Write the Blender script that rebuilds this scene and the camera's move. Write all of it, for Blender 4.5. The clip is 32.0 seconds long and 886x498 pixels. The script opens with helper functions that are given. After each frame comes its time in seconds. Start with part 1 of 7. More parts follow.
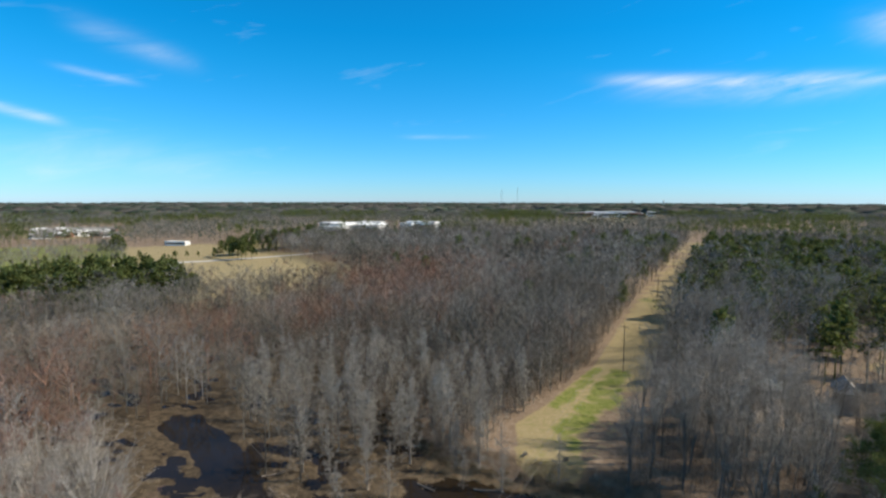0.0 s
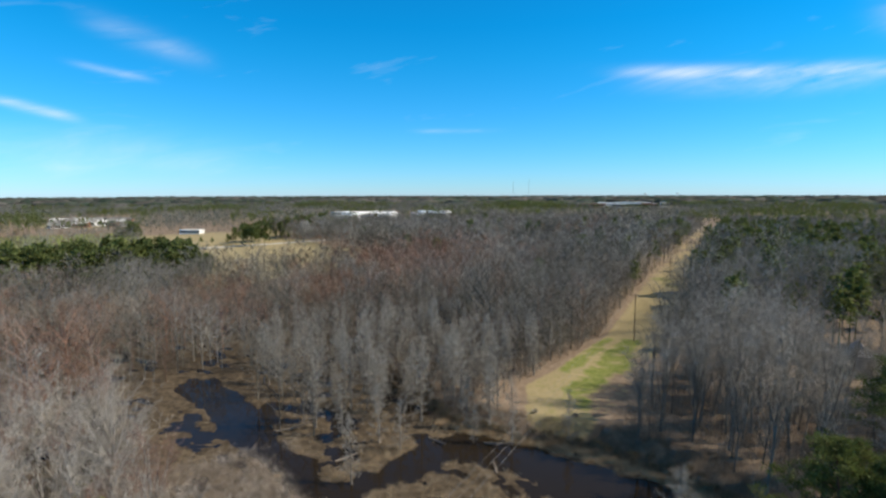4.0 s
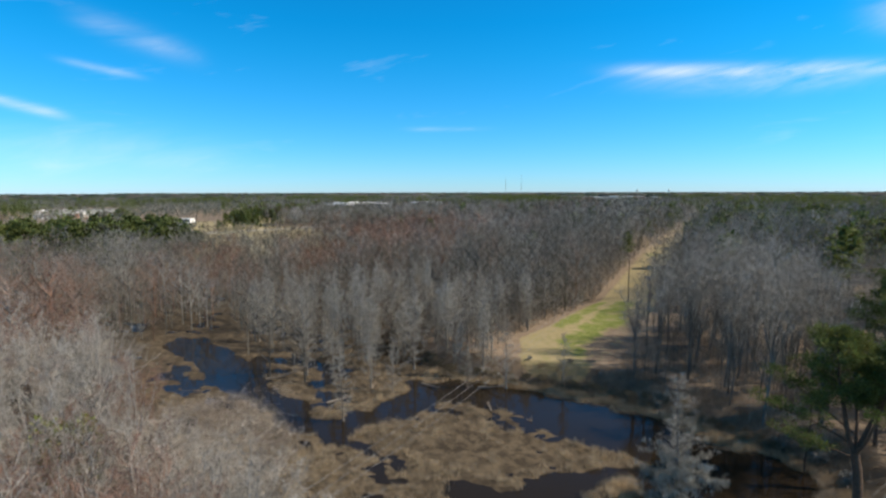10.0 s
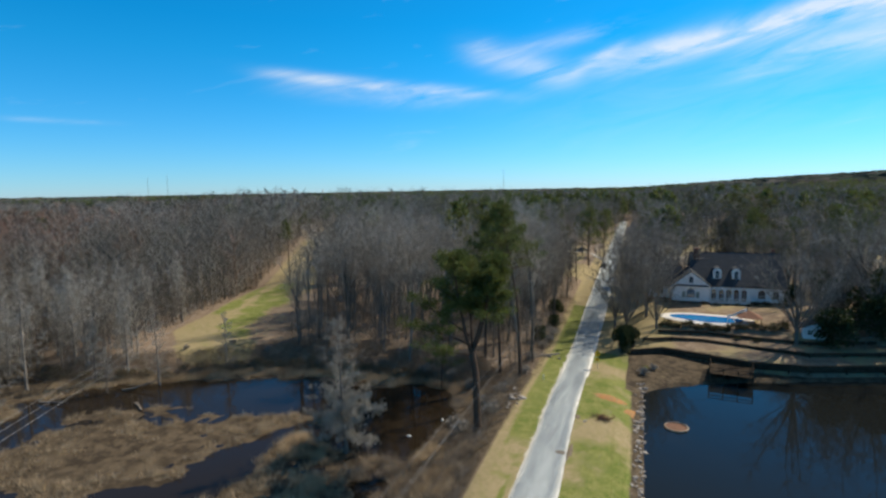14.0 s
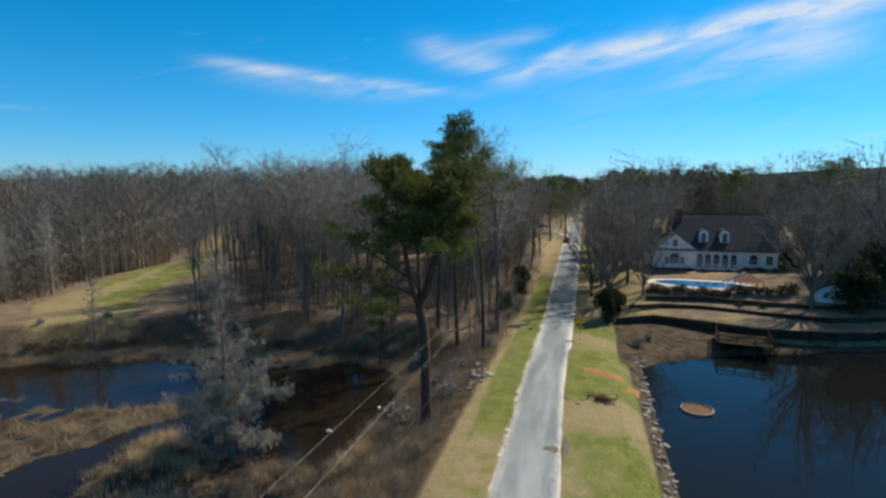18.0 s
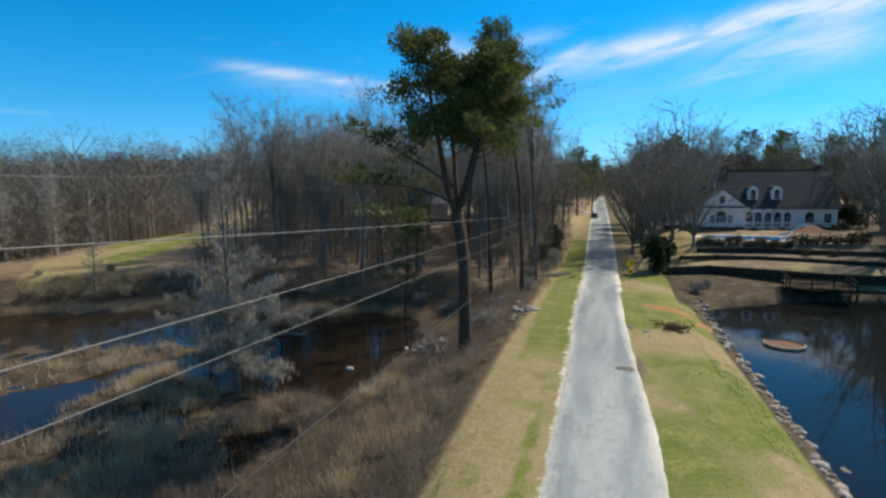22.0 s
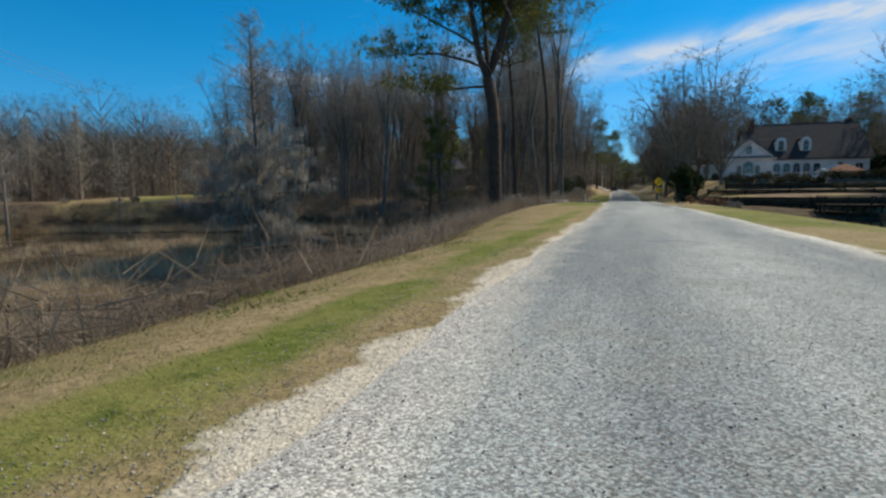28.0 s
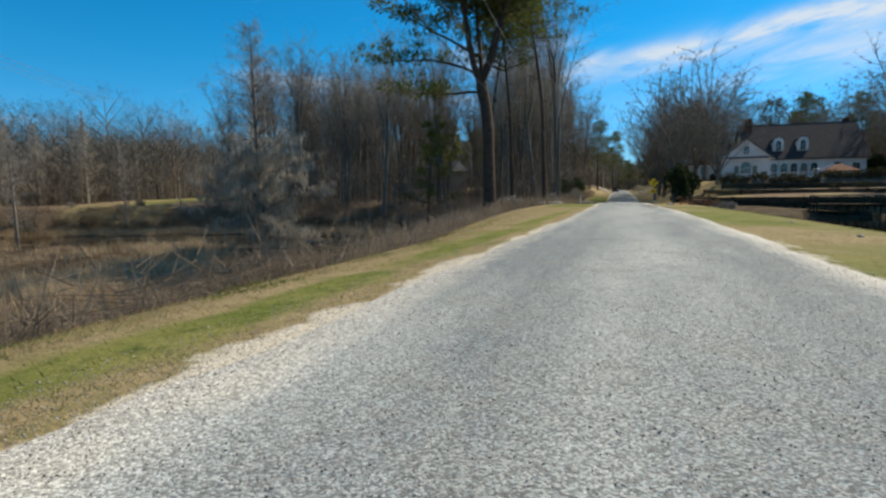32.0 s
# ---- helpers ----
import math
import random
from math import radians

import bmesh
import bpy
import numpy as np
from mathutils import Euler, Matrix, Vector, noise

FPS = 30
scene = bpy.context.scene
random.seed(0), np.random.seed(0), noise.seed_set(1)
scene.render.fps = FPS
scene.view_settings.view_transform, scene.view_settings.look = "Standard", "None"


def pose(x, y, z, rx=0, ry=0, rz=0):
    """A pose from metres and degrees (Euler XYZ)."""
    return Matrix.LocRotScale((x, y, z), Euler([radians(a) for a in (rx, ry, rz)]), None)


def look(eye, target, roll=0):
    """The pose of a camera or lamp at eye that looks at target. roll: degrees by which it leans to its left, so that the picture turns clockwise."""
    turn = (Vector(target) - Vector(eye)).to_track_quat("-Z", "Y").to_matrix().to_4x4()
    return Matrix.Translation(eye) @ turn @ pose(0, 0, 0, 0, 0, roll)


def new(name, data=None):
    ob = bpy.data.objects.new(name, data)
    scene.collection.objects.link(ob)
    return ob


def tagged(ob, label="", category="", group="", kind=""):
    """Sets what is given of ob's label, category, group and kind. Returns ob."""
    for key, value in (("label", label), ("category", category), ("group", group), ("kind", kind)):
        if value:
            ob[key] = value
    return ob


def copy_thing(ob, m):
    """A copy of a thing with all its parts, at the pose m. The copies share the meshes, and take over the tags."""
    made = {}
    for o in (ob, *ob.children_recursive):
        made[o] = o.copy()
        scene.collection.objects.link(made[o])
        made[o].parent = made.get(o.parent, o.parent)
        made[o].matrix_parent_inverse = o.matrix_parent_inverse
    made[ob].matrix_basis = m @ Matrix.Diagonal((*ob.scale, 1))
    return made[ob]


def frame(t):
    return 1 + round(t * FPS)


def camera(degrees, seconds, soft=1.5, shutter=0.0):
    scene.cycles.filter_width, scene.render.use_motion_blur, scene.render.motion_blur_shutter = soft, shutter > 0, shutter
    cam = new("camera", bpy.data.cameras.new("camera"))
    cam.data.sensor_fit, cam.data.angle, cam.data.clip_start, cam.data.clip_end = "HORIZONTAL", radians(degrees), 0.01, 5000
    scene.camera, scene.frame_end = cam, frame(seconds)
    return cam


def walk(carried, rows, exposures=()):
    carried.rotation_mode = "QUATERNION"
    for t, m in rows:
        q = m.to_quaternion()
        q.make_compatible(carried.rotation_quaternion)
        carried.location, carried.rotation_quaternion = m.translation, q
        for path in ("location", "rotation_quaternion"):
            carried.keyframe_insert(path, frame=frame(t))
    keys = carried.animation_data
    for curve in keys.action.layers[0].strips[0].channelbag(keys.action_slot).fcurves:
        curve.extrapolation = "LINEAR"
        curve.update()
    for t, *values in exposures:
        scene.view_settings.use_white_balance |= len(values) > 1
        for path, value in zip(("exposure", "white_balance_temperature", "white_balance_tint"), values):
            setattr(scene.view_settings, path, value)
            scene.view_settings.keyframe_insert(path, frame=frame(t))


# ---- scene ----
# The road runs along +y, its middle at x = -8.5; z = 0 is the road on the dam.
cam = camera(79.3, 32.0, soft=2.5)
ROWS = [
    (0, -0.949, 1.887, 51.717, 55.77, -5.26, 0.13),
    (0.5, -0.803, 1.629, 50.971, 55.98, -5.27, 0.15),
    (1, -0.738, 1.488, 50.065, 56.26, -5.46, 0.16),
    (1.5, -0.557, 1.395, 49.133, 56.34, -5.42, 0.07),
    (2, -0.109, 1.266, 48.189, 56.46, -5.45, 0.08),
    (2.5, 0.014, 1.346, 47.262, 56.80, -5.46, 0.05),
    (3, 0.293, 1.351, 46.348, 56.94, -5.59, -0.02),
    (3.5, 0.499, 1.334, 45.481, 57.08, -5.86, -0.13),
    (5.5, 0.518, 0.687, 41.435, 56.64, -5.85, 0.09),
    (6, 0.423, 0.635, 40.613, 56.61, -5.84, 0.16),
    (6.5, 0.255, 0.605, 39.730, 56.45, -5.93, 0.04),
    (7, 0.148, 0.621, 38.820, 56.31, -5.96, 0.01),
    (7.5, 0.053, 0.704, 37.951, 56.25, -6.01, -0.06),
    (8, 0.000, 0.798, 37.067, 56.36, -6.05, -0.10),
    (8.5, 0.041, 0.890, 36.203, 56.26, -6.12, -0.11),
    (9, -0.041, 1.060, 35.295, 56.20, -6.18, -0.12),
    (9.5, 0.029, 1.243, 34.356, 56.42, -6.13, -0.24),
    (10, 0.108, 1.367, 33.582, 56.23, -6.07, -0.13),
    (10.5, 0.212, 1.256, 33.031, 43.59, -6.07, -0.05),
    (11, 0.088, 1.673, 32.913, 28.24, -6.08, -0.16),
    (11.5, 0.142, 1.853, 32.636, 22.49, -6.15, -0.40),
    (12, 0.085, 1.587, 31.824, 21.85, -5.85, -0.56),
    (12.5, -0.033, 1.518, 30.934, 21.23, -5.74, -0.62),
    (13, 0.129, 1.645, 29.929, 21.01, -5.76, -0.67),
    (13.5, 0.413, 1.754, 28.758, 21.38, -6.19, -0.91),
    (14, 0.555, 2.295, 27.668, 20.96, -6.19, -1.04),
    (14.5, 0.412, 3.240, 26.687, 20.29, -6.12, -1.08),
    (16.5, -1.910, 11.616, 21.942, 17.53, -7.32, -0.91),
    (17, -2.880, 14.600, 20.718, 16.87, -7.44, -0.86),
    (17.5, -4.035, 17.932, 19.489, 15.90, -6.74, -0.33),
    (18, -5.121, 20.549, 18.306, 15.70, -6.67, -0.18),
    (18.5, -5.985, 22.402, 17.185, 15.97, -6.67, -0.23),
    (19, -6.573, 23.671, 16.177, 16.67, -6.96, -0.28),
    (19.5, -6.966, 24.385, 15.372, 17.01, -6.99, -0.35),
    (20, -7.251, 24.904, 14.546, 17.27, -6.89, -0.45),
    (20.5, -7.582, 25.404, 13.513, 17.16, -6.69, -0.45),
    (21, -7.902, 25.607, 12.493, 17.30, -6.68, -0.63),
    (21.5, -8.212, 25.727, 11.385, 17.36, -6.60, -0.64),
    (22, -8.545, 25.845, 10.303, 17.34, -6.55, -0.57),
    (22.5, -8.833, 25.954, 9.104, 17.42, -6.39, -0.49),
    (23, -9.082, 26.065, 7.933, 17.37, -6.20, -0.59),
    (23.5, -9.270, 26.018, 6.684, 17.59, -6.02, -0.65),
    (24, -9.385, 25.922, 5.390, 17.76, -6.11, -0.62),
    (24.5, -9.451, 25.846, 4.027, 18.13, -6.08, -0.49),
    (25, -9.492, 25.937, 2.746, 18.14, -6.18, -0.40),
    (25.5, -9.580, 26.013, 1.557, 18.18, -6.00, -0.42),
    (27.5, -9.564, 25.327, 0.662, 18.95, -5.99, -0.13),
    (28, -9.472, 25.109, 0.796, 18.86, -5.98, -0.17),
    (28.5, -9.375, 24.911, 0.870, 18.94, -5.98, -0.31),
    (29, -9.294, 24.750, 0.896, 18.95, -5.98, -0.27),
    (29.5, -9.186, 24.600, 0.905, 18.96, -5.96, -0.34),
    (30, -9.046, 24.476, 0.905, 19.04, -5.88, -0.41),
    (30.5, -8.906, 24.358, 0.904, 19.10, -5.87, -0.49),
    (31, -8.783, 24.325, 0.884, 19.26, -5.78, -0.50),
    (31.5, -8.693, 24.316, 0.869, 19.35, -5.79, -0.50),
    (32, -8.598, 24.264, 0.846, 19.27, -5.81, -0.53),
]
walk(cam, [(t, pose(x, y, z, 90 + pitch, 0, yaw) @ pose(0, 0, 0, 0, 0, roll)) for t, x, y, z, yaw, pitch, roll in ROWS],
     [(0.0, 0.19, 6700, 10), (5.5, 0.23, 6700, 10), (9.9, 0.25, 6700, 10), (11.5, -0.03, 6800, 10), (14.0, 0.06, 6800, 10), (16.8, 0.04, 6900, 10), (18.0, -0.12, 6850, 10), (20.0, 0.0, 6800, 10), (22.5, 0.08, 6750, 10), (24.0, 0.17, 6750, 10), (25.5, 0.14, 6850, 10), (28.0, -0.24, 7000, 10), (30.0, -0.12, 7250, 10), (32.0, -0.07, 7250, 10)])

# ---- light ----
SUN_AZ, SUN_EL = math.atan2(0.60, 0.78), radians(43)


def link(nt, a, b):
    nt.links.new(a, b)


def node(nt, kind, **values):
    n = nt.nodes.new(kind)
    for key, value in values.items():
        if key in n.inputs:
            n.inputs[key].default_value = value
    return n


def maths(nt, op, a, b=None, c=None):
    n = nt.nodes.new("ShaderNodeMath")
    n.operation = op
    for i, v in enumerate((a, b, c)):
        if v is None:
            continue
        if isinstance(v, (int, float)):
            n.inputs[i].default_value = v
        else:
            link(nt, v, n.inputs[i])
    return n.outputs[0]


def build_world():
    w = bpy.data.worlds.new("world")
    scene.world = w
    w.use_nodes = True
    nt = w.node_tree
    nt.nodes.clear()
    sky = nt.nodes.new("ShaderNodeTexSky")
    sky.sky_type = "NISHITA"
    sky.sun_disc = False
    sky.sun_elevation, sky.sun_rotation = SUN_EL, SUN_AZ
    sky.air_density, sky.dust_density, sky.ozone_density = 1.0, 0.0, 3.0
    cool = nt.nodes.new("ShaderNodeMix")
    cool.data_type, cool.blend_type = "RGBA", "MULTIPLY"
    cool.inputs["Factor"].default_value = 1.0
    link(nt, sky.outputs[0], cool.inputs[6])
    co = nt.nodes.new("ShaderNodeTexCoord")
    sep = nt.nodes.new("ShaderNodeSeparateXYZ")
    link(nt, co.outputs["Generated"], sep.inputs[0])
    x, y, z = sep.outputs
    air = nt.nodes.new("ShaderNodeMix")
    air.data_type = "RGBA"
    link(nt, maths(nt, "POWER", maths(nt, "MINIMUM", maths(nt, "MULTIPLY", maths(nt, "MAXIMUM", z, 0.0), 4.2), 1.0), 0.6), air.inputs["Factor"])
    air.inputs[6].default_value = (0.56, 0.88, 1.52, 1)
    air.inputs[7].default_value = (0.46, 1.14, 1.50, 1)
    high = nt.nodes.new("ShaderNodeMix")
    high.data_type = "RGBA"
    lift = node(nt, "ShaderNodeMapRange")
    lift.interpolation_type = "SMOOTHSTEP"
    lift.inputs["From Min"].default_value, lift.inputs["From Max"].default_value = 0.36, 0.62
    link(nt, z, lift.inputs["Value"])
    link(nt, lift.outputs[0], high.inputs["Factor"])
    link(nt, air.outputs[2], high.inputs[6])
    high.inputs[7].default_value = (1.02, 0.95, 0.80, 1)
    link(nt, high.outputs[2], cool.inputs[7])
    hue = node(nt, "ShaderNodeHueSaturation", Hue=0.5, Saturation=1.12, Value=1.0)
    link(nt, cool.outputs[2], hue.inputs["Color"])
    az = maths(nt, "MULTIPLY", maths(nt, "ARCTAN2", x, y), 57.2958)
    el = maths(nt, "MULTIPLY", maths(nt, "ARCSINE", z), 57.2958)
    comb = nt.nodes.new("ShaderNodeCombineXYZ")
    # cirrus streams along slanted lines of the sky
    link(nt, maths(nt, "MULTIPLY", az, 0.07), comb.inputs[0])
    link(nt, maths(nt, "SUBTRACT", maths(nt, "MULTIPLY", el, 0.34), maths(nt, "MULTIPLY", az, 0.065)), comb.inputs[1])
    wisp = node(nt, "ShaderNodeTexNoise", Scale=1.0, Detail=7.0, Roughness=0.62, Distortion=0.5)
    link(nt, comb.outputs[0], wisp.inputs["Vector"])
    fine = maths(nt, "MULTIPLY_ADD", wisp.outputs[0], 3.2, -1.05)
    total = maths(nt, "MULTIPLY", maths(nt, "MAXIMUM", maths(nt, "MULTIPLY_ADD", wisp.outputs[0], 3.6, -2.15), 0.0), 0.22)
    for az0, el0, slope, length, width, strength in CLOUDS:
        off = maths(nt, "SUBTRACT", az, az0)
        across = maths(nt, "SUBTRACT", maths(nt, "SUBTRACT", el, el0), maths(nt, "MULTIPLY", off, slope))
        a = maths(nt, "POWER", maths(nt, "DIVIDE", maths(nt, "ABSOLUTE", across), width), 2.0)
        b = maths(nt, "POWER", maths(nt, "DIVIDE", maths(nt, "ABSOLUTE", off), length), 4.0)
        band = maths(nt, "MULTIPLY", maths(nt, "EXPONENT", maths(nt, "MULTIPLY", maths(nt, "ADD", a, b), -1.0)), strength)
        total = maths(nt, "MULTIPLY_ADD", band, maths(nt, "MAXIMUM", fine, 0.0), total)
    mix = nt.nodes.new("ShaderNodeMix")
    mix.data_type = "RGBA"
    link(nt, maths(nt, "MINIMUM", maths(nt, "MULTIPLY", total, 0.8), 0.75), mix.inputs["Factor"])
    link(nt, hue.outputs[0], mix.inputs[6])
    mix.inputs[7].default_value = (8.5, 9.0, 9.6, 1)
    bg = node(nt, "ShaderNodeBackground", Strength=SKY_STRENGTH)
    link(nt, mix.outputs[2], bg.inputs["Color"])
    out = nt.nodes.new("ShaderNodeOutputWorld")
    link(nt, bg.outputs[0], out.inputs["Surface"])


SKY_STRENGTH = 0.10
# azimuth right of the road, elevation, slope, half length, half width, strength of the cirrus bands
CLOUDS = [
    (12.0, 14.1, 0.125, 16.0, 1.05, 1.75),
    (14.5, 11.4, 0.09, 7.0, 1.3, 0.75),
    # broad veil added to brighten the sky on the sun's side
    (16.0, 10.0, 0.1, 26.0, 5.5, 0.17),
    (-26.5, 10.75, -0.09, 11.5, 0.55, 0.95),
    (-27.0, 9.8, -0.07, 9.5, 0.9, 0.42),
    (-12.8, 12.6, -0.28, 5.5, 1.3, 0.62),
    (-5.0, 12.6, 0.45, 2.6, 0.6, 0.7),
    (-8.0, 14.7, 0.15, 6.0, 0.7, 0.45),
    (-94.0, 7.2, -0.2, 3.0, 0.4, 0.6),
    (-88.0, 10.8, -0.13, 3.0, 0.3, 0.25),
    (-85.0, 13.7, -0.22, 4.5, 0.9, 0.25),
    (-55.5, 6.55, 0.0, 4.0, 0.22, 0.35),
    # smoke haze low over the left horizon, drawn as another band
    (-90.0, 3.5, 0.0, 11.0, 1.8, 0.25),
]
build_world()
sun_data = bpy.data.lights.new("sun", "SUN")
sun_data.energy, sun_data.angle, sun_data.color = 4.7, radians(0.55), (1.0, 0.90, 0.74)
sun = new("sun", sun_data)
sun_way = Vector((math.sin(SUN_AZ) * math.cos(SUN_EL), math.cos(SUN_AZ) * math.cos(SUN_EL), math.sin(SUN_EL)))
sun.matrix_world = look(sun_way * 400, (0, 0, 0))


# ---- materials ----
def mat(name, base, rough=0.8, metal=0.0, spec=0.3, vary=(), bump=None, coords="Object", island=0.0, per_object=0.0, thin=0.0, tint=False):
    """base: colour; vary: rows of (scale, colour, low, high), each noise laid over the last; bump: (scale, strength)."""
    m = bpy.data.materials.new(name)
    m.use_nodes = True
    nt = m.node_tree
    b = nt.nodes["Principled BSDF"]
    b.inputs["Roughness"].default_value = rough
    b.inputs["Metallic"].default_value = metal
    b.inputs["Specular IOR Level"].default_value = spec
    if coords == "World":
        vec = nt.nodes.new("ShaderNodeNewGeometry").outputs["Position"]
    else:
        vec = nt.nodes.new("ShaderNodeTexCoord").outputs["Object"]
    rgb = nt.nodes.new("ShaderNodeRGB")
    rgb.outputs[0].default_value = (*base, 1)
    col = rgb.outputs[0]
    for scale, colour, low, high in vary:
        n = node(nt, "ShaderNodeTexNoise", Scale=scale, Detail=4.0, Roughness=0.6)
        link(nt, vec, n.inputs["Vector"])
        r = node(nt, "ShaderNodeMapRange")
        r.inputs["From Min"].default_value, r.inputs["From Max"].default_value = low, high
        link(nt, n.outputs[0], r.inputs["Value"])
        mx = nt.nodes.new("ShaderNodeMix")
        mx.data_type = "RGBA"
        link(nt, r.outputs[0], mx.inputs["Factor"])
        link(nt, col, mx.inputs[6])
        mx.inputs[7].default_value = (*colour, 1)
        col = mx.outputs[2]
    if tint:
        # each tree of a wood has its own tone: grey, dark, or the red of budding maples
        at = nt.nodes.new("ShaderNodeAttribute")
        at.attribute_name = "tree"
        tone = nt.nodes.new("ShaderNodeSeparateColor")
        link(nt, at.outputs["Color"], tone.inputs[0])
        mx = nt.nodes.new("ShaderNodeMix")
        mx.data_type = "RGBA"
        link(nt, tone.outputs[1], mx.inputs["Factor"])
        link(nt, col, mx.inputs[6])
        mx.inputs[7].default_value = (0.27, 0.135, 0.088, 1)
        hs = nt.nodes.new("ShaderNodeHueSaturation")
        link(nt, maths(nt, "MULTIPLY_ADD", tone.outputs[0], 0.8, 0.45), hs.inputs["Value"])
        link(nt, mx.outputs[2], hs.inputs["Color"])
        col = hs.outputs[0]
    for kind, amount in (("ShaderNodeNewGeometry", island), ("ShaderNodeObjectInfo", per_object)):
        if amount:
            rnd = nt.nodes.new(kind).outputs["Random Per Island" if kind == "ShaderNodeNewGeometry" else "Random"]
            hs = node(nt, "ShaderNodeHueSaturation")
            link(nt, maths(nt, "MULTIPLY_ADD", rnd, 2 * amount, 1 - amount), hs.inputs["Value"])
            link(nt, col, hs.inputs["Color"])
            col = hs.outputs[0]
    link(nt, col, b.inputs["Base Color"])
    if bump:
        n = node(nt, "ShaderNodeTexNoise", Scale=bump[0], Detail=5.0)
        link(nt, vec, n.inputs["Vector"])
        bp = node(nt, "ShaderNodeBump", Strength=bump[1], Distance=bump[2] if len(bump) > 2 else 0.02)
        link(nt, n.outputs[0], bp.inputs["Height"])
        link(nt, bp.outputs[0], b.inputs["Normal"])
    if thin:
        # leaves and stalks let some light through
        tr = nt.nodes.new("ShaderNodeBsdfTranslucent")
        link(nt, col, tr.inputs["Color"])
        ms = nt.nodes.new("ShaderNodeMixShader")
        ms.inputs[0].default_value = thin
        link(nt, b.outputs[0], ms.inputs[1])
        link(nt, tr.outputs[0], ms.inputs[2])
        link(nt, ms.outputs[0], nt.nodes["Material Output"].inputs["Surface"])
    return m


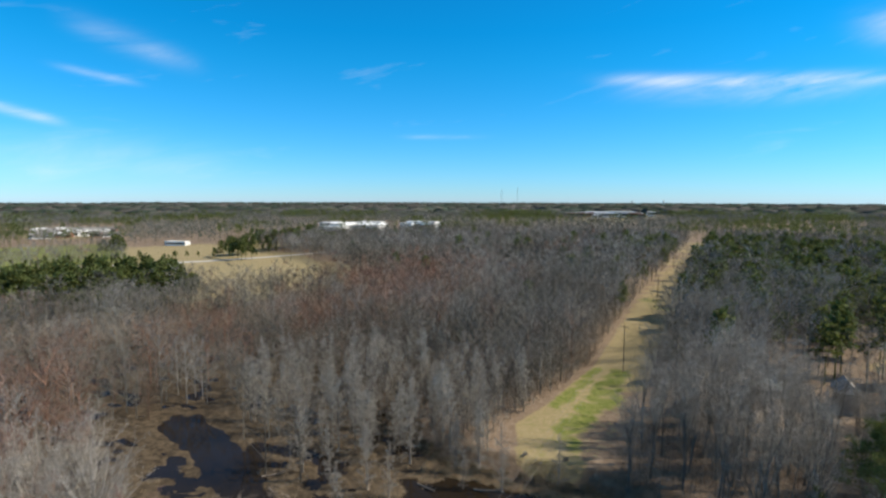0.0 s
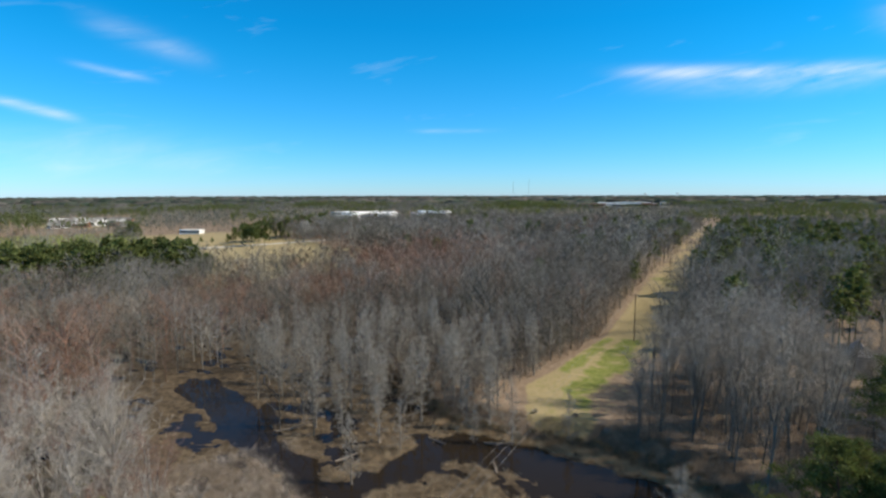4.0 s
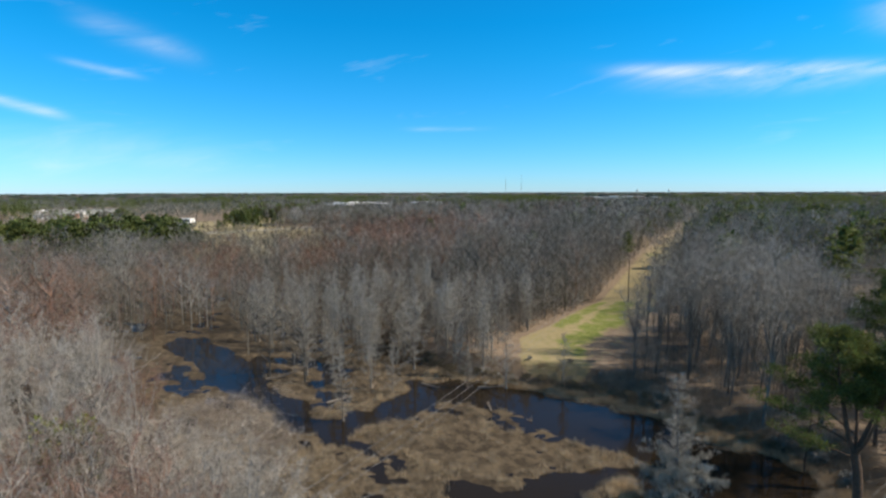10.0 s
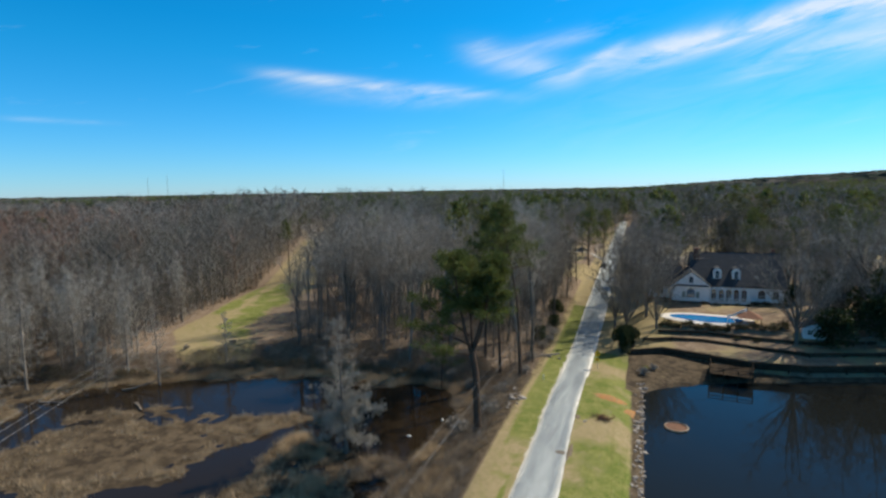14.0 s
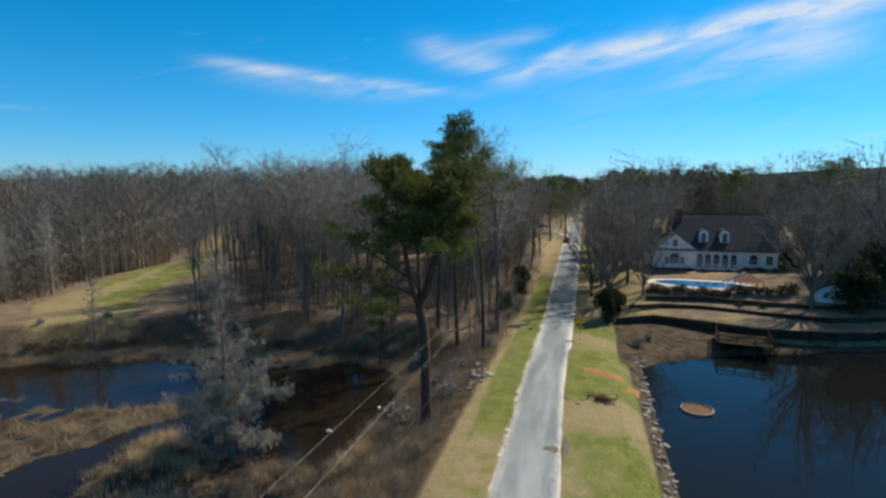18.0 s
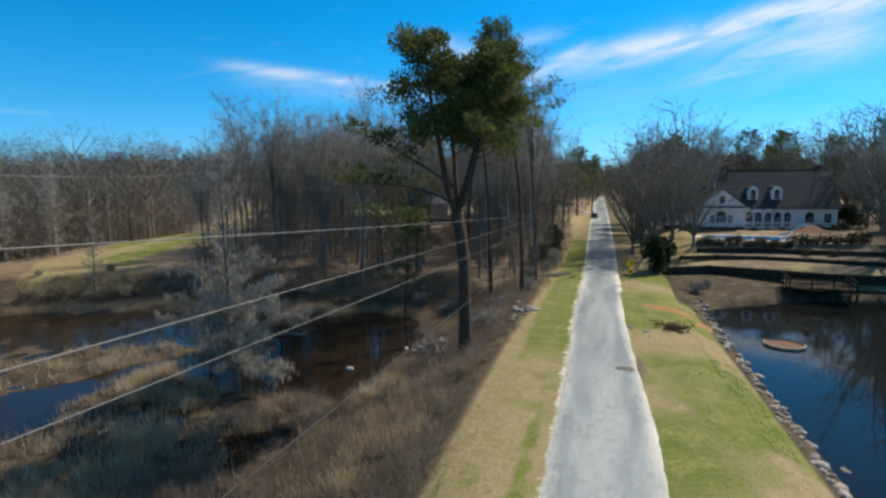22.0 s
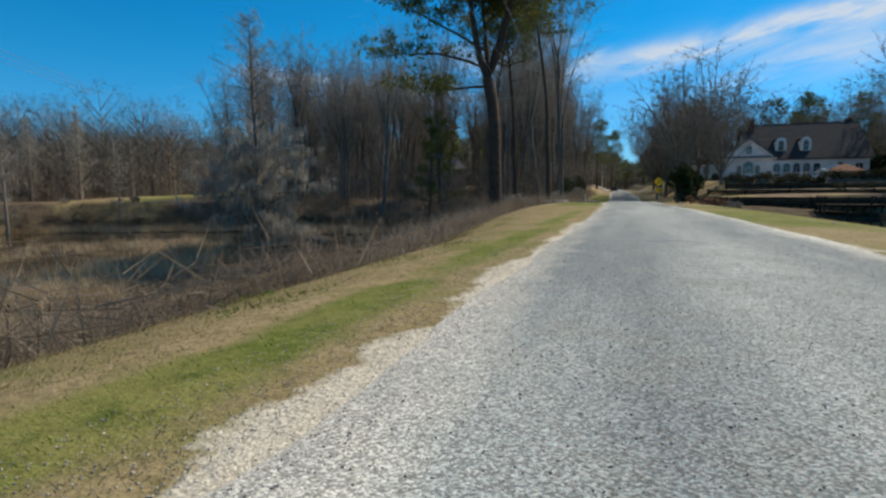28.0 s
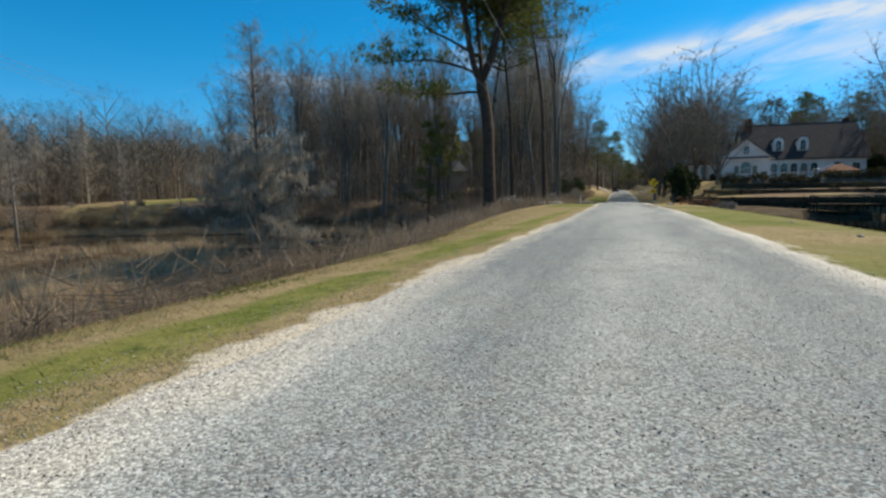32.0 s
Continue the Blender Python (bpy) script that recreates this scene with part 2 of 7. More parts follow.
M = {
    "bark_grey": mat("bark_grey", (0.22, 0.195, 0.165), 0.9, vary=[(0.8, (0.33, 0.31, 0.28), 0.45, 0.7), (9, (0.08, 0.065, 0.05), 0.5, 0.75)], bump=(14, 0.6, 0.05), per_object=0.25),
    # bark_grey darkened for backlit trees, their shaded side put into the colour
    "bark_wood": mat("bark_wood", (0.165, 0.148, 0.128), 0.92, vary=[(0.8, (0.26, 0.245, 0.22), 0.48, 0.7), (9, (0.05, 0.043, 0.036), 0.5, 0.75)], bump=(14, 0.6, 0.05), per_object=0.3),
    "twig_dark": mat("twig_dark", (0.20, 0.183, 0.158), 0.9, vary=[(0.15, (0.26, 0.245, 0.22), 0.42, 0.62)], per_object=0.25, island=0.35, thin=0.1),
    "bark_pale": mat("bark_pale", (0.42, 0.39, 0.35), 0.9, vary=[(0.8, (0.54, 0.51, 0.47), 0.45, 0.7), (9, (0.2, 0.17, 0.14), 0.5, 0.75)], bump=(14, 0.6, 0.05), per_object=0.2),
    "bark_pine": mat("bark_pine", (0.11, 0.07, 0.048), 0.92, vary=[(6, (0.05, 0.035, 0.028), 0.45, 0.65), (1.2, (0.17, 0.10, 0.065), 0.55, 0.8)], bump=(9, 0.9, 0.08), per_object=0.15),
    "twig": mat("twig", (0.27, 0.245, 0.21), 0.9, vary=[(0.15, (0.35, 0.33, 0.30), 0.42, 0.62)], per_object=0.28, island=0.35, thin=0.12),
    "twig_red": mat("twig_red", (0.28, 0.165, 0.125), 0.9, vary=[(0.2, (0.26, 0.205, 0.165), 0.4, 0.7)], per_object=0.22, island=0.35, thin=0.12),
    "twig_pale": mat("twig_pale", (0.36, 0.335, 0.30), 0.9, vary=[(0.3, (0.27, 0.24, 0.205), 0.45, 0.7)], per_object=0.25, island=0.3, thin=0.15),
    "wood_far": mat("wood_far", (0.19, 0.178, 0.152), 0.95, coords="World", vary=[(0.022, (0.29, 0.28, 0.255), 0.45, 0.6), (0.06, (0.15, 0.148, 0.11), 0.55, 0.7)], island=0.22, thin=0.1, tint=True),
    # mixed far wood, greyer and greener than wood_far: haze put into the colour
    "wood_distant": mat("wood_distant", (0.145, 0.15, 0.13), 0.95, coords="World", vary=[(0.006, (0.20, 0.195, 0.175), 0.45, 0.62), (0.02, (0.09, 0.11, 0.085), 0.5, 0.65)], island=0.25, thin=0.1),
    "scrub": mat("scrub", (0.24, 0.195, 0.13), 0.85, vary=[(1.5, (0.14, 0.125, 0.075), 0.45, 0.65)], island=0.5, thin=0.3),
    "twig_young": mat("twig_young", (0.19, 0.168, 0.138), 0.9, coords="World", vary=[(0.05, (0.26, 0.24, 0.21), 0.42, 0.6)], island=0.4, thin=0.12, tint=True),
    "needles": mat("needles", (0.092, 0.118, 0.032), 0.7, spec=0.3, vary=[(0.35, (0.165, 0.18, 0.055), 0.45, 0.7)], island=0.5, coords="World", thin=0.4),
    "canopy_far": mat("canopy_far", (0.085, 0.083, 0.078), 1.0, spec=0.0, coords="World", vary=[(0.004, (0.04, 0.058, 0.045), 0.45, 0.53), (0.02, (0.11, 0.10, 0.09), 0.5, 0.7)], island=0.3),
    "moss": mat("moss", (0.46, 0.435, 0.38), 0.95, vary=[(0.6, (0.31, 0.29, 0.245), 0.4, 0.65)], island=0.35, thin=0.5),
    "reed": mat("reed", (0.51, 0.41, 0.28), 0.9, coords="World", vary=[(0.12, (0.31, 0.24, 0.16), 0.46, 0.62), (0.3, (0.58, 0.48, 0.345), 0.5, 0.7)], island=0.35, thin=0.38),
    "bramble": mat("bramble", (0.225, 0.187, 0.146), 0.9, coords="World", vary=[(0.25, (0.37, 0.312, 0.246), 0.5, 0.68), (0.4, (0.19, 0.15, 0.11), 0.5, 0.68)], island=0.45, thin=0.42),
    "stalk": mat("stalk", (0.33, 0.285, 0.235), 0.9, coords="World", vary=[(0.4, (0.27, 0.215, 0.165), 0.45, 0.65)], island=0.35, thin=0.4),
    "straw": mat("straw", (0.62, 0.50, 0.34), 0.9, coords="World", vary=[(0.3, (0.44, 0.33, 0.21), 0.45, 0.65)], island=0.35, thin=0.45),
    "evergreen": mat("evergreen", (0.028, 0.045, 0.017), 0.7, vary=[(0.8, (0.05, 0.07, 0.025), 0.4, 0.7)], island=0.5, thin=0.3),
    "timber_dark": mat("timber_dark", (0.05, 0.036, 0.024), 0.95, spec=0.1, vary=[(3, (0.085, 0.066, 0.047), 0.45, 0.7)], bump=(12, 0.5), per_object=0.3),
    "pole_wood": mat("pole_wood", (0.12, 0.09, 0.065), 0.9, vary=[(2, (0.2, 0.17, 0.14), 0.45, 0.7)], bump=(20, 0.4)),
    "siding": mat("siding", (0.82, 0.84, 0.86), 0.6, vary=[(0.7, (0.66, 0.68, 0.69), 0.45, 0.75)], bump=(6, 0.1)),
    "trim_white": mat("trim_white", (0.82, 0.82, 0.80), 0.5, vary=[(3, (0.74, 0.74, 0.72), 0.5, 0.8)]),
    "shingle": mat("shingle", (0.058, 0.066, 0.076), 0.9, spec=0.1, vary=[(1.5, (0.078, 0.086, 0.094), 0.45, 0.7), (12, (0.045, 0.05, 0.058), 0.5, 0.7)], bump=(25, 0.5)),
    "brick_dark": mat("brick_dark", (0.16, 0.07, 0.05), 0.9, vary=[(6, (0.10, 0.05, 0.04), 0.45, 0.65)], bump=(20, 0.4)),
    "glass": mat("glass", (0.03, 0.035, 0.04), 0.06, spec=0.8),
    "pool_water": mat("pool_water", (0.01, 0.17, 0.50), 0.05, spec=0.6, vary=[(0.5, (0.015, 0.27, 0.6), 0.4, 0.7)], bump=(3, 0.08)),
    "deck": mat("deck", (0.74, 0.71, 0.66), 0.8, vary=[(1.1, (0.80, 0.78, 0.74), 0.4, 0.7)], bump=(8, 0.2)),
    "wire": mat("wire", (0.26, 0.255, 0.25), 0.8, spec=0.1),
    "wire_dark": mat("wire_dark", (0.04, 0.04, 0.04), 0.6),
    "sign_yellow": mat("sign_yellow", (0.95, 0.52, 0.01), 0.45, vary=[(4, (0.85, 0.50, 0.02), 0.5, 0.8)]),
    "steel": mat("steel", (0.35, 0.35, 0.34), 0.45, metal=0.8),
    "black": mat("black", (0.02, 0.02, 0.02), 0.6),
    "rock": mat("rock", (0.34, 0.31, 0.28), 0.9, vary=[(2.5, (0.22, 0.19, 0.16), 0.42, 0.65), (9, (0.45, 0.43, 0.40), 0.55, 0.75)], bump=(12, 0.7, 0.03), per_object=0.4),
    "rust": mat("rust", (0.16, 0.085, 0.055), 0.9, vary=[(4, (0.24, 0.13, 0.08), 0.45, 0.7)], bump=(15, 0.5)),
    "clay": mat("clay", (0.44, 0.21, 0.075), 0.95, vary=[(1.3, (0.36, 0.26, 0.12), 0.48, 0.66), (6, (0.22, 0.16, 0.09), 0.5, 0.65)], bump=(9, 0.5)),
    "roof_far": mat("roof_far", (0.30, 0.29, 0.28), 0.9, vary=[(0.1, (0.22, 0.2, 0.19), 0.45, 0.6)], per_object=0.4),
    "wall_far": mat("wall_far", (0.86, 0.86, 0.84), 0.8, vary=[(0.15, (0.6, 0.6, 0.58), 0.45, 0.65)], per_object=0.15),
    "brick_far": mat("brick_far", (0.30, 0.14, 0.09), 0.9, vary=[(0.3, (0.24, 0.12, 0.08), 0.45, 0.65)]),
    "grass_blade": mat("grass_blade", (0.43, 0.345, 0.185), 0.85, coords="World", vary=[(0.8, (0.15, 0.18, 0.045), 0.52, 0.60), (2.5, (0.46, 0.385, 0.235), 0.52, 0.66), (4.0, (0.18, 0.14, 0.07), 0.50, 0.60)], island=0.55, thin=0.4),
    "grass_green": mat("grass_green", (0.125, 0.205, 0.03), 0.8, coords="World", vary=[(1.5, (0.2, 0.22, 0.06), 0.5, 0.66), (3.5, (0.055, 0.1, 0.015), 0.48, 0.58), (6.0, (0.36, 0.3, 0.15), 0.56, 0.64)], island=0.55, thin=0.5),
    "chips": mat("chips", (0.42, 0.41, 0.39), 0.85, vary=[(30, (0.27, 0.27, 0.27), 0.45, 0.6)], island=0.45),
    "terracotta": mat("terracotta", (0.24, 0.12, 0.08), 0.9, vary=[(3, (0.3, 0.14, 0.09), 0.5, 0.7)]),
    "hedge": mat("hedge", (0.05, 0.05, 0.022), 0.8, vary=[(3, (0.09, 0.075, 0.035), 0.45, 0.7)], island=0.5, thin=0.3),
}


def water_material(name, base, scale, strength):
    m = mat(name, base, 0.04, spec=0.13)
    nt = m.node_tree
    b = nt.nodes["Principled BSDF"]
    pos = nt.nodes.new("ShaderNodeNewGeometry").outputs["Position"]
    n = node(nt, "ShaderNodeTexNoise", Scale=scale, Detail=3.0)
    link(nt, pos, n.inputs["Vector"])
    bp = node(nt, "ShaderNodeBump", Strength=strength, Distance=0.05)
    link(nt, n.outputs[0], bp.inputs["Height"])
    link(nt, bp.outputs[0], b.inputs["Normal"])
    return m


M["marsh_water"] = water_material("marsh_water", (0.020, 0.014, 0.008), 1.3, 0.10)
M["pond_water"] = water_material("pond_water", (0.012, 0.014, 0.014), 0.8, 0.10)


def ground_material():
    """Leaf litter, with dry grass, green grass and mud or painted shade where the land's own zones say so."""
    m = bpy.data.materials.new("ground")
    m.use_nodes = True
    nt = m.node_tree
    b = nt.nodes["Principled BSDF"]
    b.inputs["Roughness"].default_value = 0.95
    b.inputs["Specular IOR Level"].default_value = 0.15
    pos = nt.nodes.new("ShaderNodeNewGeometry").outputs["Position"]
    zone = nt.nodes.new("ShaderNodeVertexColor")
    zone.layer_name = "zone"
    sep = nt.nodes.new("ShaderNodeSeparateColor")
    link(nt, zone.outputs[0], sep.inputs[0])

    def noise_at(scale, detail=5.0):
        n = node(nt, "ShaderNodeTexNoise", Scale=scale, Detail=detail, Roughness=0.65)
        link(nt, pos, n.inputs["Vector"])
        return n.outputs[0]

    def blend(f, a, c):
        mx = nt.nodes.new("ShaderNodeMix")
        mx.data_type = "RGBA"
        link(nt, f, mx.inputs["Factor"])
        for i, v in ((6, a), (7, c)):
            if isinstance(v, tuple):
                mx.inputs[i].default_value = (*v, 1)
            else:
                link(nt, v, mx.inputs[i])
        return mx.outputs[2]

    def ramp(v, low, high):
        r = node(nt, "ShaderNodeMapRange")
        r.inputs["From Min"].default_value, r.inputs["From Max"].default_value = low, high
        link(nt, v, r.inputs["Value"])
        return r.outputs[0]

    broad, mid, fine, grain = noise_at(0.09), noise_at(0.7), noise_at(5.0), noise_at(38.0)
    litter = blend(ramp(mid, 0.4, 0.65), (0.22, 0.16, 0.112), (0.32, 0.25, 0.185))
    litter = blend(ramp(fine, 0.5, 0.75), litter, (0.10, 0.072, 0.052))
    dry = blend(ramp(mid, 0.38, 0.62), (0.395, 0.315, 0.18), (0.315, 0.26, 0.135))
    dry = blend(ramp(fine, 0.45, 0.72), dry, (0.42, 0.335, 0.20))
    green = blend(ramp(mid, 0.4, 0.62), (0.135, 0.175, 0.036), (0.255, 0.25, 0.085))
    green = blend(ramp(fine, 0.5, 0.7), green, (0.085, 0.12, 0.024))
    tuft = noise_at(13.0)
    dry = blend(ramp(tuft, 0.5, 0.64), dry, (0.20, 0.165, 0.09))
    dry = blend(ramp(noise_at(2.3), 0.53, 0.64), dry, (0.26, 0.235, 0.105))
    green = blend(ramp(tuft, 0.52, 0.68), green, (0.24, 0.265, 0.075))
    mud_shade = blend(ramp(mid, 0.4, 0.6), (0.05, 0.038, 0.026), (0.125, 0.096, 0.064))
    wob = maths(nt, "MULTIPLY_ADD", broad, 0.5, -0.25)
    wob = maths(nt, "ADD", wob, maths(nt, "MULTIPLY_ADD", mid, 0.9, -0.45))
    def edge(c):
        return ramp(maths(nt, "ADD", c, wob), 0.32, 0.70)
    col = blend(edge(sep.outputs[1]), litter, dry)
    col = blend(edge(sep.outputs[0]), col, green)
    col = blend(edge(sep.outputs[2]), col, mud_shade)
    stone = node(nt, "ShaderNodeTexVoronoi", Scale=105.0)
    link(nt, pos, stone.inputs["Vector"])
    stonec = nt.nodes.new("ShaderNodeSeparateColor")
    link(nt, stone.outputs["Color"], stonec.inputs[0])
    gravel = blend(stonec.outputs[0], (0.48, 0.445, 0.375), (0.84, 0.80, 0.70))
    ragged = maths(nt, "ADD", maths(nt, "MULTIPLY_ADD", mid, 1.1, -0.55), maths(nt, "MULTIPLY_ADD", fine, 0.8, -0.4))
    col = blend(ramp(maths(nt, "ADD", zone.outputs["Alpha"], ragged), 0.42, 0.58), col, gravel)
    hs = nt.nodes.new("ShaderNodeHueSaturation")
    link(nt, maths(nt, "MULTIPLY_ADD", grain, 0.9, 0.55), hs.inputs["Value"])
    link(nt, col, hs.inputs["Color"])
    link(nt, hs.outputs[0], b.inputs["Base Color"])
    bp = node(nt, "ShaderNodeBump", Strength=0.7, Distance=0.06)
    link(nt, maths(nt, "ADD", fine, maths(nt, "MULTIPLY", grain, 0.4)), bp.inputs["Height"])
    link(nt, bp.outputs[0], b.inputs["Normal"])
    return m


def road_material():
    """Chip seal: pale stone chips in worn bitumen, sandy white margins, tar-dark patches."""
    m = bpy.data.materials.new("chip_seal")
    m.use_nodes = True
    nt = m.node_tree
    b = nt.nodes["Principled BSDF"]
    b.inputs["Roughness"].default_value = 0.85
    b.inputs["Specular IOR Level"].default_value = 0.15
    pos = nt.nodes.new("ShaderNodeNewGeometry").outputs["Position"]
    side = nt.nodes.new("ShaderNodeAttribute")
    side.attribute_name = "side"
    across = side.outputs["Fac"]

    def noise_at(scale, detail=5.0, vec=None):
        n = node(nt, "ShaderNodeTexNoise", Scale=scale, Detail=detail, Roughness=0.6)
        link(nt, vec or pos, n.inputs["Vector"])
        return n.outputs[0]

    def ramp(v, low, high):
        r = node(nt, "ShaderNodeMapRange")
        r.inputs["From Min"].default_value, r.inputs["From Max"].default_value = low, high
        link(nt, v, r.inputs["Value"])
        return r.outputs[0]

    def blend(f, a, c):
        mx = nt.nodes.new("ShaderNodeMix")
        mx.data_type = "RGBA"
        link(nt, f, mx.inputs["Factor"])
        for i, v in ((6, a), (7, c)):
            if isinstance(v, tuple):
                mx.inputs[i].default_value = (*v, 1)
            else:
                link(nt, v, mx.inputs[i])
        return mx.outputs[2]

    stretch = nt.nodes.new("ShaderNodeVectorMath")
    stretch.operation = "MULTIPLY"
    link(nt, pos, stretch.inputs[0])
    stretch.inputs[1].default_value = (1.0, 0.14, 1.0)
    broad, mid = noise_at(0.5, 5.0, stretch.outputs[0]), noise_at(2.2)
    vor = node(nt, "ShaderNodeTexVoronoi", Scale=125.0)
    link(nt, pos, vor.inputs["Vector"])
    sepc = nt.nodes.new("ShaderNodeSeparateColor")
    link(nt, vor.outputs["Color"], sepc.inputs[0])
    col = blend(ramp(broad, 0.42, 0.62), (0.235, 0.272, 0.295), (0.41, 0.45, 0.46))
    col = blend(ramp(mid, 0.5, 0.75), col, (0.29, 0.315, 0.31))
    edge = maths(nt, "ADD", across, maths(nt, "MULTIPLY_ADD", mid, 0.8, -0.4))
    edge = maths(nt, "ADD", edge, maths(nt, "MULTIPLY_ADD", broad, 1.2, -0.6))
    col = blend(ramp(edge, 1.45, 2.25), col, (0.72, 0.70, 0.64))
    vec2 = nt.nodes.new("ShaderNodeVectorMath")
    vec2.operation = "ADD"
    link(nt, stretch.outputs[0], vec2.inputs[0])
    vec2.inputs[1].default_value = (31.0, 7.0, 0.0)
    tar = noise_at(0.7, 4.0, vec2.outputs[0])
    col = blend(maths(nt, "MULTIPLY", ramp(tar, 0.63, 0.70), 0.5), col, (0.20, 0.20, 0.205))
    hs = nt.nodes.new("ShaderNodeHueSaturation")
    speck = maths(nt, "POWER", sepc.outputs[0], 1.6)
    link(nt, maths(nt, "MULTIPLY_ADD", speck, 1.35, 0.5), hs.inputs["Value"])
    link(nt, maths(nt, "MULTIPLY_ADD", sepc.outputs[1], 1.2, 0.4), hs.inputs["Saturation"])
    link(nt, col, hs.inputs["Color"])
    link(nt, hs.outputs[0], b.inputs["Base Color"])
    bp = node(nt, "ShaderNodeBump", Strength=0.45, Distance=0.005)
    bp.invert = True
    link(nt, vor.outputs["Distance"], bp.inputs["Height"])
    link(nt, bp.outputs[0], b.inputs["Normal"])
    return m


M["ground"], M["road"] = ground_material(), road_material()


# ---- building helpers ----
def mesh(name, verts, faces, material, smooth=False):
    me = bpy.data.meshes.new(name)
    me.from_pydata([tuple(v) for v in verts], [], [tuple(int(i) for i in f) for f in faces])
    me.materials.append(M[material])
    if smooth:
        me.shade_smooth()
    return me


def tri_mesh(name, verts, tris, material):
    """A mesh from arrays of places and triangles."""
    me = bpy.data.meshes.new(name)
    verts, tris = np.asarray(verts, np.float32), np.asarray(tris, np.int32)
    me.vertices.add(len(verts))
    me.vertices.foreach_set("co", verts.ravel())
    me.loops.add(tris.size)
    me.loops.foreach_set("vertex_index", tris.ravel())
    me.polygons.add(len(tris))
    me.polygons.foreach_set("loop_start", np.arange(0, tris.size, 3, dtype=np.int32))
    me.update(calc_edges=True)
    me.materials.append(M[material])
    return me


def thing(name, at=(0, 0, 0), label="", category="", group="", kind="", turn=0.0):
    ob = new(name)
    ob.matrix_basis = pose(*at, 0, 0, turn)
    ob.empty_display_size = 0.3
    return tagged(ob, label, category, group, kind)


def part(name, bm, material, parent, label=""):
    """One mesh object under a thing or a part, from a bmesh or a ready mesh."""
    if isinstance(bm, bmesh.types.BMesh):
        me = bpy.data.meshes.new(name)
        bm.to_mesh(me)
        bm.free()
        me.materials.append(M[material])
    else:
        me = bm
    ob = new(name, me)
    ob.parent = parent
    return tagged(ob, label)


def box(x0, y0, z0, x1, y1, z1, bevel=0.0, bm=None):
    bm = bm or bmesh.new()
    made = bmesh.ops.create_cube(bm, size=1.0, matrix=Matrix.Translation(((x0 + x1) / 2, (y0 + y1) / 2, (z0 + z1) / 2)) @ Matrix.Diagonal((x1 - x0, y1 - y0, z1 - z0, 1)))
    if bevel:
        es = {e for v in made["verts"] for e in v.link_edges}
        bmesh.ops.bevel(bm, geom=list(es), offset=bevel, segments=1, affect="EDGES")
    return bm


def prism(points, y0, y1, bm=None):
    """A solid whose outline in x and z is pushed along y."""
    bm = bm or bmesh.new()
    a = [bm.verts.new((x, y0, z)) for x, z in points]
    b = [bm.verts.new((x, y1, z)) for x, z in points]
    n = len(points)
    bm.faces.new(a)
    bm.faces.new(b[::-1])
    for i in range(n):
        bm.faces.new((a[i], b[i], b[(i + 1) % n], a[(i + 1) % n]))
    bmesh.ops.recalc_face_normals(bm, faces=bm.faces)
    return bm


def rod(a, b, r0, r1, sides=8, bm=None):
    bm = bm or bmesh.new()
    a, b = Vector(a), Vector(b)
    q = (b - a).to_track_quat("Z", "Y").to_matrix().to_4x4()
    bmesh.ops.create_cone(bm, cap_ends=True, segments=sides, radius1=r0, radius2=r1, depth=(b - a).length, matrix=Matrix.Translation((a + b) / 2) @ q)
    return bm


def step(a, b, x):
    t = np.clip((x - a) / (b - a), 0, 1)
    return t * t * (3 - 2 * t)


WAVES = {}


def wave(x, y, scale, seed=0):
    """Smooth irregular ups and downs between about -1 and 1, from sums of turned sines."""
    if seed not in WAVES:
        rs = np.random.RandomState(seed)
        WAVES[seed] = [(rs.uniform(0, 6.283), rs.uniform(0, 6.283), 1.55 ** k) for k in range(7)]
    out, total = 0.0, 0.0
    for a, p, s in WAVES[seed]:
        ca, sa = math.cos(a), math.sin(a)
        out = out + np.sin((x * ca + y * sa) * (s / scale * 2) + p + 1.3 * np.sin((x * sa - y * ca) * (s / scale * 1.3) + 2 * p)) / s ** 0.7
        total += 1 / s ** 0.7
    return out / total * 1.8


# ---- the land ----
MARSH_LEVEL, POND_LEVEL = -3.7, -2.0
SHORE = np.array([(-420, 210), (-220, 150), (-150, 100), (-118, 72), (-100, 62), (-90, 62), (-78, 67), (-66, 77), (-53, 80.5), (-41, 81.5), (-28, 81), (-22, 78), (-18, 70)], float)
POND_SHORE = np.array([(0, 82), (2.3, 84), (8.7, 87.5), (14, 90.5), (24, 93.5), (34, 97), (62, 100)], float)
WALLS = [  # courses of the lawn's retaining walls: line, foot, top
    (np.array([(-1.6, 96.6), (3.5, 99.6), (10.5, 97.4), (16, 95.2), (24, 95.6), (40, 101)], float), -0.85, 0.10),
    (np.array([(0.4, 101.2), (5, 103.4), (10, 103.6), (18, 101.2), (25, 99.6), (40, 104.5)], float), 0.62, 1.0),
    (np.array([(3.0, 104.9), (10.8, 106.0), (19, 104.4), (26, 103.6), (40, 108.5)], float), 1.42, 1.80),
]
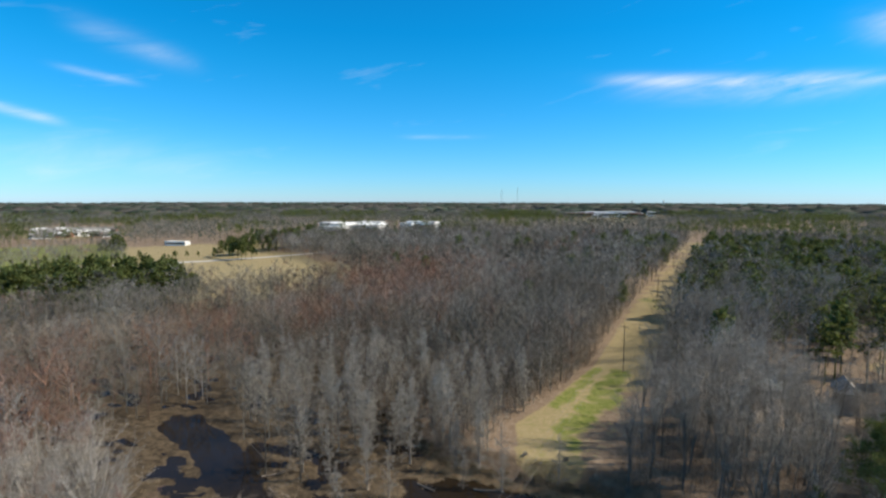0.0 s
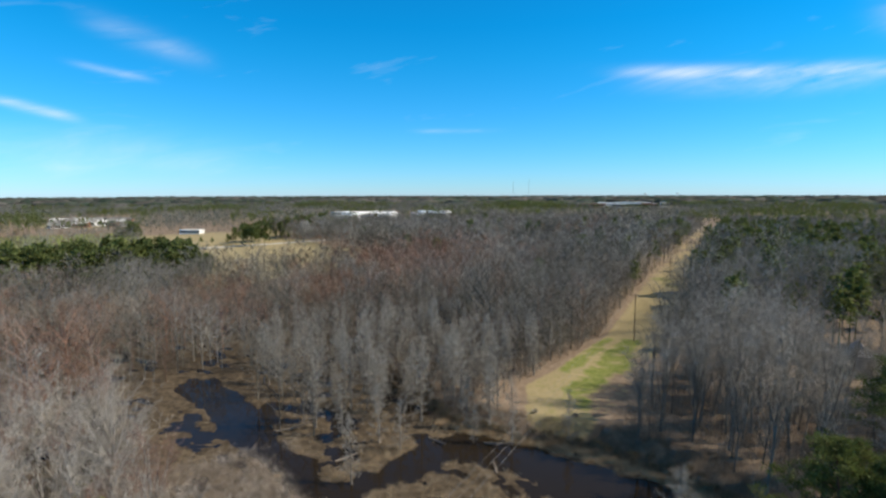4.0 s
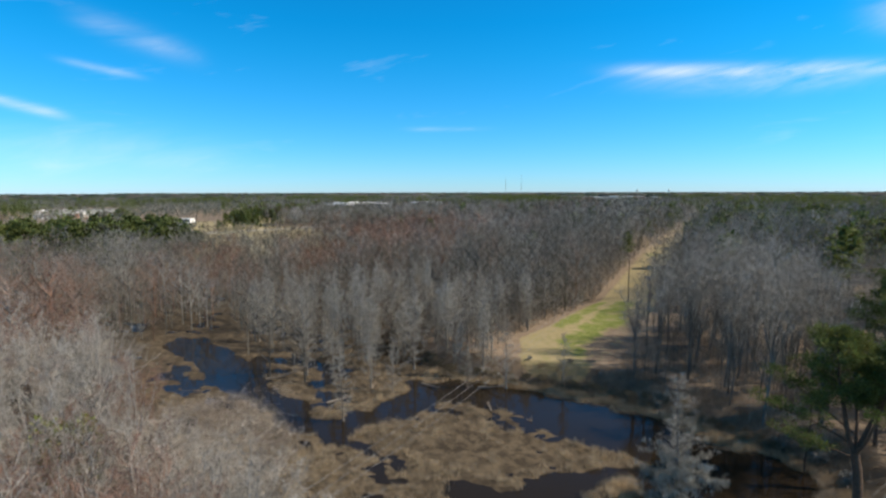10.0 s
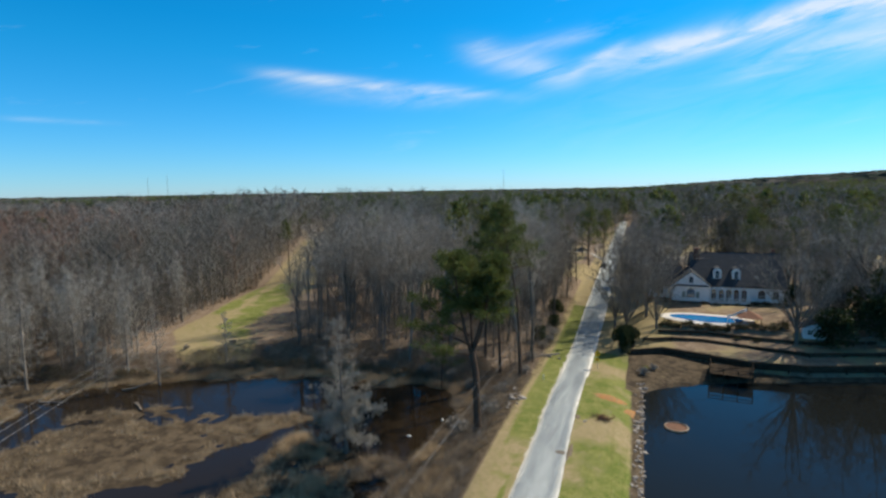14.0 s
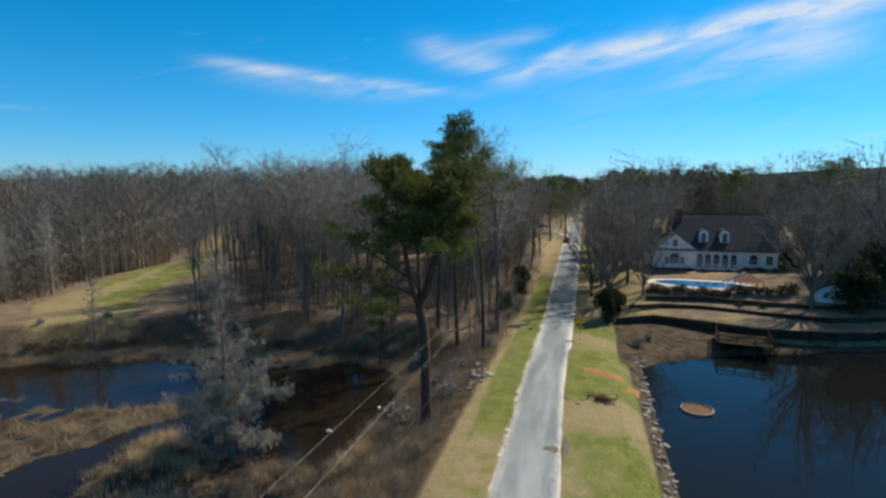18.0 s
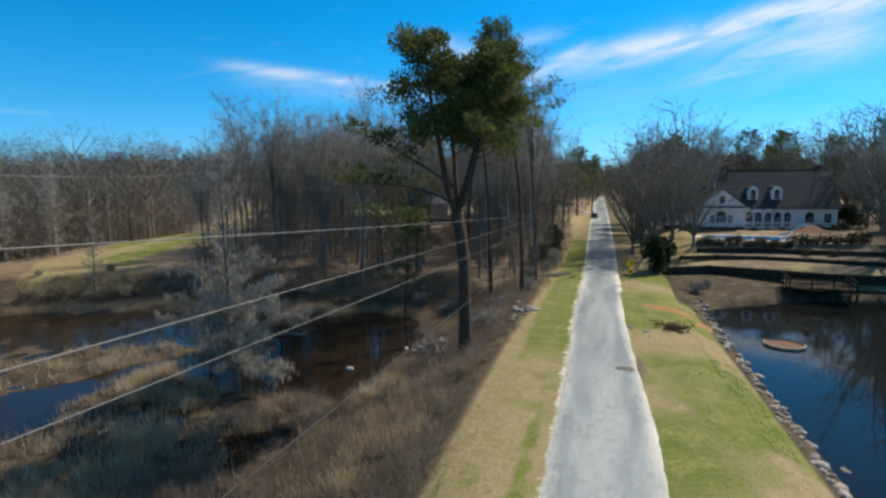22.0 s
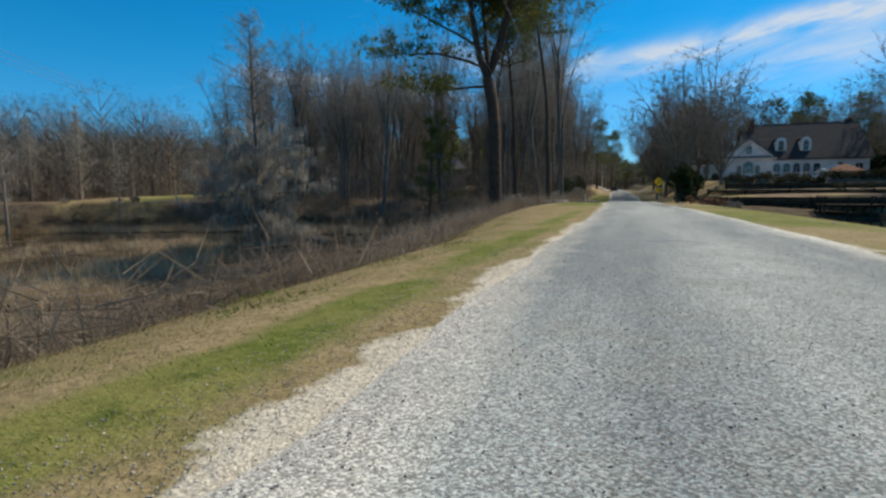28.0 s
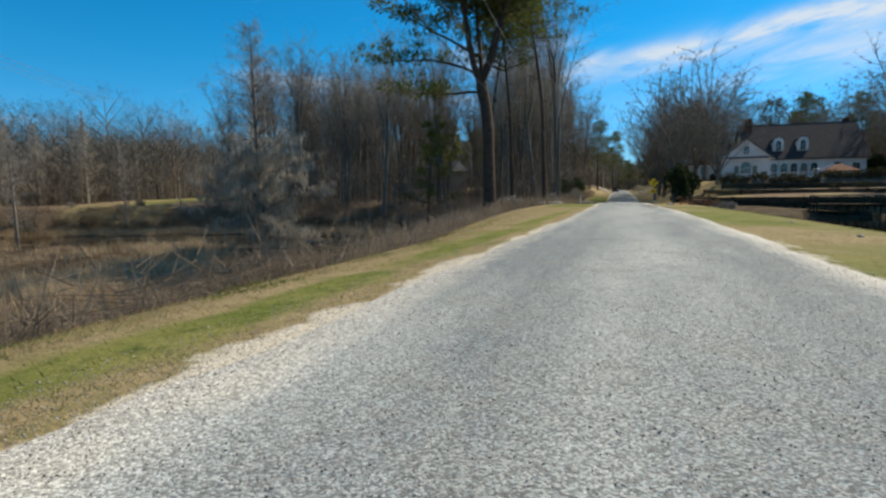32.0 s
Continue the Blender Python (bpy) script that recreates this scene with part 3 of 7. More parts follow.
CHANNELS = [  # open water in the marsh: line and half width
    ([(-79, 57), (-74, 62), (-68, 66), (-60, 67.5), (-52, 69), (-44, 70), (-36, 74), (-31, 76)], 5.0),
    ([(-58, 67), (-46, 69.5)], 7.2),
    ([(-34, 75), (-31, 68), (-29.5, 62)], 6.0),
    ([(-34, 59), (-41.5, 59.3), (-44.5, 56), (-45.1, 51.5), (-44.3, 47), (-45, 42), (-50, 38)], 2.4),
    ([(-78, 57), (-80.5, 50), (-77, 42), (-76.5, 33), (-81, 28), (-91, 27), (-103, 24), (-113, 25)], 2.8),
    ([(-113, 25), (-125, 24), (-142, 20)], 4.8),
    ([(-104, 25), (-120, 32), (-112, 40), (-102, 44)], 1.9),
    ([(-95, 48), (-88, 53), (-80, 52)], 1.6),
]


def from_line(x, y, points):
    best = np.full(np.shape(x), 1e9)
    for (ax, ay), (bx, by) in zip(points[:-1], points[1:]):
        dx, dy = bx - ax, by - ay
        t = np.clip(((x - ax) * dx + (y - ay) * dy) / (dx * dx + dy * dy), 0, 1)
        best = np.minimum(best, np.hypot(x - ax - t * dx, y - ay - t * dy))
    return best


def road_z(y):
    return np.interp(y, [-200, 70, 97, 125, 180, 320, 700], [0, 0, -0.55, 0.1, 0.8, 2.2, 4])


def road_mid(y):
    """The road's middle; it bears slightly left beyond the dam."""
    return np.interp(y, [20, 40, 50, 57, 64, 72, 86, 100, 125, 184, 420], [-8.52, -8.55, -8.66, -8.88, -9.12, -9.32, -9.5, -9.68, -10.2, -11.4, -16.0])


def road_half(y):
    return np.interp(y, [20, 50, 58, 100, 125, 200], [2.12, 2.12, 1.93, 1.95, 2.3, 2.5])


def strip_offset(x, y):
    """Metres east of the middle of the cleared power-line strip, and half its width."""
    mid = np.interp(y, [70, 82, 100, 130, 160, 243, 600], [-80, -79, -84, -98.5, -116, -159, -345])
    half = np.interp(y, [70, 82, 100, 130, 160, 243, 600], [12.5, 12.5, 12, 11, 11.5, 10.5, 11])
    return x - mid, half


def land(x, y):
    """Height and zones (green grass, dry grass, mud with painted shade) of the ground."""
    x, y = np.asarray(x, float), np.asarray(y, float)
    x = x - (road_mid(y) + 8.52) * step(11.5, 5.5, np.abs(x + 8.5 - 0.5 * (road_mid(y) + 8.52)))
    far = np.hypot(x, y)
    rough = wave(x, y, 22, 3)
    # woods west of the road and beyond the marsh
    wood = 0.15 * rough + 0.028 * np.clip(y - 85, 0, 130) - 0.3
    wood += 8 * step(500, 2500, far) + 26 * step(300, 1500, x + 0.1 * y) * step(500, 1500, y)
    swamp = step(-96, -125, x) * step(-290, -220, x) * step(230, 130, y)
    wood = wood * (1 - swamp) + (-3.45 + 0.25 * rough) * swamp
    shore = np.interp(x, SHORE[:, 0], SHORE[:, 1])
    marsh = -3.58 + 0.16 * wave(x, y, 7, 5) + 0.07 * wave(x, y, 2.2, 6) - 0.03 * step(-70, -84, x)
    for line, half in CHANNELS:
        d = from_line(x, y, line) + 1.6 * wave(x, y, 9, 8)
        marsh -= 1.1 * step(half + 0.8, half - 1.6, d)
    marsh = np.maximum(marsh, -4.7)
    bank = step(-1.0, 8.0, y - shore + 1.2 * wave(x, y, 12, 9))
    bank = np.maximum(bank, np.maximum(step(-225, -275, x), step(-55, -110, y)))
    west = marsh * (1 - bank) + wood * bank
    # the dam with the road on it
    rz = road_z(y)
    shoulder = np.interp(y, [20, 36, 45, 56, 70], [-12.9, -13.0, -14.3, -15.6, -16.3])
    left = np.interp(x - shoulder, [-9, -6.5, -4, -2.5, -1.2, 0, 1, 2.2], [-3.6, -3.1, -2.2, -1.5, -0.8, -0.24, -0.07, 0.0])
    dam_left = np.where(x < -24, west, left + rz)
    mixl = step(-25, -20.5, x)
    low = west * (1 - mixl) + dam_left * mixl
    upland = wood + (rz - wood) * step(-19, -11.5, x)
    beyond = step(76, 92, y)
    z_left = low * (1 - beyond) + np.where(x > -24, upland, west) * beyond
    # right of the road: bank, pond, terraced lawn
    right = np.interp(x, [-6.3, -3.5, -2.0, -0.6, 1.0, 3.0, 6.0], [0, -0.06, -0.28, -1.0, -2.05, -2.8, -3.4])
    pond_y = np.interp(x, POND_SHORE[:, 0], POND_SHORE[:, 1]) + 0.5 * wave(x, y, 5, 11)
    basin = right + rz * step(3, -3, x)
    basin = basin + (2.4 - basin) * step(58, 66, x)
    lawn = -1.75 + 0.075 * np.clip(y - pond_y, 0, 12)
    for line, foot, top in WALLS:
        wy = np.interp(x, line[:, 0], line[:, 1])
        lawn = np.maximum(lawn, np.where(y > wy + 0.30, top + 0.05 + 0.09 * np.clip(y - wy - 0.3, 0, 6), lawn))
    lawn = np.where(y > 107.0, np.maximum(lawn, 2.45), lawn)
    lawn += 0.3 * step(118, 126, y) + 0.02 * np.clip(y - 140, 0, 200)
    verge = rz - 0.12
    lawn = verge + (lawn - verge) * step(-4.0, 3.5, x)
    wy0 = np.interp(x, WALLS[0][0][:, 0], WALLS[0][0][:, 1])
    land_n = np.where(y > wy0, lawn, np.minimum(-1.75 + 0.085 * (y - pond_y), lawn))
    toward = step(-3.5, 0.8, x)
    land_n = (verge) * (1 - toward) + land_n * toward
    north = step(-1.4, 1.6, y - pond_y)
    z_right = basin * (1 - north) + land_n * north
    z = np.where(x < -8.5, z_left, z_right)
    z = z + (wood - z) * step(62, 95, x) * step(90, 130, y)
    z = z + (26 * step(300, 1500, x + 0.1 * y) * step(500, 1500, y) + 8 * step(500, 2500, far)) * (x >= -8.5)
    # zones
    off, half = strip_offset(x, y)
    instrip = step(1.0, -2.5, np.abs(off) - half) * (y > np.maximum(shore + 2, 72.5 + 0.87 * np.clip(-78 - x, 0, 40))) * step(-30, -50, x)
    dry = instrip.copy()
    # a worn track; grass is green on both sides of it at the strip's foot, tan further up
    path_x = np.interp(y, [70, 79, 90, 113, 130, 150], [-70, -76, -86, -95, -103, -113])
    beside = np.abs(x - path_x) + 0.9 * wave(x, y, 5, 15)
    foot = np.where(x > path_x, step(80, 88, y), step(93, 101, y))
    green = instrip * step(0.6, 2.0, beside) * step(13, 7, x - path_x + 1.5 * wave(x, y, 7, 12)) * foot * step(139, 131, y + 1.5 * wave(x, y, 6, 13)) * (0.78 + 0.34 * wave(x, y, 3.2, 14))
    dry = dry * (1 - 0.75 * step(7, 12, x - path_x + 1.5 * wave(x, y, 7, 12)) * step(128, 118, y) * step(74, 80, y))
    green = np.maximum(green, instrip * 0.3 * step(150, 120, y))
    green = np.maximum(green, instrip * np.exp(-((y - 224 + 0.5 * off) / 9) ** 2) * 0.7)
    near_road = step(-15.2, -14.2, x) * step(8, 3, x) * (y > -60) * (y < 340)
    dry = np.maximum(dry, near_road * 0.9)
    lawny = step(-4.5, -2.5, x) * step(64, 58, x) * step(80, 84, y) * step(175, 160, y)
    # brownish lawn, dulled further with litter colour to paint in tree shade
    dry = np.maximum(dry, lawny * (0.36 + 0.3 * wave(x, y, 5, 71)))
    rightv = (x > -6.5) & (x < 1.5) & (y < 96)
    green = np.maximum(green, np.where(rightv, 0.6 + 0.42 * wave(x, y, 6, 17), 0))
    leftv = step(-13.8, -13.1, x) * (x < -10) * (y < 130)
    strip_green = np.exp(-((x + 11.3) / 0.36) ** 2) * (0.85 + 0.42 * wave(x, y, 1.3, 19))
    green = np.maximum(green, leftv * strip_green * step(60, 45, y) + leftv * step(52, 62, y) * 0.75)
    green = np.maximum(green, leftv * (0.26 + 0.3 * wave(x, y, 1.7, 21)) + 0.3 * leftv * np.exp(-((x + 13.4) / 0.5) ** 2))
    gravel = np.where((y > -60) & (y < 150), np.maximum(step(-11.0, -10.5, x + (0.03 + 0.27 * step(36, 30, y)) * wave(x, y, 1.4, 20)) * step(-8, -9, x), step(-5.9, -6.3, x + 0.1 * wave(x, y, 1.2, 22)) * step(-9, -8, x) * 0.55), 0.0)
    gravel = gravel * (0.5 + 0.5 * step(42, 32, y))
    mud_shade = step(-3.0, -3.35, z) * (x < -14) * 1.0
    # no mud on the dam slope: its colour darkens backlit ground under brambles
    mud_shade = np.maximum(mud_shade, step(-14.0, -15.5, x - 0.02 * (y - 40)) * step(-27, -25, x) * step(84, 78, y) * 0.8)
    # wet mud above the pond, at full strength to paint in its shade
    mud_shade = np.maximum(mud_shade, ((x > -1) & (y > 80) & (y < wy0) & (x < 60)) * (0.95 + 0.3 * wave(x, y, 3, 72)))
    mud_shade = np.maximum(mud_shade, (x > -0.8) * (x < 62) * (y < 84) * step(-0.9, -1.5, z))
    # open fields far off
    for fx, fy, rx, ry, g in FIELDS:
        f = step(1.15, 0.9, np.maximum(np.abs(x - fx) / rx, np.abs(y - fy) / ry) + 0.1 * wave(x, y, 60, 23))
        dry = np.maximum(dry, f)
        if g:
            green = np.maximum(green, f * g)
    return z, green, dry, mud_shade, gravel


FIELDS = [(-392, 20, 107, 140, 0.0), (-610, -40, 92, 75, 0.95), (-560, 90, 75, 60, 0.1), (-610, 190, 50, 50, 0.0), (-900, 1180, 110, 160, 0.2), (-790, 1010, 80, 120, 0.3), (-620, 60, 60, 60, 0.0), (-672, 350, 60, 70, 0), (-760, 350, 60, 80, 0), (-930, 0, 75, 60, 0), (-180, 505, 45, 15, 0),
          (60, 260, 50, 60, 0.1), (-40, 215, 18, 22, 0.0), (-21, 172, 7, 11, 0.0), (-24, 300, 9, 14, 0.0), (95, 190, 30, 30, 0.0), (-500, -120, 60, 60, 0.4)]


def axis(spans, first, last, grow=1.13):
    """Coordinates: even steps over the spans, then growing steps to both ends."""
    mids = []
    for a, b, s in spans:
        mids += list(np.arange(a, b - 1e-6, s))
    mids.append(spans[-1][1])
    out, s = [], spans[-1][2]
    v = mids[-1]
    while v < last:
        s *= grow
        v += s
        out.append(min(v, last))
    low, s, v = [], spans[0][2], mids[0]
    while v > first:
        s *= grow
        v -= s
        low.append(max(v, first))
    return np.array(low[::-1] + mids + out)


def build_ground():
    xs = axis([(-165, -125, 1.6), (-125, -28, 1.0), (-28, -12.4, 0.5), (-12.4, -5.2, 0.24), (-5.2, 6, 0.5), (6, 45, 0.9)], -4900, 4900)
    ys = axis([(-40, 18, 1.6), (18, 40, 0.6), (40, 94, 0.8), (94, 108.4, 0.3), (108.4, 150, 1.3)], -4900, 4900)
    X, Y = np.meshgrid(xs, ys)
    z, g, d, m, gr = land(X.ravel(), Y.ravel())
    nx, ny = len(xs), len(ys)
    i = (np.arange(ny - 1)[:, None] * nx + np.arange(nx - 1)[None]).ravel()
    tris = np.concatenate([np.stack([i, i + 1, i + nx + 1], 1), np.stack([i, i + nx + 1, i + nx], 1)])
    me = tri_mesh("ground", np.stack([X.ravel(), Y.ravel(), z], 1), tris, "ground")
    layer = me.color_attributes.new("zone", "FLOAT_COLOR", "POINT")
    layer.data.foreach_set("color", np.clip(np.stack([g, d, m, gr], 1), 0, 1).astype(np.float32).ravel())
    me.shade_smooth()
    tagged(new("ground", me), "winter ground of leaf litter, dry grass and marsh mud", "ground", kind="structure")


build_ground()


def land_z(x, y):
    return float(land(np.array([x]), np.array([y]))[0][0])


def build_road():
    ys = axis([(15, 60, 0.25), (60, 130, 0.8)], -150, 420, 1.05)
    rows = []
    for y in ys:
        z = float(road_z(y)) + 0.012
        mid, half = float(road_mid(y)), float(road_half(y))
        wl = mid - half + 0.2 + 0.07 * float(wave(0.0, y, 1.5, 31)) + 0.02 * float(wave(3.0, y, 0.45, 32))
        wr = mid + half + 0.05 * float(wave(9.0, y, 1.9, 33)) + 0.02 * float(wave(5.0, y, 0.5, 34))
        xs = np.linspace(wl, wr, 13)
        crown = 0.075 * (1 - ((xs - mid) / 2.35) ** 2)
        rows.append([(wl - 0.25, y, z - 0.10)] + [(x, y, z + c) for x, c in zip(xs, crown)] + [(wr + 0.35, y, z - 0.10)])
    n = len(rows[0])
    verts = [v for r in rows for v in r]
    faces = [(a * n + b, a * n + b + 1, (a + 1) * n + b + 1, (a + 1) * n + b) for a in range(len(rows) - 1) for b in range(n - 1)]
    me = mesh("road", verts, faces, "road", True)
    side = me.attributes.new("side", "FLOAT", "POINT")
    side.data.foreach_set("value", np.array([abs(v[0] - float(road_mid(v[1]))) * (2.2 if v[0] < road_mid(v[1]) else 2.0) / float(road_half(v[1])) for v in verts], np.float32))
    tagged(new("road", me), "narrow pale grey chip-seal road on the dam with ragged sandy edges", "road", kind="structure")


build_road()


def sheet(name, x0, x1, y0, y1, z, material, label):
    bm = box(x0, y0, z - 0.02, x1, y1, z)
    me = bpy.data.meshes.new(name)
    bm.to_mesh(me)
    bm.free()
    me.materials.append(M[material])
    tagged(new(name, me), label, "water", kind="structure")


sheet("water", -430, -15.5, -160, 330, MARSH_LEVEL, "marsh_water", "still tannin-brown marsh water reflecting the sky")
sheet("water", -0.4, 64, -70, 99, POND_LEVEL, "pond_water", "still dark pond water beside the road dam")


# ---- plants ----
def ring(c, way, r, sides):
    way = way / (np.linalg.norm(way) + 1e-9)
    u = np.cross(way, (0.3, 0.9, 0.1) if abs(way[2]) > 0.8 else (0, 0, 1))
    u /= np.linalg.norm(u) + 1e-9
    v = np.cross(way, u)
    a = np.arange(sides) * 2 * np.pi / sides
    return c + r * (np.cos(a)[:, None] * u + np.sin(a)[:, None] * v)


class Plant:
    """Gathers tapered limbs and thin blades as triangles."""

    def __init__(self, seed):
        self.r = np.random.RandomState(seed)
        self.v, self.t, self.n = [], [], 0

    def tube(self, pts, radii, sides):
        pts = np.asarray(pts, float)
        base = self.n
        for k, (p, r) in enumerate(zip(pts, radii)):
            way = pts[min(k + 1, len(pts) - 1)] - pts[max(k - 1, 0)]
            self.v.append(ring(p, way, r, sides))
        self.n += sides * len(pts)
        for k in range(len(pts) - 1):
            for s in range(sides):
                a, b = base + k * sides + s, base + k * sides + (s + 1) % sides
                self.t += [(a, b, b + sides), (a, b + sides, a + sides)]

    def blade(self, p, q, w):
        """A sliver from p to q, w wide at its foot."""
        p, q = np.asarray(p, float), np.asarray(q, float)
        side = np.cross(q - p, self.r.normal(size=3))
        side *= w / 2 / (np.linalg.norm(side) + 1e-9)
        self.v.append(np.array([p - side, p + side, q]))
        self.t.append((self.n, self.n + 1, self.n + 2))
        self.n += 3

    def leaf(self, p, way, length, width):
        """A flat lozenge of two triangles."""
        way = np.asarray(way, float) / (np.linalg.norm(way) + 1e-9)
        side = np.cross(way, self.r.normal(size=3))
        side *= width / 2 / (np.linalg.norm(side) + 1e-9)
        m = p + way * length * 0.5
        self.v.append(np.array([p, m - side, p + way * length, m + side]))
        self.t += [(self.n, self.n + 1, self.n + 2), (self.n, self.n + 2, self.n + 3)]
        self.n += 4

    def arrays(self):
        return np.concatenate(self.v), np.array(self.t)

    def mesh(self, name, material):
        return tri_mesh(name, *self.arrays(), material)


def limb_path(r, start, way, length, steps, wander, rise=0.0):
    pts, p, d = [np.array(start, float)], np.array(start, float), np.array(way, float)
    d /= np.linalg.norm(d)
    for _ in range(steps):
        d = d + r.normal(size=3) * wander + np.array([0, 0, rise])
        d /= np.linalg.norm(d)
        p = p + d * length / steps
        pts.append(p.copy())
    return np.array(pts)


# stands of red-budded maples: place, reach, share
MAPLES = [(-217, 116, 42, 0.75), (-240, 155, 34, 0.6), (-262, 112, 30, 0.6), (-147, -10, 26, 0.75), (-187, 12, 24, 0.6), (-197, 33, 24, 0.6), (-262, 262, 24, 0.6), (-300, 190, 30, 0.3)]


def joined(plants, places, name, material, label, category):
    """Many small plants set out on the land as one object; places: rows x, y, z, turn, size, which."""
    vs, ts, tones, n = [], [], [], 0
    places = np.asarray(places, float)
    rt = np.random.RandomState(len(places))
    tone = rt.uniform(0, 1, len(places))
    red = np.zeros(len(places))
    for rx, ry, rad, most in MAPLES:
        red = np.maximum(red, most * np.exp(-((places[:, 0] - rx) ** 2 + (places[:, 1] - ry) ** 2) / rad ** 2))
    red = np.where(rt.uniform(0, 1, len(places)) < red + 0.03, rt.uniform(0.45, 1.0, len(places)), 0.0)
    for k, (v, t) in enumerate(plants):
        some = places[places[:, 5] == k]
        if not len(some):
            continue
        c, s = np.cos(some[:, 3]), np.sin(some[:, 3])
        X = (v[None, :, 0] * c[:, None] - v[None, :, 1] * s[:, None]) * some[:, 4:5] + some[:, 0:1]
        Y = (v[None, :, 0] * s[:, None] + v[None, :, 1] * c[:, None]) * some[:, 4:5] + some[:, 1:2]
        Z = v[None, :, 2] * some[:, 4:5] + some[:, 2:3]
        vs.append(np.stack([X, Y, Z], 2).reshape(-1, 3))
        ts.append((t[None] + (np.arange(len(some)) * len(v))[:, None, None]).reshape(-1, 3) + n)
        n += len(v) * len(some)
        mine = places[:, 5] == k
        tones.append(np.repeat(np.stack([tone[mine], red[mine], tone[mine], tone[mine]], 1), len(v), 0))
    me = tri_mesh(name, np.concatenate(vs), np.concatenate(ts), material)
    if material in ("wood_far", "twig_young"):
        layer = me.color_attributes.new("tree", "FLOAT_COLOR", "POINT")
        layer.data.foreach_set("color", np.concatenate(tones).astype(np.float32).ravel())
    return tagged(new(name, me), label, category, kind="stuff")


def tree_thing(name, wood, crown, bark, leaf, label, extra=None):
    ob = thing(name, (0, 0, 0), label, "tree")
    part("trunk", wood.mesh("trunk", bark), bark, ob)
    part("crown", crown.mesh("crown", leaf), leaf, ob)
    if extra:
        tagged(part("moss", extra.mesh("moss", "moss"), "moss", ob, "hanging grey moss"), kind="stuff")
    return ob


def fan_tree(seed, h, fork, tilt, radius, limbs, twigs, width=0.02, sides=7, reach=(0.4, 1.35)):
    """A tree whose bole divides into long ascending limbs that spread into a rounded, open crown of fine twigs."""
    wood, crown = Plant(seed), Plant(seed + 1000)
    r = wood.r
    bole = limb_path(r, (0, 0, -0.4), (r.normal() * 0.05, r.normal() * 0.05, 1), h * fork, 6, 0.035, 0.03)
    radii = radius * np.linspace(1.0, 0.72, 7)
    radii[0] *= 1.35
    wood.tube(bole, radii, sides)
    tips, ways = [], []
    for k in range(limbs):
        f = 1.0 if k < 3 else r.uniform(0.55, 1.0)
        i = min(int(f * 6), 5)
        q = bole[i] + (bole[i + 1] - bole[i]) * (f * 6 - i)
        a = k * 2.4 + r.uniform(-0.5, 0.5)
        lean = (tilt * r.uniform(0.15, 0.7) if k < 3 else tilt * r.uniform(0.6, 1.25))
        length = (h - q[2]) * r.uniform(0.82, 1.02) * (1.0 if k < 3 else 0.85)
        pts = limb_path(r, q, (np.cos(a) * lean, np.sin(a) * lean, 1), length, 7, 0.09, 0.05)
        rr = radius * (0.62 if k < 3 else 0.38)
        wood.tube(pts, rr * np.array([1, 0.86, 0.72, 0.58, 0.44, 0.3, 0.18, 0.06]), 5)
        for j in range(15):
            u = r.uniform(0.25, 1.0) * 7
            n = min(int(u), 6)
            b = pts[n] + (pts[n + 1] - pts[n]) * (u - n)
            main = (pts[n + 1] - pts[n]) / np.linalg.norm(pts[n + 1] - pts[n])
            sub = limb_path(r, b, main * 0.7 + r.normal(size=3) * (0.7, 0.7, 0.4), length * r.uniform(0.12, 0.28), 3, 0.16, 0.06)
            crown.tube(sub, rr * np.array([0.26, 0.18, 0.11, 0.03]), 3)
            for m in (1, 2, 3):
                tips.append(sub[m])
                ways.append(sub[m] - sub[m - 1])
        tips += [pts[6], pts[7]]
        ways += [pts[6] - pts[5], pts[7] - pts[6]]
    tips, ways = np.array(tips), np.array(ways)
    ways /= np.linalg.norm(ways, axis=1)[:, None]
    for _ in range(twigs):
        n = r.randint(len(tips))
        q = tips[n] + r.normal(size=3) * 0.1
        way = ways[n] * 0.45 + r.normal(size=3) * 0.7 + (0, 0, 0.1)
        crown.blade(q, q + way / np.linalg.norm(way) * r.uniform(*reach), width * r.uniform(0.6, 1.5))
    return wood, crown


STRIP_CLEAR = 1.5
rng = np.random.RandomState(7)


def open_ground(x, y):
    """True where no wood grows: strip, road, ponds, lawns, fields, marsh."""
    off, half = strip_offset(x, y)
    shore = np.interp(x, SHORE[:, 0], SHORE[:, 1])
    clear = (np.abs(off) < half + STRIP_CLEAR) & (y > shore - 4) & (y > 69 + 0.87 * np.clip(-79 - x, 0, 40))
    clear |= (off > 0) & (off < half + 4) & (y > shore - 4) & (y < 126)
    clear |= (x > -29) & (x < -14) & (y > 158) & (y < 200)
    clear |= (x > -17) & (x < 66) & (y < 150) & (y > -120)
    clear |= (x > -15.5) & (x < -1.5) & (y >= 150) & (y < 420)
    clear |= (x > -42) & (x < -14) & (y > -120) & (y < 84)
    clear |= (y > np.interp(x, [-110, -90, -66, -58, -48, -40], [4, 5, 7, 11, 13, 13])) & (y < shore + 2.0) & (x > -98)
    clear |= (x > -150) & (x < -97) & (y > 4) & (y < 30)
    clear |= (x > -62) & (x < -38) & (y > 126) & (y < 165)
    clear |= from_line(x, y, [(-26.5, 83), (-48.8, 149)]) < 1.9
    for fx, fy, rx, ry, g in FIELDS:
        clear |= (np.abs(x - fx) < rx * 0.98) & (np.abs(y - fy) < ry * 0.98)
    for line, half_w in CHANNELS[4:]:
        clear |= from_line(x, y, line) < half_w + 1.0
    return clear


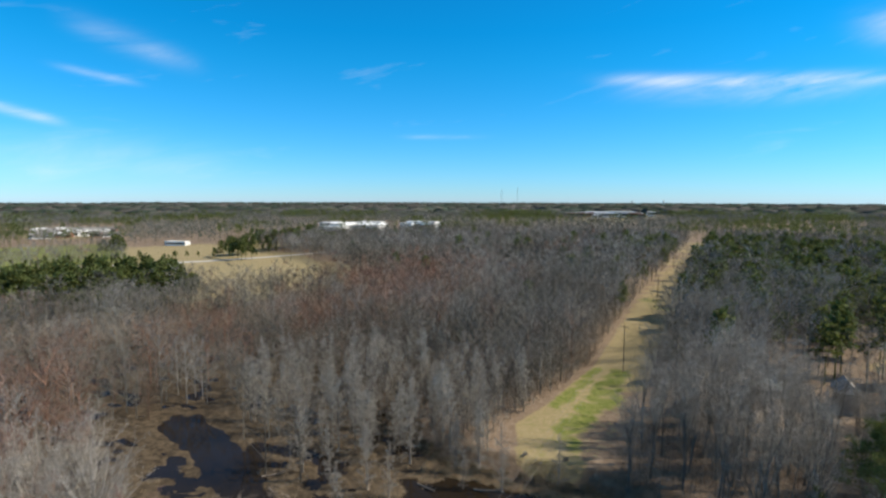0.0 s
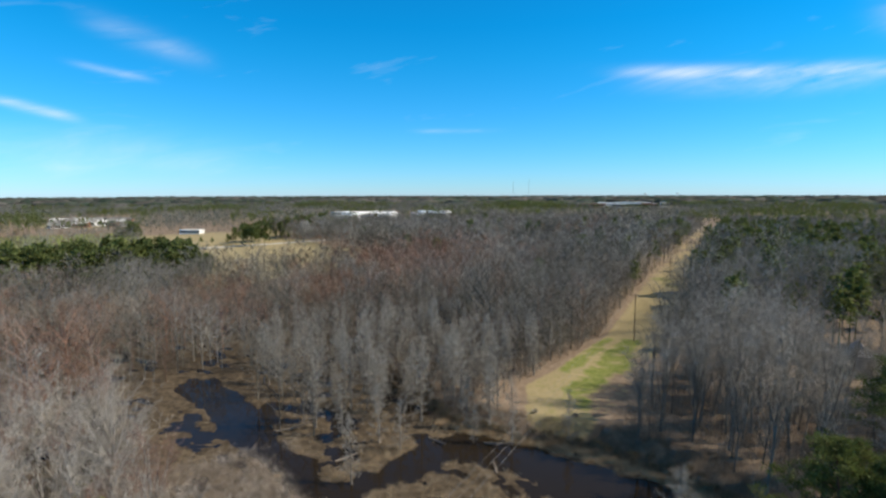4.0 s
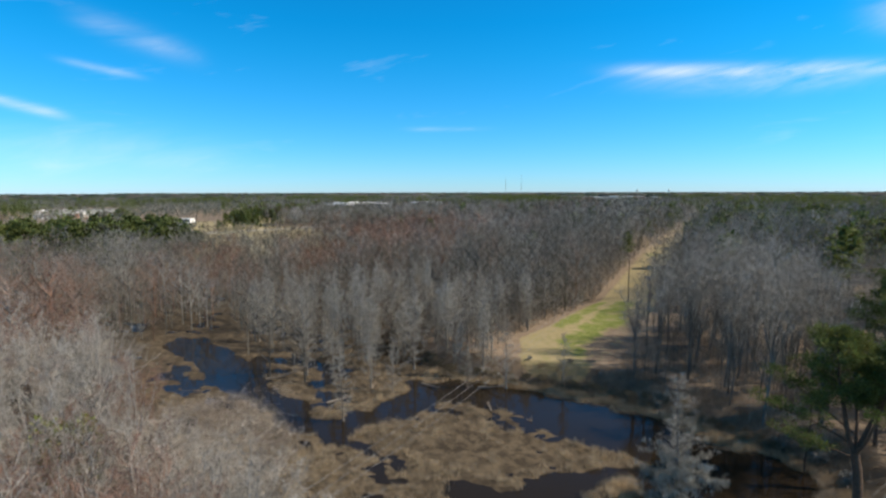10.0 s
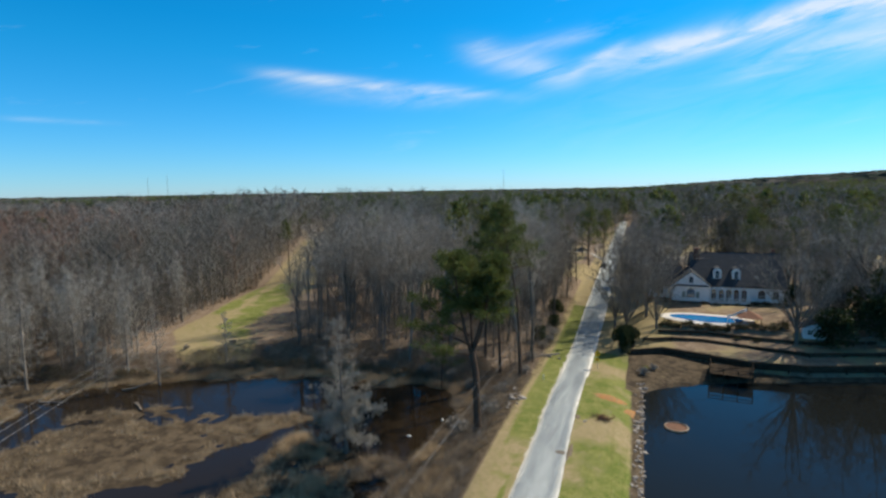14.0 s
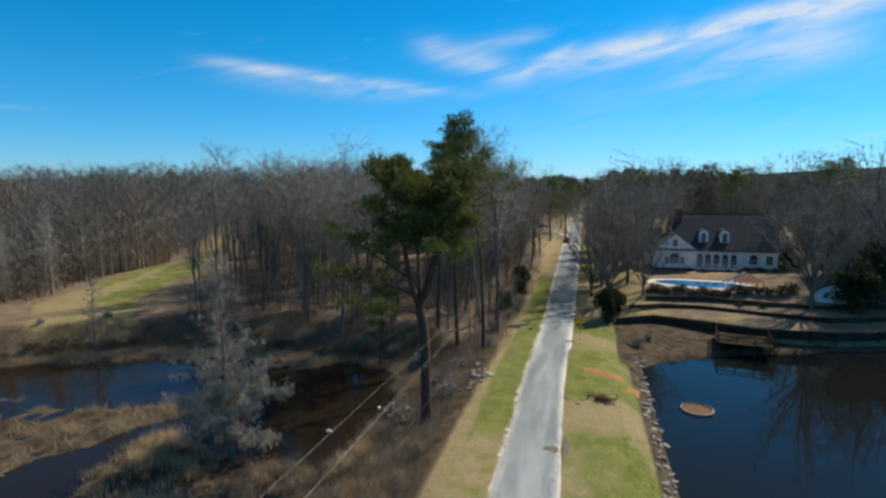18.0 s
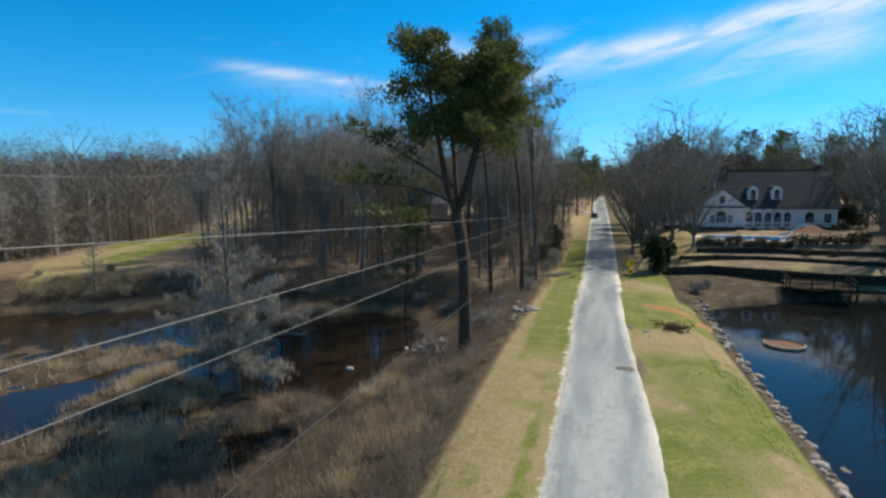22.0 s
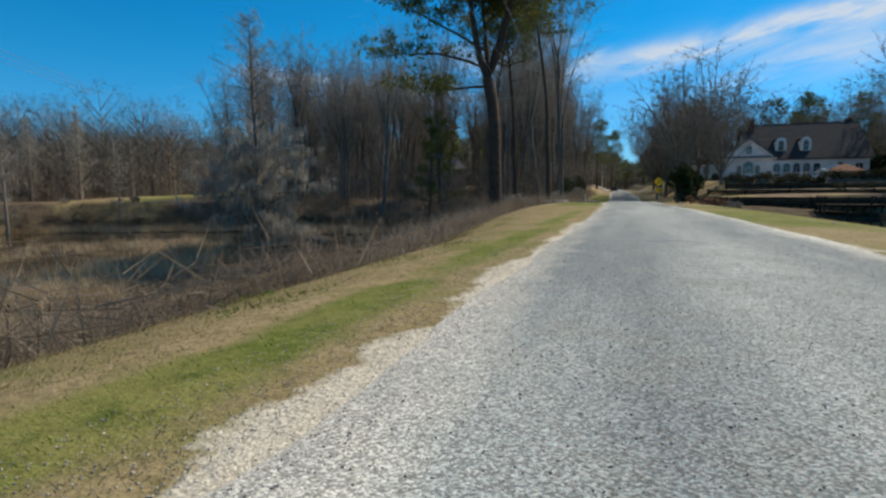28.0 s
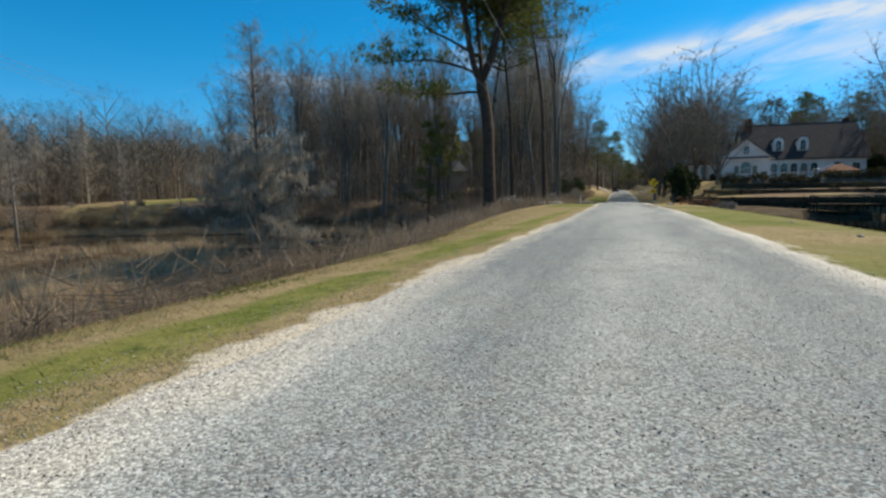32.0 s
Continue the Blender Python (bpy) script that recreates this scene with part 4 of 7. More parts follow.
def scatter(x0, x1, y0, y1, gap, jitter=0.42):
    xs, ys = np.meshgrid(np.arange(x0, x1, gap), np.arange(y0, y1, gap))
    x, y = xs.ravel() + rng.uniform(-jitter, jitter, xs.size) * gap, ys.ravel() + rng.uniform(-jitter, jitter, xs.size) * gap
    keep = ~open_ground(x, y)
    return x[keep], y[keep]


GREY_TREES = [tree_thing("bare_tree", *fan_tree(11 + k, h, fork, tilt, rad, lm, 3000), "bark_wood", tw, "tall leafless grey-barked tree in the winter wood")
              for k, (h, fork, tilt, rad, lm, tw) in enumerate([(20, 0.45, 0.34, 0.20, 8, "twig"), (22, 0.52, 0.30, 0.21, 8, "twig"), (17, 0.42, 0.40, 0.15, 8, "twig"),
                                                             (19, 0.5, 0.28, 0.16, 7, "twig_pale"), (21, 0.4, 0.42, 0.23, 9, "twig"), (18, 0.55, 0.26, 0.13, 7, "twig")])]


def cypress(seed, h, spread, radius, limbs, twigs, moss, moss_top=0.62, low=0.12, lean=(0.0, 0.0), power=0.6):
    """A straight tapering swamp tree: level limbs shorter towards the top, moss hanging from the lower ones."""
    wood, crown, hang = Plant(seed), Plant(seed + 1000), Plant(seed + 77)
    r = wood.r
    trunk = limb_path(r, (0, 0, -0.4), (lean[0], lean[1], 1), h, 10, 0.012, 0.03)
    radii = radius * (1 - np.linspace(0, 1, 11)) ** 0.85 + 0.015
    radii[0] *= 1.7
    wood.tube(trunk, radii, 7)
    tips, drape = [], []
    for k in range(limbs):
        f = low + (0.985 - low) * ((k + r.uniform()) / limbs) ** 0.95
        i = min(int(f * 10), 9)
        q = trunk[i] + (trunk[i + 1] - trunk[i]) * (f * 10 - i)
        a = k * 2.4 + r.uniform(-0.6, 0.6)
        reach = (spread * (1 - f) ** power * min(1.0, 0.55 + (f - low) * 2.5) + 0.25) * r.uniform(0.6, 1.12)
        pts = limb_path(r, q, (np.cos(a), np.sin(a), 0.05 + 0.75 * f + 0.25 * r.uniform()), reach, 5, 0.15, -0.05 + 0.09 * f)
        thick = 0.022 + 0.04 * (1 - f)
        wood.tube(pts, thick * np.array([1.2, 0.9, 0.7, 0.5, 0.35, 0.12]), 4)
        for j in range(5):
            n = r.randint(1, 6)
            sub = limb_path(r, pts[n], (pts[n] - pts[n - 1]) / np.linalg.norm(pts[n] - pts[n - 1]) + r.normal(size=3) * 0.65, reach * r.uniform(0.2, 0.42), 2, 0.25, 0.02)
            crown.tube(sub, thick * np.array([0.5, 0.3, 0.1]), 3)
            tips += [sub[1], sub[2]]
            if f < moss_top:
                drape += [sub[1], sub[2], pts[n]]
    tips, drape = np.array(tips), np.array(drape)
    for _ in range(twigs):
        q = tips[r.randint(len(tips))] + r.normal(size=3) * 0.08
        way = r.normal(size=3) * (1, 1, 0.7) + (0, 0, 0.25)
        crown.blade(q, q + way / np.linalg.norm(way) * r.uniform(0.25, 0.85), 0.022 * r.uniform(0.6, 1.4))
    for _ in range(moss):
        q = drape[r.randint(len(drape))] + r.normal(size=3) * (0.22, 0.22, 0.12)
        length = r.uniform(0.2, 0.8)
        for _ in range(4):
            c = q + r.normal(size=3) * (0.09, 0.09, 0.05)
            hang.blade(c, c + np.array([r.normal() * 0.07, r.normal() * 0.07, -length * r.uniform(0.5, 1.0)]), 0.046 * r.uniform(0.5, 1.5))
    return wood, crown, hang


def mossy(label, *args, **kw):
    w, c, ms = cypress(*args, **kw)
    return tree_thing("mossy_tree", w, c, "bark_grey", "twig_pale", label, ms)


SWAMP_TREES = [mossy("leafless swamp tree hung with grey moss", 31 + k, h, sp, 0.22, lm, 1500, ms, top) for k, (h, sp, lm, ms, top) in enumerate([(18, 3.9, 44, 620, 0.9), (16, 3.4, 42, 700, 0.85), (20, 4.3, 46, 460, 0.8)])]


def plant_out(protos, spots, group, low=0.85, high=1.15):
    used = set()
    heights = land(np.array([a for a, b in spots]), np.array([b for a, b in spots]))[0]
    for (x, y), high_z in zip(spots, heights):
        p = protos[rng.randint(len(protos))]
        z = max(float(high_z), MARSH_LEVEL - 0.3 if x < -15 else -9)
        s = rng.uniform(low, high)
        m = pose(x, y, z - 0.1, 0, 0, rng.uniform(0, 360))
        if p.name in used:
            ob = copy_thing(p, m)
        else:
            ob, _ = p, used.add(p.name)
            ob.matrix_basis = m
        ob.scale = (s, s, s * rng.uniform(0.92, 1.08))
        tagged(ob, group=group)


# the wood between strip and road
x, y = scatter(-66, -16, 83, 142, 4.7)
plant_out(GREY_TREES, list(zip(x, y)), "trees of the wood by the road", 0.9, 1.2)
# swamp trees behind the open marsh
x, y = scatter(-158, -84, 38, 96, 5.6)
plant_out(SWAMP_TREES, list(zip(x, y)), "moss-hung trees of the swamp", 0.62, 0.98)
# trees on the marsh's southern side
SOUTH_TREES = [tree_thing("bare_tree", *fan_tree(61 + k, h, fork, tilt, 0.26, 12, 3600, 0.028, reach=(0.4, 1.1)), "bark_pale", tw, "leafless pale-limbed tree at the marsh edge")
               for k, (h, fork, tilt, tw) in enumerate([(16, 0.2, 0.75, "twig_pale"), (13.5, 0.22, 0.6, "twig_red"), (15, 0.18, 0.7, "twig_pale")])]
x, y = scatter(-128, -42, -42, 18, 6.0)
plant_out(SOUTH_TREES, list(zip(x, y)), "trees at the marsh edge", 0.85, 1.1)
for x, y, s in ((-50, 12, 1.0), (-57, 9, 0.92), (-45, 8, 0.95), (-64, 5, 0.9), (-48, 2, 1.0), (-40.5, 12.5, 0.7)):
    ob = copy_thing(SOUTH_TREES[0 if s > 0.93 else 2], pose(x, y, land_z(x, y) - 0.2, 0, 0, 60 * s * x))
    ob.scale = (1.35 * s, 1.35 * s, 0.95 * s)


def small_bare(seed, h, spread, limbs, twigs, tw, reach_of=(1.2, 2.6), low=0.2):
    """A light tree for the woods further off."""
    p = Plant(seed)
    r = p.r
    p.tube([(0, 0, 0), (0.1, 0, h * 0.5), (0, 0.1, h * 0.9)], [0.010 * h, 0.006 * h, 0.01], 3)
    tips = []
    for k in range(limbs):
        f = low + (0.92 - low) * (k + r.uniform()) / limbs
        a = k * 2.4
        reach = spread * (0.35 + 0.75 * math.sin(math.pi * min(1.0, f * 0.85 + 0.1))) * r.uniform(0.7, 1.0)
        q = np.array([np.cos(a) * reach, np.sin(a) * reach, min(h * f + reach * r.uniform(0.4, 0.9), h * (1.02 - 0.25 * (reach / spread) ** 2))])
        p.blade((0, 0, h * f * 0.82), q, 0.009 * h)
        tips += [q, q * (0.6, 0.6, 1) - (0, 0, reach * 0.2), q * (0.8, 0.8, 1) - (0, 0, reach * 0.35)]
    tips.append(np.array([0, 0, h * 0.95]))
    tips = np.array(tips)
    for _ in range(twigs):
        c = tips[r.randint(len(tips))] + r.normal(size=3) * 0.025 * h
        way = r.normal(size=3) * 0.8 + (c[0] * 0.09, c[1] * 0.09, 0.35)
        p.blade(c, c + way / np.linalg.norm(way) * r.uniform(*reach_of), tw * r.uniform(0.6, 1.4))
    return p.arrays()


def small_pine(seed, h, spread, tufts):
    p = Plant(seed)
    r = p.r
    p.tube([(0, 0, 0), (0, 0, h * 0.95)], [0.22, 0.05], 3)
    for _ in range(tufts):
        f = r.uniform(0.45, 1.0)
        a = r.uniform(0, 6.283)
        reach = spread * (1.25 - f) * r.uniform(0.2, 1.0) * 1.6
        c = np.array([np.cos(a) * reach, np.sin(a) * reach, h * f])
        for _ in range(5):
            p.leaf(c + r.normal(size=3) * 0.25, r.normal(size=3) + (0, 0, 0.4), r.uniform(1.0, 1.9), r.uniform(0.6, 1.1))
    return p.arrays()


def rows_for(x, y, kinds, low=0.8, high=1.2, sink=0.2):
    z = land(x, y)[0]
    z = np.maximum(z, np.where(x < -15, MARSH_LEVEL - 0.4, -9))
    n = len(x)
    return np.stack([x, y, z - sink, rng.uniform(0, 6.283, n), rng.uniform(low, high, n), rng.randint(0, kinds, n)], 1)


def in_view(x, y, inner, outer, a0=-24, a1=104):
    d, a = np.hypot(x, y), np.degrees(np.arctan2(-x, y))
    return (d > inner) & (d < outer) & (a > a0) & (a < a1)


GROVES = [(-150, 310, 65, 0.6), (-95, 265, 55, 0.62), (-55, 205, 40, 0.5), (-200, 420, 80, 0.7), (-60, 380, 90, 0.6), (40, 270, 70, 0.4), (120, 380, 110, 0.5), (-125, 215, 12, 0.9), (-150, 262, 12, 0.9)]


def far_woods():
    fine = [small_bare(280 + k, h, sp, 15, 430, 0.062, (0.8, 1.9)) for k, (h, sp) in enumerate([(16, 5.2), (18, 5.0), (14.5, 5.4), (17, 5.6)])]
    finest = [small_bare(270 + k, h, sp, 22, 900, 0.032, (0.6, 1.4)) for k, (h, sp) in enumerate([(16, 5.0), (18, 4.6), (14.5, 5.2), (17, 5.2)])]
    bare = [small_bare(200 + k, h, sp, 10, 140, 0.20, (1.0, 2.3)) for k, (h, sp) in enumerate([(16, 5.8), (18, 5.4), (14.5, 5.8), (17, 6.2)])]
    pines = [small_pine(220 + k, h, 4.0, 62) for k, h in enumerate([17, 15, 18.5])]
    x, y = scatter(-640, 330, -150, 640, 6.0)
    keep = in_view(x, y, 60, 640) & ~((x > -66) & (x < -16) & (y > 83) & (y < 142)) & ~((x > -158) & (x < -84) & (y > 38) & (y < 96)) & ~((x > -128) & (x < -42) & (y > -42) & (y < 18)) & ~((x > -16) & (y < 150))
    x, y = x[keep], y[keep]
    share = np.where(np.hypot(x, y) < 300, 0.0, 0.012)
    for gx, gy, gr, gp in GROVES:
        share = np.maximum(share, gp * np.exp(-((x - gx) ** 2 + (y - gy) ** 2) / gr ** 2))
    pine = rng.uniform(size=len(x)) < share
    size = np.where((x[~pine] > -250) & (x[~pine] < -70) & (y[~pine] < 300) & (y[~pine] > 86), 1.34, 1.1)
    wood_rows = rows_for(x[~pine], y[~pine], 4, 0.66, 1.2)
    wood_rows[:, 4] *= size
    close = np.hypot(wood_rows[:, 0], wood_rows[:, 1] - 20) < 270
    closest = np.hypot(wood_rows[:, 0] + 70, wood_rows[:, 1] - 70) < 115
    joined(finest, wood_rows[closest], "bare_wood", "wood_far", "leafless grey wood beside the cleared strip", "trees")
    close &= ~closest
    joined(fine, wood_rows[close], "bare_wood", "wood_far", "leafless grey and reddish wood behind the marsh", "trees")
    joined(bare, wood_rows[~close & ~closest], "bare_wood", "wood_far", "leafless grey and reddish winter wood", "trees")
    # young trees and saplings fill the wood below the crowns
    young = [small_bare(290 + k, h, 2.3, 9, 110, 0.034, (0.4, 1.1), 0.08) for k, h in enumerate([5.0, 6.2, 4.0])]
    sx = np.concatenate([rng.uniform(-72, -17, 1000), rng.uniform(-250, -84, 2600), rng.uniform(-130, -52, 420), rng.uniform(30, 62, 120)])
    sy = np.concatenate([rng.uniform(84, 160, 1000), rng.uniform(42, 250, 2600), rng.uniform(-42, 16, 420), rng.uniform(104, 150, 120)])
    ok = ~open_ground(sx, sy) | (sx > 20)
    ux, uy = rng.uniform(-200, -90, 2300), rng.uniform(62, 215, 2300)
    dense = ~open_ground(ux, uy)
    joined(young, rows_for(ux[dense], uy[dense], 3, 1.2, 2.1), "young_trees", "twig_young", "thicket of young leafless trees behind the marsh", "trees")
    joined(young, rows_for(sx[ok], sy[ok], 3, 0.6, 1.25), "saplings", "twig_young", "leafless saplings and brush under the trees", "trees")
    gx, gy = rng.uniform(-335, -280, 260), rng.uniform(-46, 48, 260)
    groves = [(-509, 124, 9, 16), (-532, 159, 9, 18), (-540, 203, 10, 18), (-505, 178, 3, 4), (-585, 190, 30, 26), (-470, 112, 8, 8), (-560, 25, 6, 9)]
    hx = np.concatenate([rng.normal(a, c, n) for a, b, c, n in groves])
    hy = np.concatenate([rng.normal(b, c, n) for a, b, c, n in groves])
    # hedgerow along the far road
    by = rng.uniform(-120, 170, 70)
    bx = -508 + rng.normal(0, 6, 70)
    pine_rows = np.concatenate([rows_for(x[pine], y[pine], 3), rows_for(gx, gy, 3, 0.8, 1.25), rows_for(hx, hy, 3, 0.7, 1.2), rows_for(bx, by, 3, 0.3, 0.55)])
    joined(pines, pine_rows, "pine_wood", "needles", "dark green pines among the bare wood", "trees")
    # further off, sparser and simpler
    bare2 = [small_bare(240 + k, h, 7.5, 6, 34, 0.8) for k, h in enumerate([16, 18])]
    pines2 = [small_pine(250, 19, 5.5, 12), small_pine(251, 16, 6.5, 12)]
    x, y = scatter(-1500, 800, -400, 1500, 13)
    keep = in_view(x, y, 640, 1500)
    x, y = x[keep], y[keep]
    pine = (wave(x, y, 160, 43) + rng.uniform(-0.3, 0.3, len(x))) > 0.24
    joined(bare2, rows_for(x[~pine], y[~pine], 2), "bare_wood", "wood_distant", "distant leafless winter wood", "trees")
    joined(pines2, rows_for(x[pine], y[pine], 2), "pine_wood", "needles", "distant dark pines", "trees")
    # the woods to the horizon
    clumps = []
    for k in range(4):
        p = Plant(260 + k)
        n = 9
        a = np.arange(n) * 2 * np.pi / n
        rings = []
        for f, h in ((1.0, 0.0), (0.95, 0.55), (0.6, 0.9)):
            rr = f * (1 + 0.2 * p.r.normal(size=n))
            rings.append(np.stack([np.cos(a) * rr * 34, np.sin(a) * rr * 34, 15 * h * (1 + 0.18 * p.r.normal(size=n))], 1))
        top = np.array([[0, 0, 16.0]])
        v = np.concatenate(rings + [top])
        t = []
        for b in range(2):
            for i in range(n):
                j = (i + 1) % n
                t += [(b * n + i, b * n + j, (b + 1) * n + j), (b * n + i, (b + 1) * n + j, (b + 1) * n + i)]
        t += [(2 * n + i, 2 * n + (i + 1) % n, 3 * n) for i in range(n)]
        clumps.append((v, np.array(t)))
    xs, ys = np.meshgrid(np.arange(-4800, 4800, 62.0), np.arange(-4800, 4800, 62.0))
    x, y = xs.ravel() + rng.uniform(-25, 25, xs.size), ys.ravel() + rng.uniform(-25, 25, xs.size)
    d = np.hypot(x, y)
    keep = (d < 4780) & ((d > 1480) | ((d > 330) & ~in_view(x, y, 0, 2000))) & ~open_ground(x, y)
    keep &= (rng.uniform(size=len(x)) < np.where(d > 2600, 0.9, 0.8))
    x, y = x[keep], y[keep]
    joined(clumps, rows_for(x, y, 4, 0.75, 1.25), "distant_woods", "canopy_far", "hazy mixed woods reaching to the horizon", "trees")


far_woods()


# ---- single trees ----
def stand(ob, x, y, turn=0.0, size=1.0, z=None, group=""):
    ob.matrix_basis = pose(x, y, land_z(x, y) - 0.1 if z is None else z, 0, 0, turn)
    ob.scale = (size, size, size)
    return tagged(ob, group=group)


def copies(proto, spots, group, high=1.12):
    for k, (x, y, s) in enumerate(spots):
        if k == 0:
            stand(proto, x, y, rng.uniform(0, 360), s, group=group)
        else:
            ob = copy_thing(proto, pose(x, y, land_z(x, y) - 0.1, 0, 0, rng.uniform(0, 360)))
            ob.scale = (s, s, s)


def needle_clumps(crown, ends, size, count, leaf=0.42):
    """Rounded bunches of needles round the branch ends, with gaps between them."""
    r = crown.r
    for c in ends:
        rad = size * r.uniform(0.65, 1.25)
        for _ in range(count):
            d = r.normal(size=3)
            d /= np.linalg.norm(d)
            q = c + d * (rad, rad, rad * 0.6) * r.uniform(0.1, 1.0) ** 0.5
            crown.leaf(q, d + (0, 0, 0.5) + r.normal(size=3) * 0.4, leaf * r.uniform(0.6, 1.2), leaf * r.uniform(0.14, 0.26))


def boughs(wood, r, stem, rad, start, limbs, spread, ends, rise=0.06, top=1.0):
    """Limbs along the upper part of a stem; gathers where their needles grow."""
    n = len(stem) - 1
    for k in range(limbs):
        f = start + (top - start) * (k + r.uniform()) / limbs
        i = min(int(f * n), n - 1)
        q = stem[i] + (stem[i + 1] - stem[i]) * (f * n - i)
        g = (f - start) / (1 - start)
        a = k * 2.4 + r.uniform(-0.6, 0.6)
        reach = spread * (1.0 - 0.72 * g ** 1.6) * r.uniform(0.55, 1.1)
        pts = limb_path(r, q, (np.cos(a), np.sin(a), r.uniform(-0.05, 0.45) + 0.5 * g), reach, 5, 0.17, rise)
        wood.tube(pts, max(0.025, rad * 0.26 * (1.2 - g)) * np.array([1, 0.8, 0.62, 0.45, 0.3, 0.12]), 4)
        ends += [pts[5], pts[4]]
        for _ in range(4):
            m = r.randint(2, 6)
            sub = limb_path(r, pts[m], r.normal(size=3) * (1, 1, 0.35) + (np.cos(a) * 0.6, np.sin(a) * 0.6, 0.35), reach * r.uniform(0.18, 0.36), 2, 0.2, 0.12)
            wood.tube(sub, [0.03, 0.02, 0.008], 3)
            ends.append(sub[2])
    ends.append(stem[-1])


def pine_parts(wood, crown, label):
    ob = thing("pine_tree", (0, 0, 0), label, "tree")
    part("trunk", wood.mesh("trunk", "bark_pine"), "bark_pine", ob)
    part("crown", crown.mesh("crown", "needles"), "needles", ob)
    return ob


def forked_pine():
    """A leaning bole that splits into four stems under a wide, clumped crown, with long boughs over the water."""
    wood, crown = Plant(301), Plant(801)
    r = wood.r
    bole = np.array([(0.0, 0.0, -0.5), (0.02, 0.02, 2.0), (-0.02, 0.05, 4.5), (-0.1, 0.25, 6.6), (-0.35, 0.5, 8.4), (-0.75, 0.75, 9.9)])
    wood.tube(bole, 0.40 * np.array([1.4, 1.08, 1.0, 0.98, 1.0, 1.0]), 10)
    ends = []
    for dx, dy, high, thick, limbs in ((-0.22, -0.05, 21.4, 0.66, 17), (0.14, 0.1, 21.0, 0.60, 15), (0.34, -0.12, 19.6, 0.46, 12), (-0.06, 0.30, 20.5, 0.5, 12)):
        stem = limb_path(r, bole[-1], (dx * 1.7, dy * 1.7, 0.8), high - 9.6, 9, 0.04, 0.17)
        wood.tube(stem, 0.40 * thick * (1 - 0.85 * np.linspace(0, 1, 10)), 8)
        boughs(wood, r, stem, 0.34 * thick, 0.40, limbs + 5, 3.9, ends)
    for at, tip, droop in ((10.6, (-8.6, -1.5, 13.8), 0.0), (11.8, (-8.0, 2.2, 16.2), 0.0), (9.4, (-6.3, 1.4, 10.6), -0.02)):
        q = np.array([-0.9, 0.8, at])
        way = np.array(tip) - q
        pts = limb_path(r, q, way, np.linalg.norm(way), 7, 0.08, droop)
        wood.tube(pts, 0.11 * np.linspace(1, 0.15, 8), 5)
        for m in range(3, 8):
            ends.append(pts[m] + (0, 0, 0.15))
            for _ in range(2):
                sub = limb_path(r, pts[m], r.normal(size=3) * (1, 1, 0.3) + way * 0.08 + (0, 0, 0.2), r.uniform(0.7, 1.7), 2, 0.2, 0.1)
                wood.tube(sub, [0.03, 0.02, 0.008], 3)
                ends.append(sub[2])
    needle_clumps(crown, ends, 0.66, 58, 0.46)
    return pine_parts(wood, crown, "tall pine with a forked trunk beside the road")


def straight_pine(seed, height, radius, start, limbs, spread, label, size=0.55, count=42, lean=0.03, stubs=0):
    wood, crown = Plant(seed), Plant(seed + 500)
    r = wood.r
    stem = limb_path(r, (0, 0, -0.4), (r.normal() * lean, r.normal() * lean, 1), height, 12, 0.022, 0.03)
    wood.tube(stem, radius * (1 - 0.88 * np.linspace(0, 1, 13)), 9)
    ends = []
    boughs(wood, r, stem, radius, start, limbs, spread, ends)
    # dead stubs below the crown
    for k in range(stubs):
        q = stem[r.randint(4, 8)]
        a = r.uniform(0, 6.28)
        wood.tube(limb_path(r, q, (np.cos(a), np.sin(a), 0.2), r.uniform(0.5, 1.6), 2, 0.2), [0.03, 0.02, 0.006], 3)
    needle_clumps(crown, ends, size, count)
    return pine_parts(wood, crown, label)


stand(forked_pine(), -17.9, 60.7, 0, z=-1.4)
tall = straight_pine(302, 26.6, 0.27, 0.64, 36, 5.3, "tall straight pine with a high crown", 0.62, 44, stubs=14)
copies(tall, [(-16.9, 79.5, 0.985), (-20.8, 83.0, 0.96), (-24.5, 87.0, 0.95)], "pines by the road")
slim = straight_pine(303, 14.5, 0.17, 0.28, 15, 3.0, "slender pine with sparse low boughs", 0.5, 34, stubs=6)
copies(slim, [(-29.5, 79.0, 0.85), (-31.5, 88.0, 0.75)], "slender pines")
full = straight_pine(304, 21.0, 0.3, 0.36, 40, 5.6, "broad dark pine with a full crown", 0.8, 40)
copies(full, [(-17.6, 186, 0.92), (27, 160, 0.88), (34, 152, 0.8), (3, 168, 0.8), (41, 146, 0.95), (-14, 205, 0.9), (-30, 172, 0.8), (48, 160, 1.0), (-36, 150, 0.85), (-33, 140, 0.85), (52, 132, 0.9)], "pines round the house")

# the moss-hung tree in the water
stand(mossy("leafless tree hung with grey moss standing in dark water", 44, 17.3, 5.3, 0.25, 90, 3600, 4600, 0.46, lean=(-0.07, 0.05), power=0.68), -32.8, 55.6, 0, z=-4.0)
copy_ob = copy_thing(SWAMP_TREES[1], pose(-82, 66, -3.8, 0, 0, 80))
copy_ob.scale = (0.95, 0.95, 1.05)
for a, b, s in ((-96, 40, 0.8), (-90, 45, 0.75), (-85, 47, 0.62), (-102, 51, 0.9), (-80, 60.5, 0.45), (-108, 47, 1.0), (-86, 63, 0.8), (-94, 57, 0.95), (-75, 66, 0.7), (-70, 76, 0.62), (-79, 34.5, 0.72)):
    ob = copy_thing(SWAMP_TREES[int(rng.randint(3))], pose(a, b, -3.9, 0, 0, rng.uniform(0, 360)))
    ob.scale = (s, s, s)

